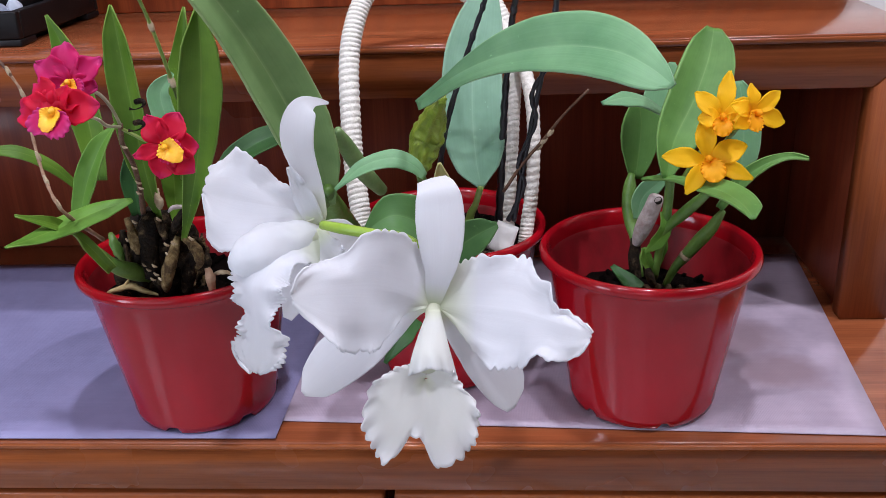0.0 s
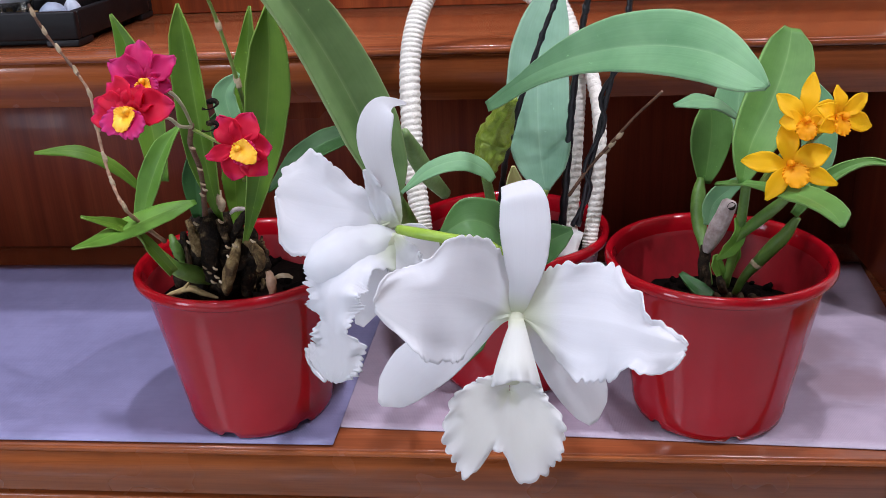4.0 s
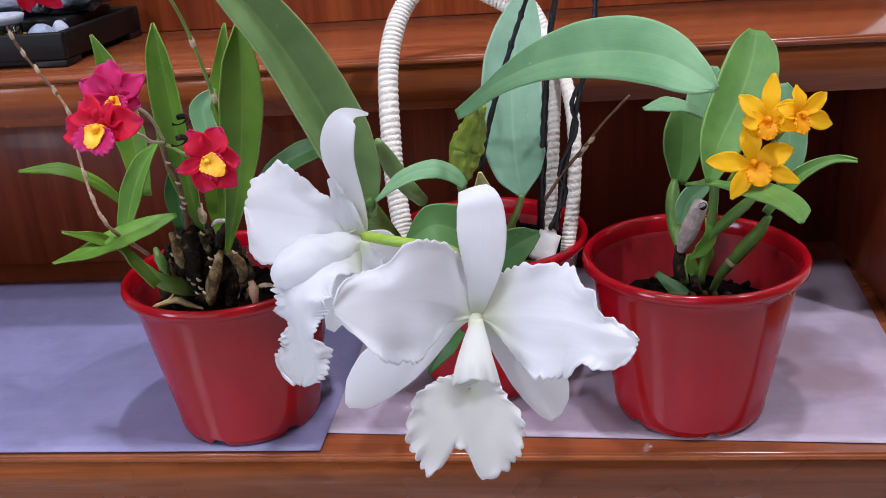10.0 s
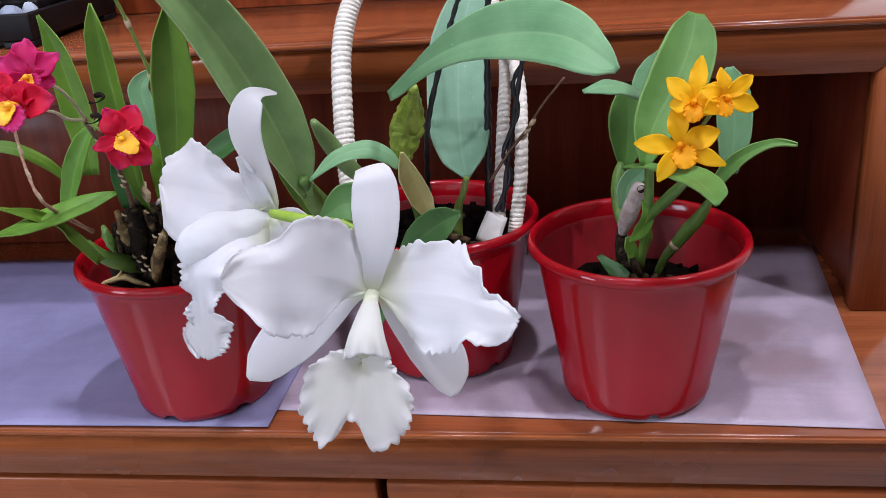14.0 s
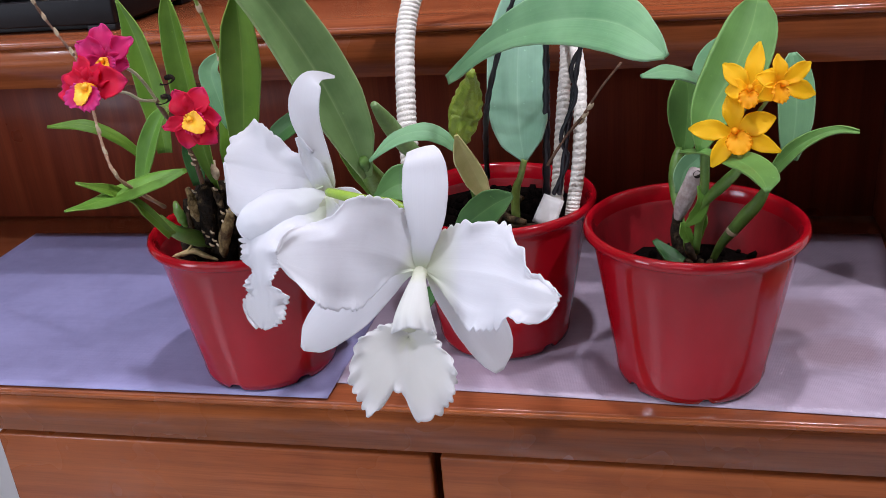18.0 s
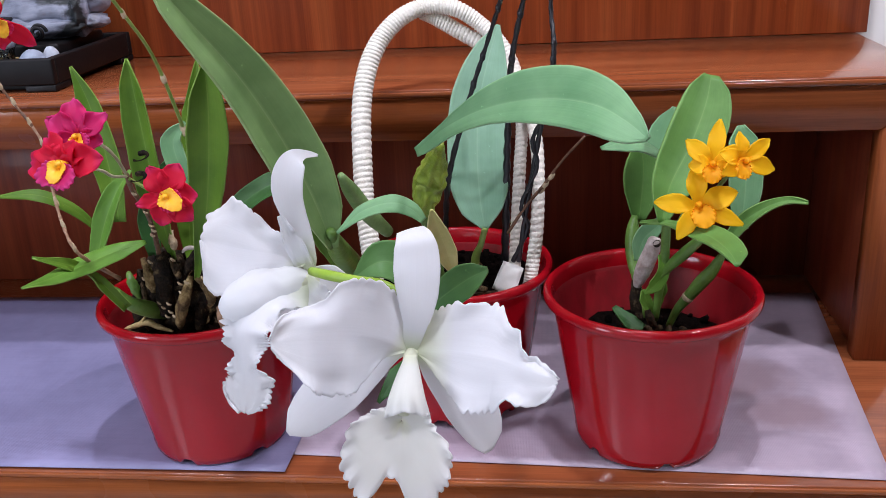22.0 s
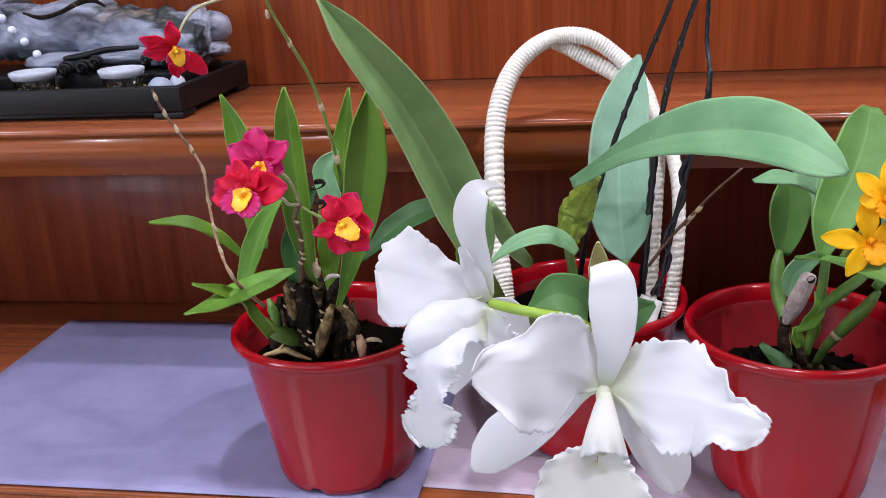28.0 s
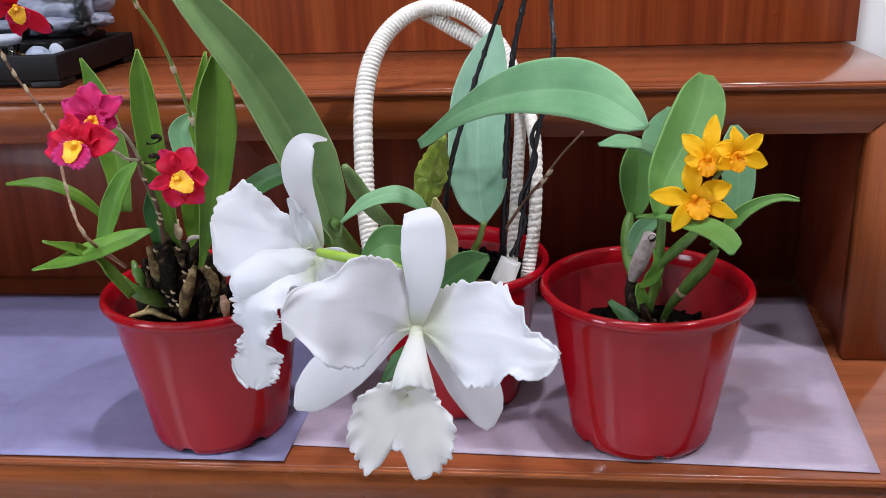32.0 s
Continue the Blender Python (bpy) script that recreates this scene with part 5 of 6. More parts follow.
stalk(red_orchid, bulb_brown, [(-0.2272, 0.004, 0.1593, 0.0012), (-0.2241, 0, 0.1522, 0.0021), (-0.2228, 0, 0.1409, 0.0017)], name="withered_bulb", n=22, seg=16, twist=gnarled)
stalk(red_orchid, bulb_tan, [(-0.1881, -0, 0.1659, 0.002), (-0.1898, -0.006, 0.1575, 0.004), (-0.1941, -0.008, 0.146, 0.0049), (-0.1982, -0.006, 0.1343, 0.0041), (-0.2009, -0.002, 0.1269, 0.0021)], name="withered_bulb", label="grey-brown split bulb", n=22, seg=16, twist=gnarled)
stalk(red_orchid, bulb_tan, [(-0.1836, 0, 0.1647, 0.002), (-0.1781, -0.003, 0.1625, 0.0036), (-0.1739, -0.005, 0.1565, 0.004), (-0.1736, -0.004, 0.149, 0.0032), (-0.1766, -0.002, 0.1436, 0.0016)], name="withered_bulb", label="bent tan bulb", n=22, seg=16, twist=gnarled)
stalk(red_orchid, bulb_dark, [(-0.18, 0, 0.1864, 0.0016), (-0.1839, 0, 0.1803, 0.0032), (-0.1882, 0, 0.1734, 0.0032), (-0.1939, 0.004, 0.1642, 0.002)], name="withered_bulb", n=22, seg=16, twist=gnarled)
stalk(red_orchid, spike_tan, [(-0.1704, 0, 0.1428, 0.002), (-0.1688, -0.002, 0.1361, 0.0037), (-0.1693, 0, 0.1257, 0.0025)], name="withered_bulb", n=22, seg=16, twist=gnarled)
stalk(red_orchid, bulb_dark, [(-0.2077, 0.01, 0.1828, 0.0033), (-0.2063, 0, 0.1767, 0.0065), (-0.2078, -0.002, 0.1599, 0.0073), (-0.2095, -0, 0.1367, 0.0058)], name="withered_bulb", n=22, seg=16, twist=gnarled)
stalk(red_orchid, bulb_dark, [(-0.1996, 0.012, 0.1807, 0.0025), (-0.1981, 0.006, 0.1699, 0.0053), (-0.2003, 0.004, 0.1508, 0.0058), (-0.2054, 0.006, 0.1293, 0.0042)], name="withered_bulb", n=22, seg=16, twist=gnarled)
stalk(red_orchid, bulb_dark, [(-0.2169, 0.012, 0.1784, 0.0029), (-0.2184, 0.008, 0.1644, 0.0054), (-0.2198, 0.004, 0.1437, 0.0054), (-0.2197, 0.004, 0.1277, 0.0038)], name="withered_bulb", n=22, seg=16, twist=gnarled)
stalk(red_orchid, bulb_brown, [(-0.2005, -0, 0.1802, 0.0016), (-0.197, -0.003, 0.1736, 0.0028), (-0.1952, -0.003, 0.1658, 0.002)], name="withered_bulb", n=22, seg=16, twist=gnarled)
stalk(red_orchid, bulb_dark, [(-0.2295, 0.01, 0.1671, 0.0021), (-0.23, 0.01, 0.1545, 0.0042), (-0.2278, 0.008, 0.1372, 0.0042)], name="withered_bulb", n=22, seg=16, twist=gnarled)
stalk(red_orchid, bulb_dark, [(-0.1822, 0.006, 0.1502, 0.0033), (-0.1847, 0.004, 0.1398, 0.0054), (-0.1897, 0.006, 0.1228, 0.0042)], name="withered_bulb", n=22, seg=16, twist=gnarled)
stalk(red_orchid, husk, [(-0.196, 0, 0.2008, 0.0008), (-0.1964, -0.002, 0.196, 0.0024), (-0.1956, -0.002, 0.1913, 0.0032), (-0.1966, 0, 0.1867, 0.0016)], name="husk", label="papery white husk", n=22, seg=16, twist=gnarled)
stalk(red_orchid, stub_grey, [(-0.192, 0.002, 0.1834, 0.0008), (-0.1883, -0, 0.1867, 0.0016), (-0.1832, 0, 0.1876, 0.0016), (-0.1784, 0, 0.1864, 0.0008)], name="husk", n=22, seg=16, twist=gnarled)
stalk(red_orchid, bulb_green, [(-0.2376, 0.008, 0.166, 0.0017), (-0.2347, 0.004, 0.1615, 0.0033), (-0.2325, 0.004, 0.1543, 0.0037), (-0.2313, 0.006, 0.1471, 0.0021)], name="pseudobulb", n=22, seg=16, twist=gnarled)
stalk(red_orchid, root_tan, [(-0.2451, 0, 0.1235, 0.0013), (-0.2378, 0, 0.1265, 0.0021), (-0.2261, 0, 0.1295, 0.0025), (-0.217, 0, 0.1256, 0.0021), (-0.2079, 0, 0.1225, 0.0008)], name="old_root", label="tan forked root", n=22, seg=16, twist=gnarled)
stalk(red_orchid, root_tan, [(-0.2281, 0.002, 0.1335, 0.0008), (-0.2295, 0, 0.1308, 0.0017), (-0.2342, -0, 0.127, 0.0017)], name="old_root", n=22, seg=16, twist=gnarled)
stalk(red_orchid, husk, [(-0.1695, 0.004, 0.1347, 0.0008), (-0.1646, 0.002, 0.1379, 0.0016), (-0.1587, 0.002, 0.1385, 0.0016), (-0.1546, 0.002, 0.1368, 0.0008)], name="old_root", n=22, seg=16, twist=gnarled)
stalk(red_orchid, husk, [(-0.1852, -0.06, 0.2355, 0.0005), (-0.1838, -0.061, 0.2344, 0.0008), (-0.1824, -0.06, 0.2337, 0.0005)], name="scale_tip", n=5, seg=6)
stalk(red_orchid, husk, [(-0.1927, -0.04, 0.2197, 0.0006), (-0.1912, -0.041, 0.2186, 0.0009), (-0.1897, -0.04, 0.2178, 0.0006)], name="scale_tip", n=5, seg=6)
stalk(red_orchid, husk, [(-0.1986, -0.028, 0.2085, 0.0006), (-0.1971, -0.029, 0.2074, 0.0009), (-0.1956, -0.028, 0.2066, 0.0006)], name="scale_tip", n=5, seg=6)
stalk(red_orchid, husk, [(-0.1943, -0.034, 0.214, 0.0006), (-0.1928, -0.035, 0.2129, 0.0009), (-0.1913, -0.034, 0.2121, 0.0006)], name="scale_tip", n=5, seg=6)
stalk(red_orchid, husk, [(-0.177, -0.087, 0.2561, 0.0005), (-0.1757, -0.088, 0.2551, 0.0008), (-0.1743, -0.087, 0.2544, 0.0005)], name="scale_tip", n=5, seg=6)
stalk(red_orchid, husk, [(-0.2153, -0.004, 0.1799, 0.0006), (-0.2137, -0.005, 0.1787, 0.0009), (-0.2121, -0.004, 0.1779, 0.0006)], name="scale_tip", n=5, seg=6)
stalk(red_orchid, husk, [(-0.2229, -0.002, 0.1659, 0.0006), (-0.2213, -0.003, 0.1647, 0.0009), (-0.2196, -0.002, 0.1639, 0.0006)], name="scale_tip", n=5, seg=6)
stalk(red_orchid, husk, [(-0.1954, -0.006, 0.164, 0.0006), (-0.1938, -0.007, 0.1628, 0.0009), (-0.1922, -0.006, 0.162, 0.0006)], name="scale_tip", n=5, seg=6)
stalk(red_orchid, husk, [(-0.1897, -0.008, 0.1658, 0.0006), (-0.1881, -0.009, 0.1646, 0.0009), (-0.1865, -0.008, 0.1638, 0.0006)], name="scale_tip", n=5, seg=6)
stalk(red_orchid, husk, [(-0.1946, -0.008, 0.1579, 0.0006), (-0.193, -0.009, 0.1567, 0.0009), (-0.1914, -0.008, 0.1559, 0.0006)], name="scale_tip", n=5, seg=6)
stalk(red_orchid, husk, [(-0.2088, -0.006, 0.1386, 0.0006), (-0.2072, -0.007, 0.1374, 0.0009), (-0.2055, -0.006, 0.1366, 0.0006)], name="scale_tip", n=5, seg=6)
stalk(red_orchid, husk, [(-0.2059, -0.006, 0.1422, 0.0006), (-0.2043, -0.007, 0.141, 0.0009), (-0.2026, -0.006, 0.1402, 0.0006)], name="scale_tip", n=5, seg=6)
stalk(red_orchid, husk, [(-0.2128, -0.006, 0.1492, 0.0006), (-0.2112, -0.007, 0.148, 0.0009), (-0.2095, -0.006, 0.1472, 0.0006)], name="scale_tip", n=5, seg=6)
stalk(red_orchid, husk, [(-0.2106, -0.006, 0.1457, 0.0006), (-0.209, -0.007, 0.1445, 0.0009), (-0.2073, -0.006, 0.1437, 0.0006)], name="scale_tip", n=5, seg=6)
stalk(red_orchid, husk, [(-0.2033, -0.006, 0.1387, 0.0006), (-0.2017, -0.007, 0.1375, 0.0009), (-0.2, -0.006, 0.1367, 0.0006)], name="scale_tip", n=5, seg=6)
stalk(red_orchid, husk, [(-0.1777, -0.006, 0.1682, 0.0006), (-0.1761, -0.007, 0.167, 0.0009), (-0.1745, -0.006, 0.1662, 0.0006)], name="scale_tip", n=5, seg=6)
stalk(red_orchid, husk, [(-0.1981, -0.005, 0.1818, 0.0006), (-0.1965, -0.006, 0.1806, 0.0009), (-0.1949, -0.005, 0.1798, 0.0006)], name="scale_tip", n=5, seg=6)
stalk(red_orchid, husk, [(-0.2058, -0.007, 0.1489, 0.0006), (-0.2042, -0.008, 0.1477, 0.0009), (-0.2026, -0.007, 0.1469, 0.0006)], name="scale_tip", n=5, seg=6)


# the tangle of dead bulbs and roots in the left pot
CORE = Vector((-0.2137, 0.03, 0.1367))
part("root_mass", lump(bmesh.new(), CORE, (0.0245, 0.02, 0.0285), 0.4, 5.1), bulb_dark, red_orchid, "black-brown tangle of dead bulbs")
rnd = random.Random(11)
for k in range(190):
    a, q = rnd.random() * 6.283, rnd.random() * 2 - 1
    d = Vector((math.cos(a) * math.sqrt(1 - q * q), math.sin(a) * math.sqrt(1 - q * q), q))
    p = CORE + Vector((d.x * 0.031, d.y * 0.025, d.z * 0.033 - 0.001))
    e = Vector((rnd.random() - 0.5, rnd.random() - 0.5, 1.2 * (rnd.random() - 0.5))) * (0.006 + 0.014 * rnd.random())
    w = 0.0006 + 0.0016 * rnd.random() ** 2
    if max(math.hypot(v.x - PL[0], v.y - PL[1]) for v in (p + e * 0.5, p - e * 0.5)) > 0.052:
        continue
    mat = rnd.choice((bulb_brown, bulb_brown, bulb_dark, bulb_tan, bulb_tan, bark))
    stalk(red_orchid, mat, [(*(p - e * 0.5), w * 0.6), (*(p + d * 0.002), w * 1.3), (*(p + e * 0.5), w * 0.4)], "dry_bit", "", 7, 7, gnarled)
for k in range(60):
    a, r = rnd.random() * 6.283, 0.046 * math.sqrt(rnd.random())
    x, y, z = PL[0] + r * math.cos(a), PL[1] + r * math.sin(a), MAT_Z + 0.084
    d = Vector((rnd.random() - 0.5, rnd.random() - 0.5, 0.3 * rnd.random())) * 0.022
    w = 0.001 + 0.001 * rnd.random()
    stalk(red_orchid, rnd.choice((bulb_brown, bulb_dark, bark, bark)), [(x, y, z, w), (x + d.x * 0.5, y + d.y * 0.5, z + d.z * 0.5 + 0.002, w * 1.3), (x + d.x, y + d.y, z + d.z, w * 0.5)], "old_root", "", 6, 6)


def small_bloom(plant, at, face, mats, tepals, label, lip, size=0.02, crumple=0.03, crest=0.0):
    """A small orchid bloom: tepals as rows of angle, length and half width in parts of size, and lean back; lip: its angle and length;
    crest: the reach of a yellow patch at the lip's root."""
    at, face = Vector(at), Vector(face).normalized()
    right = face.cross(Vector((0, 0, 1))) * -1
    right.normalize()
    up = face.cross(right)
    if up.z < 0:
        up, right = -up, -right
    if right.x < 0:
        right = -right
    tail = at - face * size * 0.3
    heart = tube(bmesh.new(), [(*(at - face * size * 0.28), size * 0.05), (*(at - face * 0.05 * size), size * 0.1), (*(at + face * size * 0.2), size * 0.1), (*(at + face * size * 0.34 - up * size * 0.05), size * 0.04)], 10, 10)
    bloom = part("bloom", heart, heart_yellow if crest else mats[2], plant, label)
    for k, (angle, length, wide, lean) in enumerate(tepals):
        d = right * math.cos(radians(angle)) + up * math.sin(radians(angle))
        pts = [tail + face * size * 0.1, at + d * length * size * 0.35 - face * size * 0.02, at + d * length * size * 0.7 - face * size * lean * 0.4, at + d * length * size - face * size * lean]
        w = [0.05 * size, 0.62 * wide * size, wide * size, wide * size * 0.98, 0.62 * wide * size, 0.03 * size]
        part("tepal", blade(bmesh.new(), pts, w, w, face, cup=0.12 + 2 * crumple, ruffle=crumple * size, waves=2, thick=0.0006, nu=18, nv=6, seed=k * 1.7 + at.x * 90), mats[0], bloom)
    angle, reach = lip
    d = right * math.cos(radians(angle)) + up * math.sin(radians(angle))
    side = d.cross(face)
    throat = at + face * size * 0.22 + d * size * 0.1
    ls = [0.1, 0.12, 0.15, 0.2, 0.3, 0.42, 0.55, 0.6, 0.55, 0.42, 0.3, 0.2, 0.15, 0.12, 0.1]
    if crest:
        ls = [0.1, 0.14, 0.24, 0.4, 0.56, 0.62, 0.6, 0.48, 0.6, 0.64, 0.56, 0.4, 0.24, 0.14, 0.1]
        patch = [0.32, 0.3, 0.34, 0.42, 0.4, 0.46, 0.62, 0.7, 0.6, 0.44, 0.4, 0.44, 0.36, 0.3, 0.32]
        part("crest", fan_lip(throat + face * size * 0.06, d + face * 0.1, side, face - d * 0.2, [v * crest * size for v in patch], 0.012 * size, at.x * 70, 0.0006, 0.16 * size, 9, 0.02), heart_yellow, bloom, "bright yellow patch")
    part("lip", fan_lip(throat, d + face * 0.15, side, face - d * 0.2, [v * reach * size for v in ls], 0.03 * size, at.x * 40, 0.0006, 0.12 * size, 28, 0.04), mats[1], bloom)
    return bloom


RED = (red_petal, magenta_petal, heart_red)
CRIMSON = (red_petal, red_petal, heart_red)
MAGENTA = (magenta_petal, magenta_petal, heart_red)
YELLOW = (yellow_petal, yellow_lip, yellow_lip)
small_bloom(red_orchid, (-0.1709, -0.164, 0.2945), (-0.1, -0.85, 0.4), RED, [(176, 1.12, 0.44, 0.2), (138, 1.1, 0.42, 0.3), (12, 1.0, 0.42, 0.15), (62, 0.62, 0.4, 0.25), (100, 0.68, 0.4, 0.3)], "crimson bloom with a yellow heart", (-100, 0.98), 0.0195, 0.09, 0.62)
small_bloom(red_orchid, (-0.1694, -0.149, 0.3045), (0.05, -0.85, 0.35), MAGENTA, [(100, 1.25, 0.4, 0.2), (42, 1.1, 0.36, 0.2), (148, 1.2, 0.44, 0.2), (-10, 0.7, 0.32, 0.2), (200, 0.95, 0.36, 0.2)], "magenta-red bloom with a yellow heart", (-62, 0.7), 0.0165, 0.09, 0.52)
small_bloom(red_orchid, (-0.1312, -0.143, 0.271), (0.15, -0.9, 0.3), CRIMSON, [(118, 1.15, 0.42, 0.15), (68, 1.15, 0.46, 0.2), (-2, 1.0, 0.44, 0.15), (-48, 1.15, 0.44, 0.15), (192, 1.05, 0.26, 0.1), (-105, 1.0, 0.44, 0.15)], "crimson bloom with a yellow heart", (-40, 0.75), 0.0155, 0.07, 0.85)
small_bloom(red_orchid, (-0.2306, -0.0966, 0.3574), (0.5, -0.7, -0.25), CRIMSON, [(158, 1.33, 0.31, 0.1), (185, 1.17, 0.31, 0.1), (95, 1.02, 0.29, 0.2), (-45, 1.68, 0.36, 0.1), (-88, 1.22, 0.34, 0.1)], "crimson bloom hanging sideways from a thin stalk", (-80, 0.8), 0.0145, 0.07, 0.7)

for x, y, z in ((-0.1456, -0.1332, 0.2897), (-0.1417, -0.148, 0.283)):
    part("dry_bit", tube(bmesh.new(), [(x + 0.0034 * math.cos(q), y + 0.001 * q, z + 0.0017 * math.sin(q + 0.4), 0.0009 + 0.0006 * math.sin(q)) for q in (-2.9, -1.9, -0.9, 0.1, 1.1, 2.1)], 24, 7, gnarled), bulb_dark, red_orchid, "dark curled dry husk")

# the yellow-flowered orchid in the right pot
yellow_orchid = thing("orchid_plant", (PR[0], PR[1], MAT_Z + 0.1), "compact orchid with three orange-yellow blooms and fleshy green leaves", "orchid", "orchids in the red pots")

leaf(yellow_orchid, leaf_fresh, [(0.1377, 0.01, 0.1981), (0.1437, 0.02, 0.2206), (0.1587, 0.04, 0.2427), (0.1703, 0.06, 0.2651), (0.1754, 0.074, 0.2824)], [0.0026, 0.0081, 0.0132, 0.017, 0.0187, 0.0184, 0.0168, 0.0135, 0.0055], [0.0026, 0.0088, 0.014, 0.0178, 0.0194, 0.0188, 0.0168, 0.0132, 0.0055], (0.05, -0.88, 0.46), cup=0.2, thick=0.0016)
leaf(yellow_orchid, leaf_grey, [(0.1528, 0.1, 0.1977), (0.1544, 0.115, 0.2259), (0.1589, 0.126, 0.2493)], [0.0042, 0.0125, 0.0168, 0.0176, 0.0151, 0.0101, 0.0017], [0.0042, 0.0125, 0.0168, 0.0176, 0.0151, 0.0101, 0.0017], (0.05, -0.88, 0.46), thick=0.0016)
leaf(yellow_orchid, leaf_grey, [(0.2059, 0.09, 0.1645), (0.2087, 0.098, 0.191), (0.2087, 0.107, 0.2162), (0.206, 0.116, 0.2364)], [0.005, 0.0099, 0.0124, 0.0132, 0.0132, 0.0111, 0.0025], [0.005, 0.0091, 0.0116, 0.0124, 0.012, 0.0099, 0.0025], (0.05, -0.88, 0.46), cup=0.15, thick=0.0016)
leaf(yellow_orchid, leaf_fresh, [(0.126, 0.03, 0.1913), (0.1381, 0.01, 0.1982), (0.1482, -0.02, 0.2058), (0.1593, -0.05, 0.2099), (0.1649, -0.075, 0.2111), (0.1669, -0.092, 0.2092)], [0.0012, 0.0024, 0.0038, 0.0074, 0.0104, 0.0114, 0.0094, 0.001], [0.0012, 0.0016, 0.0031, 0.0052, 0.0068, 0.0062, 0.004, 0.001], (0.08, -0.72, 0.65), cup=-0.1, thick=0.0016)
leaf(yellow_orchid, leaf_fresh, [(0.185, 0.055, 0.1596), (0.1995, 0.057, 0.1796), (0.214, 0.058, 0.1906), (0.229, 0.058, 0.1961), (0.2433, 0.0575, 0.1945)], [0.0027, 0.0055, 0.0045, 0.0029, 0.0012], [0.0027, 0.0052, 0.004, 0.0027, 0.0012], (0.0, -0.7, 0.7), cup=0.3, thick=0.0016)
leaf(yellow_orchid, leaf_fresh, [(0.1317, 0.1, 0.1678), (0.1336, 0.1, 0.1914), (0.134, 0.1, 0.211), (0.1313, 0.1, 0.2274)], [0.0043, 0.0093, 0.0135, 0.0151, 0.015, 0.0124, 0.0058], [0.0043, 0.0093, 0.0126, 0.0142, 0.0141, 0.0116, 0.005], (0.05, -0.88, 0.46), cup=0.1, thick=0.0016)
leaf(yellow_orchid, leaf_grey, [(0.1465, 0.08, 0.2228), (0.133, 0.07, 0.2336), (0.1163, 0.06, 0.2391), (0.1003, 0.054, 0.2378)], [0.004, 0.0072, 0.0076, 0.0016], [0.004, 0.0068, 0.007, 0.0016], (0.0, -0.5, 0.86), cup=-0.2, thick=0.0016)
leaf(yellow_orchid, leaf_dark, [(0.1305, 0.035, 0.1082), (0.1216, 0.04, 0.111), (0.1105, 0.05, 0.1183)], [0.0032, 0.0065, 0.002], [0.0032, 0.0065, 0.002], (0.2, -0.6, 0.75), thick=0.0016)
leaf(yellow_orchid, leaf_light, [(0.1388, 0.02, 0.1715), (0.1414, 0.02, 0.1593), (0.1373, 0.026, 0.1466), (0.1302, 0.03, 0.1377)], [0.0012, 0.0042, 0.0052, 0.0008], [0.0012, 0.0044, 0.0046, 0.0008], (0.05, -0.88, 0.46), name="sheath", thick=0.001)
leaf(yellow_orchid, leaf_light, [(0.1291, 0.03, 0.141), (0.1323, 0.03, 0.1309), (0.1385, 0.034, 0.1179)], [0.0013, 0.0042, 0.0034, 0.0008], [0.0013, 0.0046, 0.0038, 0.0008], (0.05, -0.88, 0.46), name="sheath", thick=0.001)
leaf(yellow_orchid, leaf_light, [(0.1425, 0.03, 0.1524), (0.1422, 0.03, 0.1412), (0.1401, 0.033, 0.1248)], [0.0012, 0.0037, 0.0013], [0.0012, 0.0037, 0.0013], (0.05, -0.88, 0.46), name="sheath", thick=0.001)
stalk(yellow_orchid, bulb_green, [(0.128, 0.095, 0.1737, 0.0022), (0.1266, 0.09, 0.1646, 0.0049), (0.1263, 0.085, 0.1522, 0.0058), (0.1273, 0.08, 0.1398, 0.0049), (0.1288, 0.07, 0.1294, 0.0031), (0.1325, 0.06, 0.1047, 0.0031)], name="pseudobulb", n=18, seg=12)
stalk(yellow_orchid, bulb_green, [(0.1879, 0.055, 0.1578, 0.002), (0.1856, 0.056, 0.1536, 0.0032), (0.1807, 0.058, 0.1431, 0.0046), (0.1748, 0.06, 0.1346, 0.0051), (0.1654, 0.064, 0.1194, 0.0042), (0.1584, 0.066, 0.1083, 0.0032), (0.1529, 0.068, 0.0937, 0.0024)], name="pseudobulb", label="slender jointed green pseudobulb", n=22, seg=12)
stalk(yellow_orchid, husk, [(0.1663, 0.0637, 0.1209, 0.0043), (0.1654, 0.064, 0.1194, 0.0047), (0.1645, 0.0643, 0.1179, 0.0042)], name="joint", label="pale ring on the bulb", n=6, seg=14)
stalk(yellow_orchid, bulb_green, [(0.1678, 0, 0.1963, 0.0019), (0.1599, 0.006, 0.1849, 0.0035), (0.1517, 0.014, 0.1724, 0.004), (0.1443, 0.02, 0.1616, 0.0032), (0.1394, 0.026, 0.1514, 0.0025)], name="pseudobulb", n=16, seg=10)
stalk(yellow_orchid, bulb_green, [(0.1411, 0.012, 0.2, 0.0031), (0.1419, 0.018, 0.181, 0.0032), (0.1419, 0.024, 0.1592, 0.0033), (0.1399, 0.03, 0.1367, 0.0029), (0.1385, 0.036, 0.1151, 0.003)], name="pseudobulb", n=16, seg=10)
stalk(yellow_orchid, bulb_dark, [(0.1272, 0.05, 0.1392, 0.0039), (0.1257, 0.048, 0.1246, 0.0047), (0.1285, 0.046, 0.1089, 0.0039)], name="withered_bulb", n=12, seg=12, twist=gnarled)
stalk(yellow_orchid, bulb_brown, [(0.1329, 0.03, 0.1254, 0.0021), (0.1345, 0.028, 0.1194, 0.0034), (0.1376, 0.03, 0.1133, 0.0025)], name="withered_bulb", n=8, seg=10, twist=gnarled)
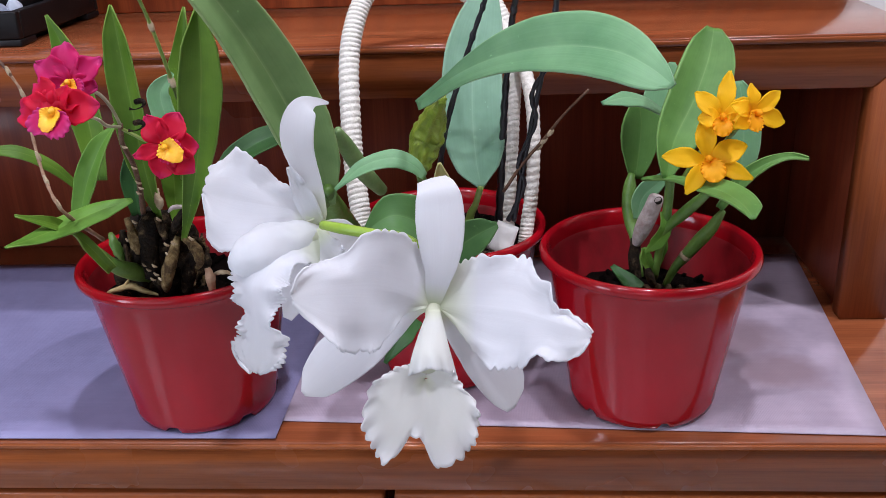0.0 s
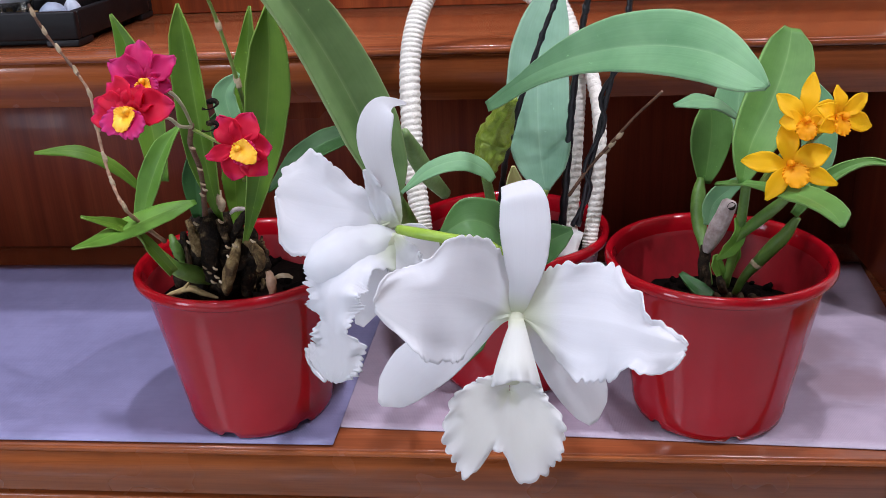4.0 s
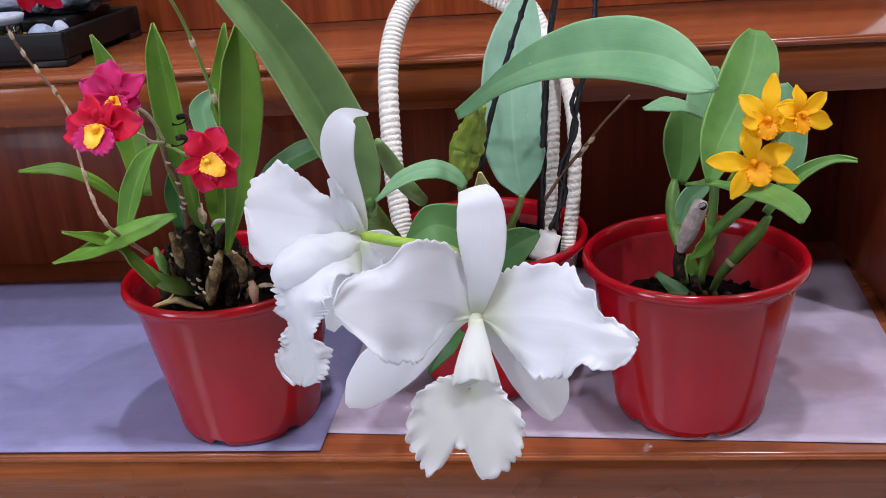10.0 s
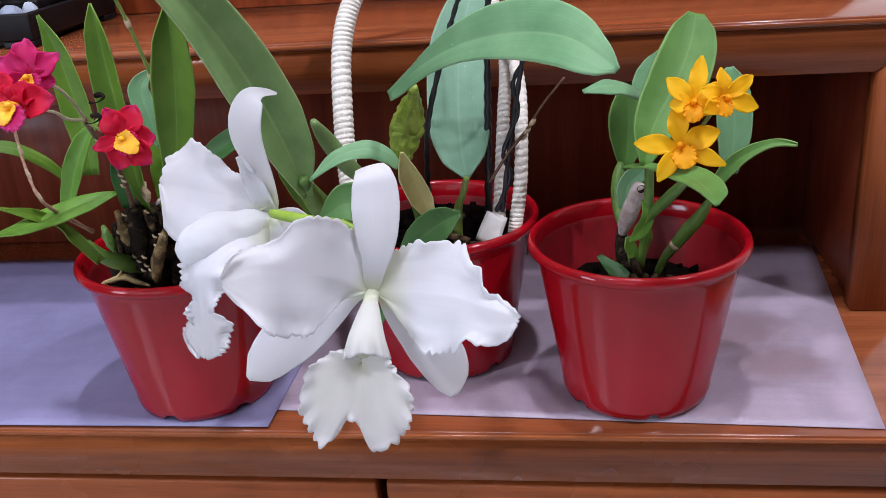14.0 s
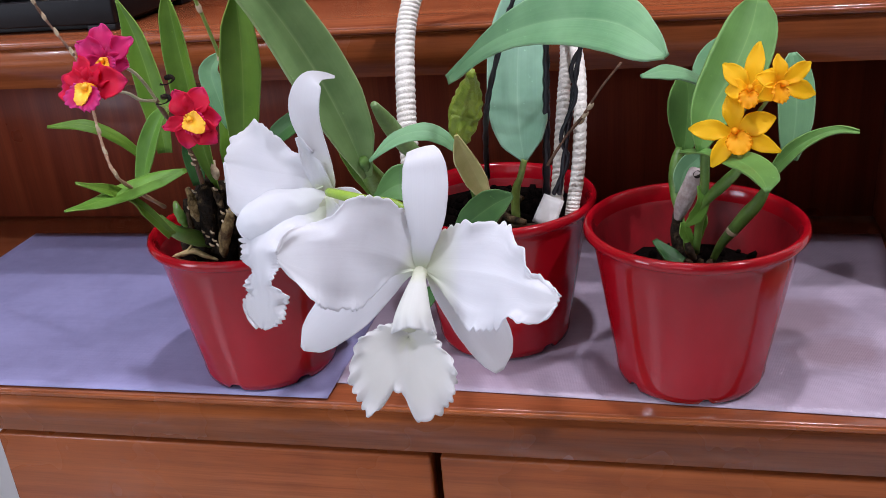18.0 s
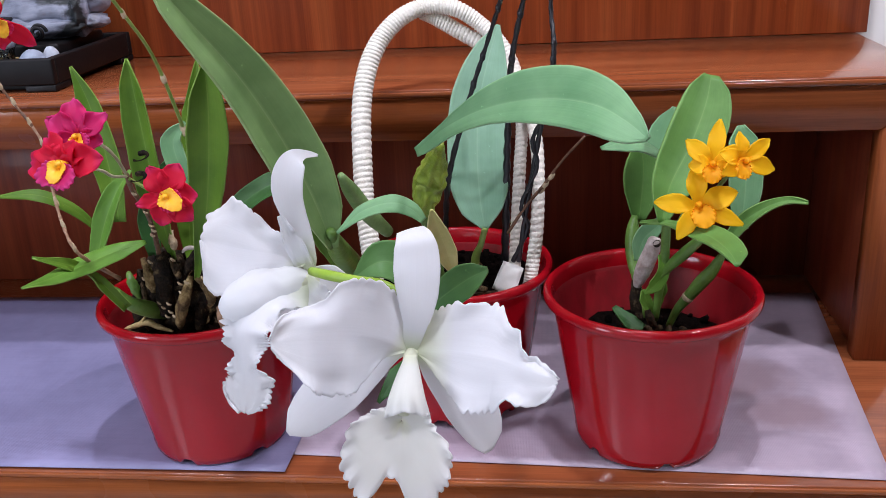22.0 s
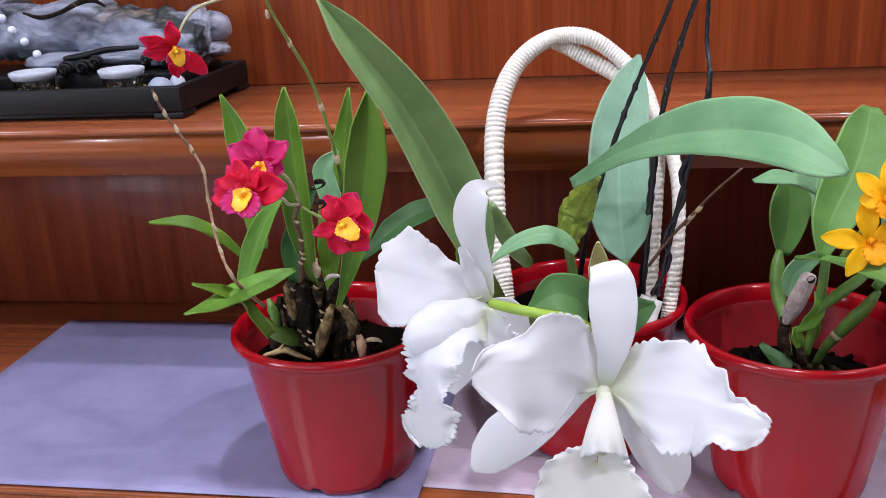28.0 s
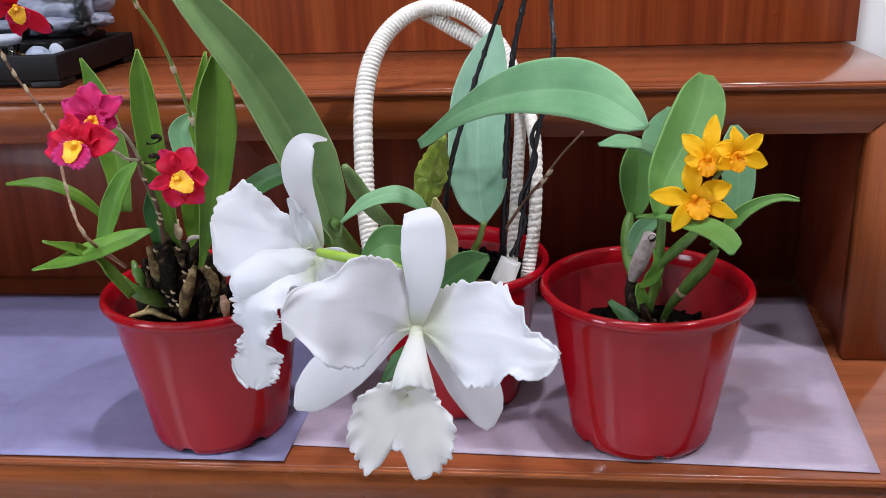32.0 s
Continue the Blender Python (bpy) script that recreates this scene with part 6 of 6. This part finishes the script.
leaf(yellow_orchid, leaf_grey, [(0.1272, 0.055, 0.153), (0.1312, 0.055, 0.1694), (0.1458, 0.05, 0.1862)], [0.0024, 0.0064, 0.0079, 0.0039], [0.0024, 0.0056, 0.0064, 0.0031], (0.05, -0.88, 0.46), thick=0.0016)
stalk(yellow_orchid, stub_grey, [(0.138, 0.038, 0.1769, 0.0037), (0.1372, 0.038, 0.1743, 0.0052), (0.1347, 0.04, 0.1647, 0.0058), (0.1309, 0.042, 0.1533, 0.0061), (0.128, 0.045, 0.143, 0.0047), (0.1268, 0.047, 0.1367, 0.003)], name="cut_stub", label="cut grey weathered stub", n=20, seg=18)
stalk(yellow_orchid, bulb_dark, [(0.1379, 0.0345, 0.1742, 0.0029), (0.1381, 0.0335, 0.1741, 0.0027), (0.1381, 0.0333, 0.1742, 0.0012)], name="cut_face", label="dark ring of the cut end", n=6, seg=16)
stalk(yellow_orchid, stem_green, [(0.166, -0.022, 0.2457, 0.0013), (0.1623, -0.005, 0.23, 0.0014), (0.1555, 0, 0.2174, 0.0014), (0.1487, 0.005, 0.2013, 0.0018)], name="flower_stalk", n=10, seg=6)
stalk(yellow_orchid, stem_green, [(0.1540, -0.0250, 0.2235, 0.0014), (0.1526, -0.008, 0.2145, 0.0014), (0.1488, 0.005, 0.2006, 0.0015)], name="flower_stalk", n=10, seg=6)
stalk(yellow_orchid, stem_green, [(0.1769, -0.032, 0.2525, 0.0013), (0.173, -0.015, 0.2365, 0.0014), (0.1641, 0, 0.2173, 0.0014), (0.1495, 0.005, 0.2006, 0.0015)], name="flower_stalk", n=10, seg=6)
stalk(yellow_orchid, bulb_brown, [(0.1258, 0.0452, 0.1003, 0.002), (0.1248, 0.0413, 0.1003, 0.0025), (0.1239, 0.0373, 0.0943, 0.0012)], "old_root", "", 6, 6)
stalk(yellow_orchid, bulb_brown, [(0.1323, 0.0469, 0.1034, 0.002), (0.1355, 0.0429, 0.1034, 0.0025), (0.1386, 0.039, 0.0974, 0.0012)], "old_root", "", 6, 6)
stalk(yellow_orchid, bulb_brown, [(0.1391, 0.049, 0.0979, 0.0021), (0.1338, 0.0437, 0.0979, 0.0025), (0.1285, 0.0384, 0.0919, 0.0012)], "old_root", "", 6, 6)
stalk(yellow_orchid, bulb_brown, [(0.1439, 0.0409, 0.1059, 0.002), (0.1423, 0.0397, 0.1059, 0.0024), (0.1408, 0.0386, 0.0999, 0.0012)], "old_root", "", 6, 6)
stalk(yellow_orchid, bulb_brown, [(0.1486, 0.0321, 0.1103, 0.002), (0.1474, 0.0273, 0.1103, 0.0024), (0.1461, 0.0226, 0.1043, 0.0012)], "old_root", "", 6, 6)
stalk(yellow_orchid, bulb_brown, [(0.1573, 0.0448, 0.102, 0.002), (0.1608, 0.0463, 0.102, 0.0024), (0.1644, 0.0479, 0.096, 0.0012)], "old_root", "", 6, 6)
stalk(yellow_orchid, bulb_brown, [(0.164, 0.0464, 0.1003, 0.002), (0.1638, 0.0425, 0.1003, 0.0024), (0.1636, 0.0386, 0.0943, 0.0012)], "old_root", "", 6, 6)
small_bloom(yellow_orchid, (0.1626, -0.0230, 0.2470), (-0.05, -0.85, 0.45), YELLOW, [(80, 1.43, 0.26, 0.1), (133, 1.08, 0.29, 0.1), (22, 1.2, 0.35, 0.1), (178, 0.66, 0.3, 0.2), (-20, 0.6, 0.26, 0.2)], "orange-yellow star-shaped bloom", (-95, 0.85), 0.0205)
small_bloom(yellow_orchid, (0.1550, -0.0290, 0.2230), (-0.12, -0.85, 0.45), YELLOW, [(98, 1.2, 0.29, 0.1), (176, 1.26, 0.29, 0.1), (240, 1.13, 0.26, 0.1), (-22, 1.32, 0.24, 0.1), (24, 1.13, 0.34, 0.1)], "orange-yellow star-shaped bloom", (-68, 1.0), 0.0215)
small_bloom(yellow_orchid, (0.1779, -0.0340, 0.2523), (0.45, -0.8, 0.3), YELLOW, [(22, 1.32, 0.26, 0.1), (-20, 1.32, 0.29, 0.1), (82, 0.9, 0.26, 0.1), (150, 0.72, 0.26, 0.2), (205, 0.72, 0.26, 0.2)], "orange-yellow star-shaped bloom", (-130, 0.9), 0.0195)

# ---- the tray with the ornament on the shelf ----
black_lacquer = plain("black_lacquer", (0.003, 0.003, 0.0035), (0.006, 0.006, 0.007), 40, 0.5, 0.1, Specular_IOR_Level=0.3)


def stone_nodes(nt, bsdf):
    """Blue-grey weathered stone, streaked along its length, with black hollows and tan patches."""
    streak = noise_tex(nt, coords(nt, (9, 30, 38)), 1.0, 7, 0.62, 0.8)
    col = ramp(nt, streak, [(0.32, (0.06, 0.066, 0.09)), (0.5, (0.19, 0.21, 0.275)), (0.7, (0.4, 0.43, 0.52))])
    blotch = noise_tex(nt, coords(nt, (11, 11, 24)), 1.0, 5, 0.6, 0.5)
    col = mix(nt, ramp(nt, blotch, [(0.54, (0,) * 3), (0.62, (1,) * 3)]), col, (0.012, 0.017, 0.02))
    tan = noise_tex(nt, coords(nt, (14, 14, 30), turn=(0.4, 0.3, 0.9)), 1.0, 4, 0.6)
    col = mix(nt, ramp(nt, tan, [(0.6, (0,) * 3), (0.7, (0.7,) * 3)]), col, (0.32, 0.24, 0.17))
    nt.links.new(col, bsdf.inputs["Base Color"])
    bump(nt, bsdf, streak, 0.6, 0.004)


grey_stone = material("grey_weathered_stone", stone_nodes, Roughness=0.6)
pearl = material("pearl", None, Base_Color=(0.7, 0.75, 0.86, 1), Roughness=0.2)
wax = plain("frosted_glass", (0.42, 0.47, 0.55), (0.55, 0.6, 0.68), 60, 0.4)
clear_glass = material("clear_glass", None, Base_Color=(0.9, 0.88, 0.82, 1), Roughness=0.05, Transmission_Weight=1.0, IOR=1.45)
brass = material("aged_brass", None, Base_Color=(0.5, 0.36, 0.16, 1), Metallic=1.0, Roughness=0.35)
tray = thing("tray", (-0.56, 0.31, SZ), "low black lacquered tray standing on the shelf", "tray")
TX0, TX1, TY0, TY1, TZ = -0.78, -0.387, 0.226, 0.398, SZ + 0.0006
part("base", box((TX0 + 0.012, TY0 + 0.012, TZ + 0.0004), (TX1 - 0.012, TY1 - 0.012, TZ + 0.0057), 0.0008), black_lacquer, tray)
part("bottom", box((TX0 + 0.0083, TY0 + 0.0083, TZ + 0.006), (TX1 - 0.0083, TY1 - 0.0083, TZ + 0.012), 0.0005), black_lacquer, tray)
for lo, hi in (((TX0, TY0, TZ + 0.006), (TX1, TY0 + 0.008, TZ + 0.03)), ((TX0, TY1 - 0.008, TZ + 0.006), (TX1, TY1, TZ + 0.03)), ((TX0, TY0 + 0.0082, TZ + 0.006), (TX0 + 0.008, TY1 - 0.0082, TZ + 0.03)), ((TX1 - 0.008, TY0 + 0.0082, TZ + 0.006), (TX1, TY1 - 0.0082, TZ + 0.03))):
    part("rim", box(lo, hi, 0.0015), black_lacquer, tray)
for x in (TX0, TX1 - 0.03):
    for y in (TY0, TY1 - 0.03):
        part("foot", box((x, y, TZ), (x + 0.03, y + 0.03, TZ + 0.0058), 0.001), black_lacquer, tray)
pebble_blue = plain("blue_grey_pebble", (0.2, 0.24, 0.32), (0.34, 0.4, 0.5), 50, 0.4)


ornament = thing("stone_ornament", (-0.52, 0.33, SZ + 0.0128), "grey weathered driftwood-like stone ornament with pearls and dark scrolls", "ornament")


def weathered(k, a):
    return 1 + 0.3 * noise.fractal((k * 0.09, math.cos(a) * 0.9, math.sin(a) * 0.9), 1.0, 2.0, 4) + 0.05 * math.cos(5 * a + k * 0.12)


part("rock", tube(bmesh.new(), [(-0.7546, 0.335, 0.328, 0.0249), (-0.6989, 0.335, 0.3291, 0.0308), (-0.6517, 0.335, 0.3274, 0.0281), (-0.6163, 0.335, 0.3356, 0.0315), (-0.5781, 0.335, 0.3283, 0.026), (-0.5311, 0.335, 0.3348, 0.0299), (-0.4942, 0.335, 0.3252, 0.0274), (-0.4503, 0.335, 0.3213, 0.0284), (-0.413, 0.335, 0.3187, 0.0277), (-0.3959, 0.335, 0.317, 0.0247)], 140, 72, weathered), grey_stone, ornament)
bm = bmesh.new()
lump(bm, (-0.485, 0.31, 0.306), (0.0467, 0.018, 0.0093), 0.14, 5.5)
part("rock", bm, grey_stone, ornament)
bm = bmesh.new()
lump(bm, (-0.5493, 0.31, 0.3022), (0.0414, 0.018, 0.0095), 0.14, 6.1)
part("rock", bm, grey_stone, ornament)
bm = bmesh.new()
lump(bm, (-0.4316, 0.315, 0.3035), (0.0349, 0.016, 0.0093), 0.14, 3.3)
part("rock", bm, grey_stone, ornament)
bm = bmesh.new()
lump(bm, (-0.3961, 0.35, 0.3268), (0.0143, 0.018, 0.0154), 0.1, 8.8)
part("rock", bm, grey_stone, ornament, "rounded grey end of the ornament")
bm = bmesh.new()
lump(bm, (-0.4002, 0.345, 0.3054), (0.0155, 0.018, 0.0083), 0.15, 9.3)
part("rock", bm, grey_stone, ornament)
bm = bmesh.new()
bmesh.ops.create_uvsphere(bm, u_segments=20, v_segments=12, radius=0.0044, matrix=Matrix.Translation((-0.6156, 0.302, 0.3599)))
part("pearl", bm, pearl, ornament, "round white pearl")
bm = bmesh.new()
bmesh.ops.create_uvsphere(bm, u_segments=20, v_segments=12, radius=0.0044, matrix=Matrix.Translation((-0.6053, 0.302, 0.3486)))
part("pearl", bm, pearl, ornament, "round white pearl")
bm = bmesh.new()
bmesh.ops.create_uvsphere(bm, u_segments=20, v_segments=12, radius=0.0044, matrix=Matrix.Translation((-0.5965, 0.302, 0.3363)))
part("pearl", bm, pearl, ornament, "round white pearl")
bm = bmesh.new()
bmesh.ops.create_uvsphere(bm, u_segments=20, v_segments=12, radius=0.0044, matrix=Matrix.Translation((-0.5849, 0.302, 0.3243)))
part("pearl", bm, pearl, ornament, "round white pearl")
bm = bmesh.new()
bmesh.ops.create_uvsphere(bm, u_segments=20, v_segments=12, radius=0.0044, matrix=Matrix.Translation((-0.5736, 0.302, 0.3112)))
part("pearl", bm, pearl, ornament, "round white pearl")
part("branch", tube(bmesh.new(), [(-0.582, 0.305, 0.3525, 0.0012), (-0.5603, 0.301, 0.3475, 0.0023), (-0.5373, 0.301, 0.3523, 0.0023), (-0.5181, 0.303, 0.3602, 0.0029), (-0.5034, 0.305, 0.3617, 0.0023), (-0.4936, 0.31, 0.3553, 0.0012)], 30, 8), bulb_dark, ornament, "dark twisted ridge")
part("branch", tube(bmesh.new(), [(-0.5398, 0.295, 0.3064, 0.0029), (-0.5156, 0.292, 0.3095, 0.0035), (-0.4914, 0.295, 0.314, 0.0029), (-0.4599, 0.3, 0.3145, 0.0023)], 30, 8), black_lacquer, ornament, "")
bm = bmesh.new()
tube(bm, [(-0.5328 + 0.0075 * (1 - 0.022 * k) * math.cos(k * 0.45), 0.2850 - 0.0003 * k, 0.2973 + 0.0075 * (1 - 0.022 * k) * math.sin(k * 0.45), 0.0018) for k in range(30)], 90, 8)
part("scroll", bm, black_lacquer, ornament, "dark curled iron scroll")
bm = bmesh.new()
tube(bm, [(-0.5138 + 0.0075 * (1 - 0.022 * k) * math.cos(k * 0.45), 0.2850 - 0.0003 * k, 0.2985 + 0.0075 * (1 - 0.022 * k) * math.sin(k * 0.45), 0.0018) for k in range(30)], 90, 8)
part("scroll", bm, black_lacquer, ornament, "dark curled iron scroll")
bm = bmesh.new()
tube(bm, [(-0.4993 + 0.0063 * (1 - 0.022 * k) * math.cos(k * 0.45), 0.2850 - 0.0003 * k, 0.3031 + 0.0063 * (1 - 0.022 * k) * math.sin(k * 0.45), 0.0018) for k in range(30)], 90, 8)
part("scroll", bm, black_lacquer, ornament, "dark curled iron scroll")
bm = bmesh.new()
tube(bm, [(-0.4447 + 0.0057 * (1 - 0.022 * k) * math.cos(k * 0.45), 0.2850 - 0.0003 * k, 0.3036 + 0.0057 * (1 - 0.022 * k) * math.sin(k * 0.45), 0.0018) for k in range(30)], 90, 8)
part("scroll", bm, black_lacquer, ornament, "dark curled iron scroll")
bm = bmesh.new()
tube(bm, [(-0.4255 + 0.0073 * (1 - 0.022 * k) * math.cos(k * 0.45), 0.2850 - 0.0003 * k, 0.3030 + 0.0073 * (1 - 0.022 * k) * math.sin(k * 0.45), 0.0018) for k in range(30)], 90, 8)
part("scroll", bm, black_lacquer, ornament, "dark curled iron scroll")
part("base", box((-0.75, 0.285, SZ + 0.013), (-0.41, 0.385, SZ + 0.036), 0.003), black_lacquer, ornament)


def votive(cx, cy, r):
    v = thing("tealight_holder", (cx, cy, SZ + 0.0128), "small faceted glass tealight holder with a frosted white top", "candle holder", "tealights on the tray")
    z = SZ + 0.013
    bm = bmesh.new()
    rings = lathe(bm, [(r * 0.6, z), (r * 0.85, z + 0.0015), (r * 0.95, z + 0.009), (r * 0.86, z + 0.018), (r * 0.92, z + 0.025), (r * 0.86, z + 0.025), (r * 0.74, z + 0.016), (r * 0.6, z + 0.004)], 20, (cx, cy))
    bm.faces.new(rings[0][::-1])
    bm.faces.new(rings[-1])
    part("glass", bm, clear_glass, v, "", False)
    bm = bmesh.new()
    rings = lathe(bm, [(r * 0.6, z + 0.0252), (r * 0.94, z + 0.0254), (r * 1.03, z + 0.0295), (r * 1.05, z + 0.0322), (r * 0.97, z + 0.0328), (r * 0.8, z + 0.0292)], 32, (cx, cy))
    bm.faces.new(rings[0][::-1])
    bm.faces.new(rings[-1])
    part("frosted_top", bm, wax, v, "frosted white rim")
    for k in range(14):
        a = k * 0.45
        bm = box((-0.003, -0.002, -0.003), (0.003, 0.002, 0.003), 0.0008)
        bmesh.ops.transform(bm, matrix=Matrix.Translation((cx + r * 0.85 * math.cos(a), cy + r * 0.85 * math.sin(a), z + 0.0045 + 0.0075 * (k % 2))) @ Matrix.Rotation(a + 0.4, 4, "Z"), verts=bm.verts)
        part("stud", bm, brass, v, "gold-coloured stud")


votive(-0.5497, 0.252, 0.0213)
votive(-0.4563, 0.252, 0.0209)
votive(-0.6347, 0.252, 0.0216)

for at, size, mat, lab in (((-0.4189, 0.252, SZ + 0.0245), (0.0125, 0.0105, 0.0108), "blue_pebble", "smooth blue-grey pebble in the tray"), ((-0.4075, 0.266, SZ + 0.0245), (0.008, 0.006, 0.0112), "shell", "small white seashell in the tray")):
    th = thing("pebble" if mat == "blue_pebble" else "seashell", (at[0], at[1], SZ + 0.0128), lab, "pebble" if mat == "blue_pebble" else "shell")
    part("stone" if mat == "blue_pebble" else "shell", lump(bmesh.new(), at, size, 0.08, at[0] * 30), pebble_blue if mat == "blue_pebble" else wax, th)
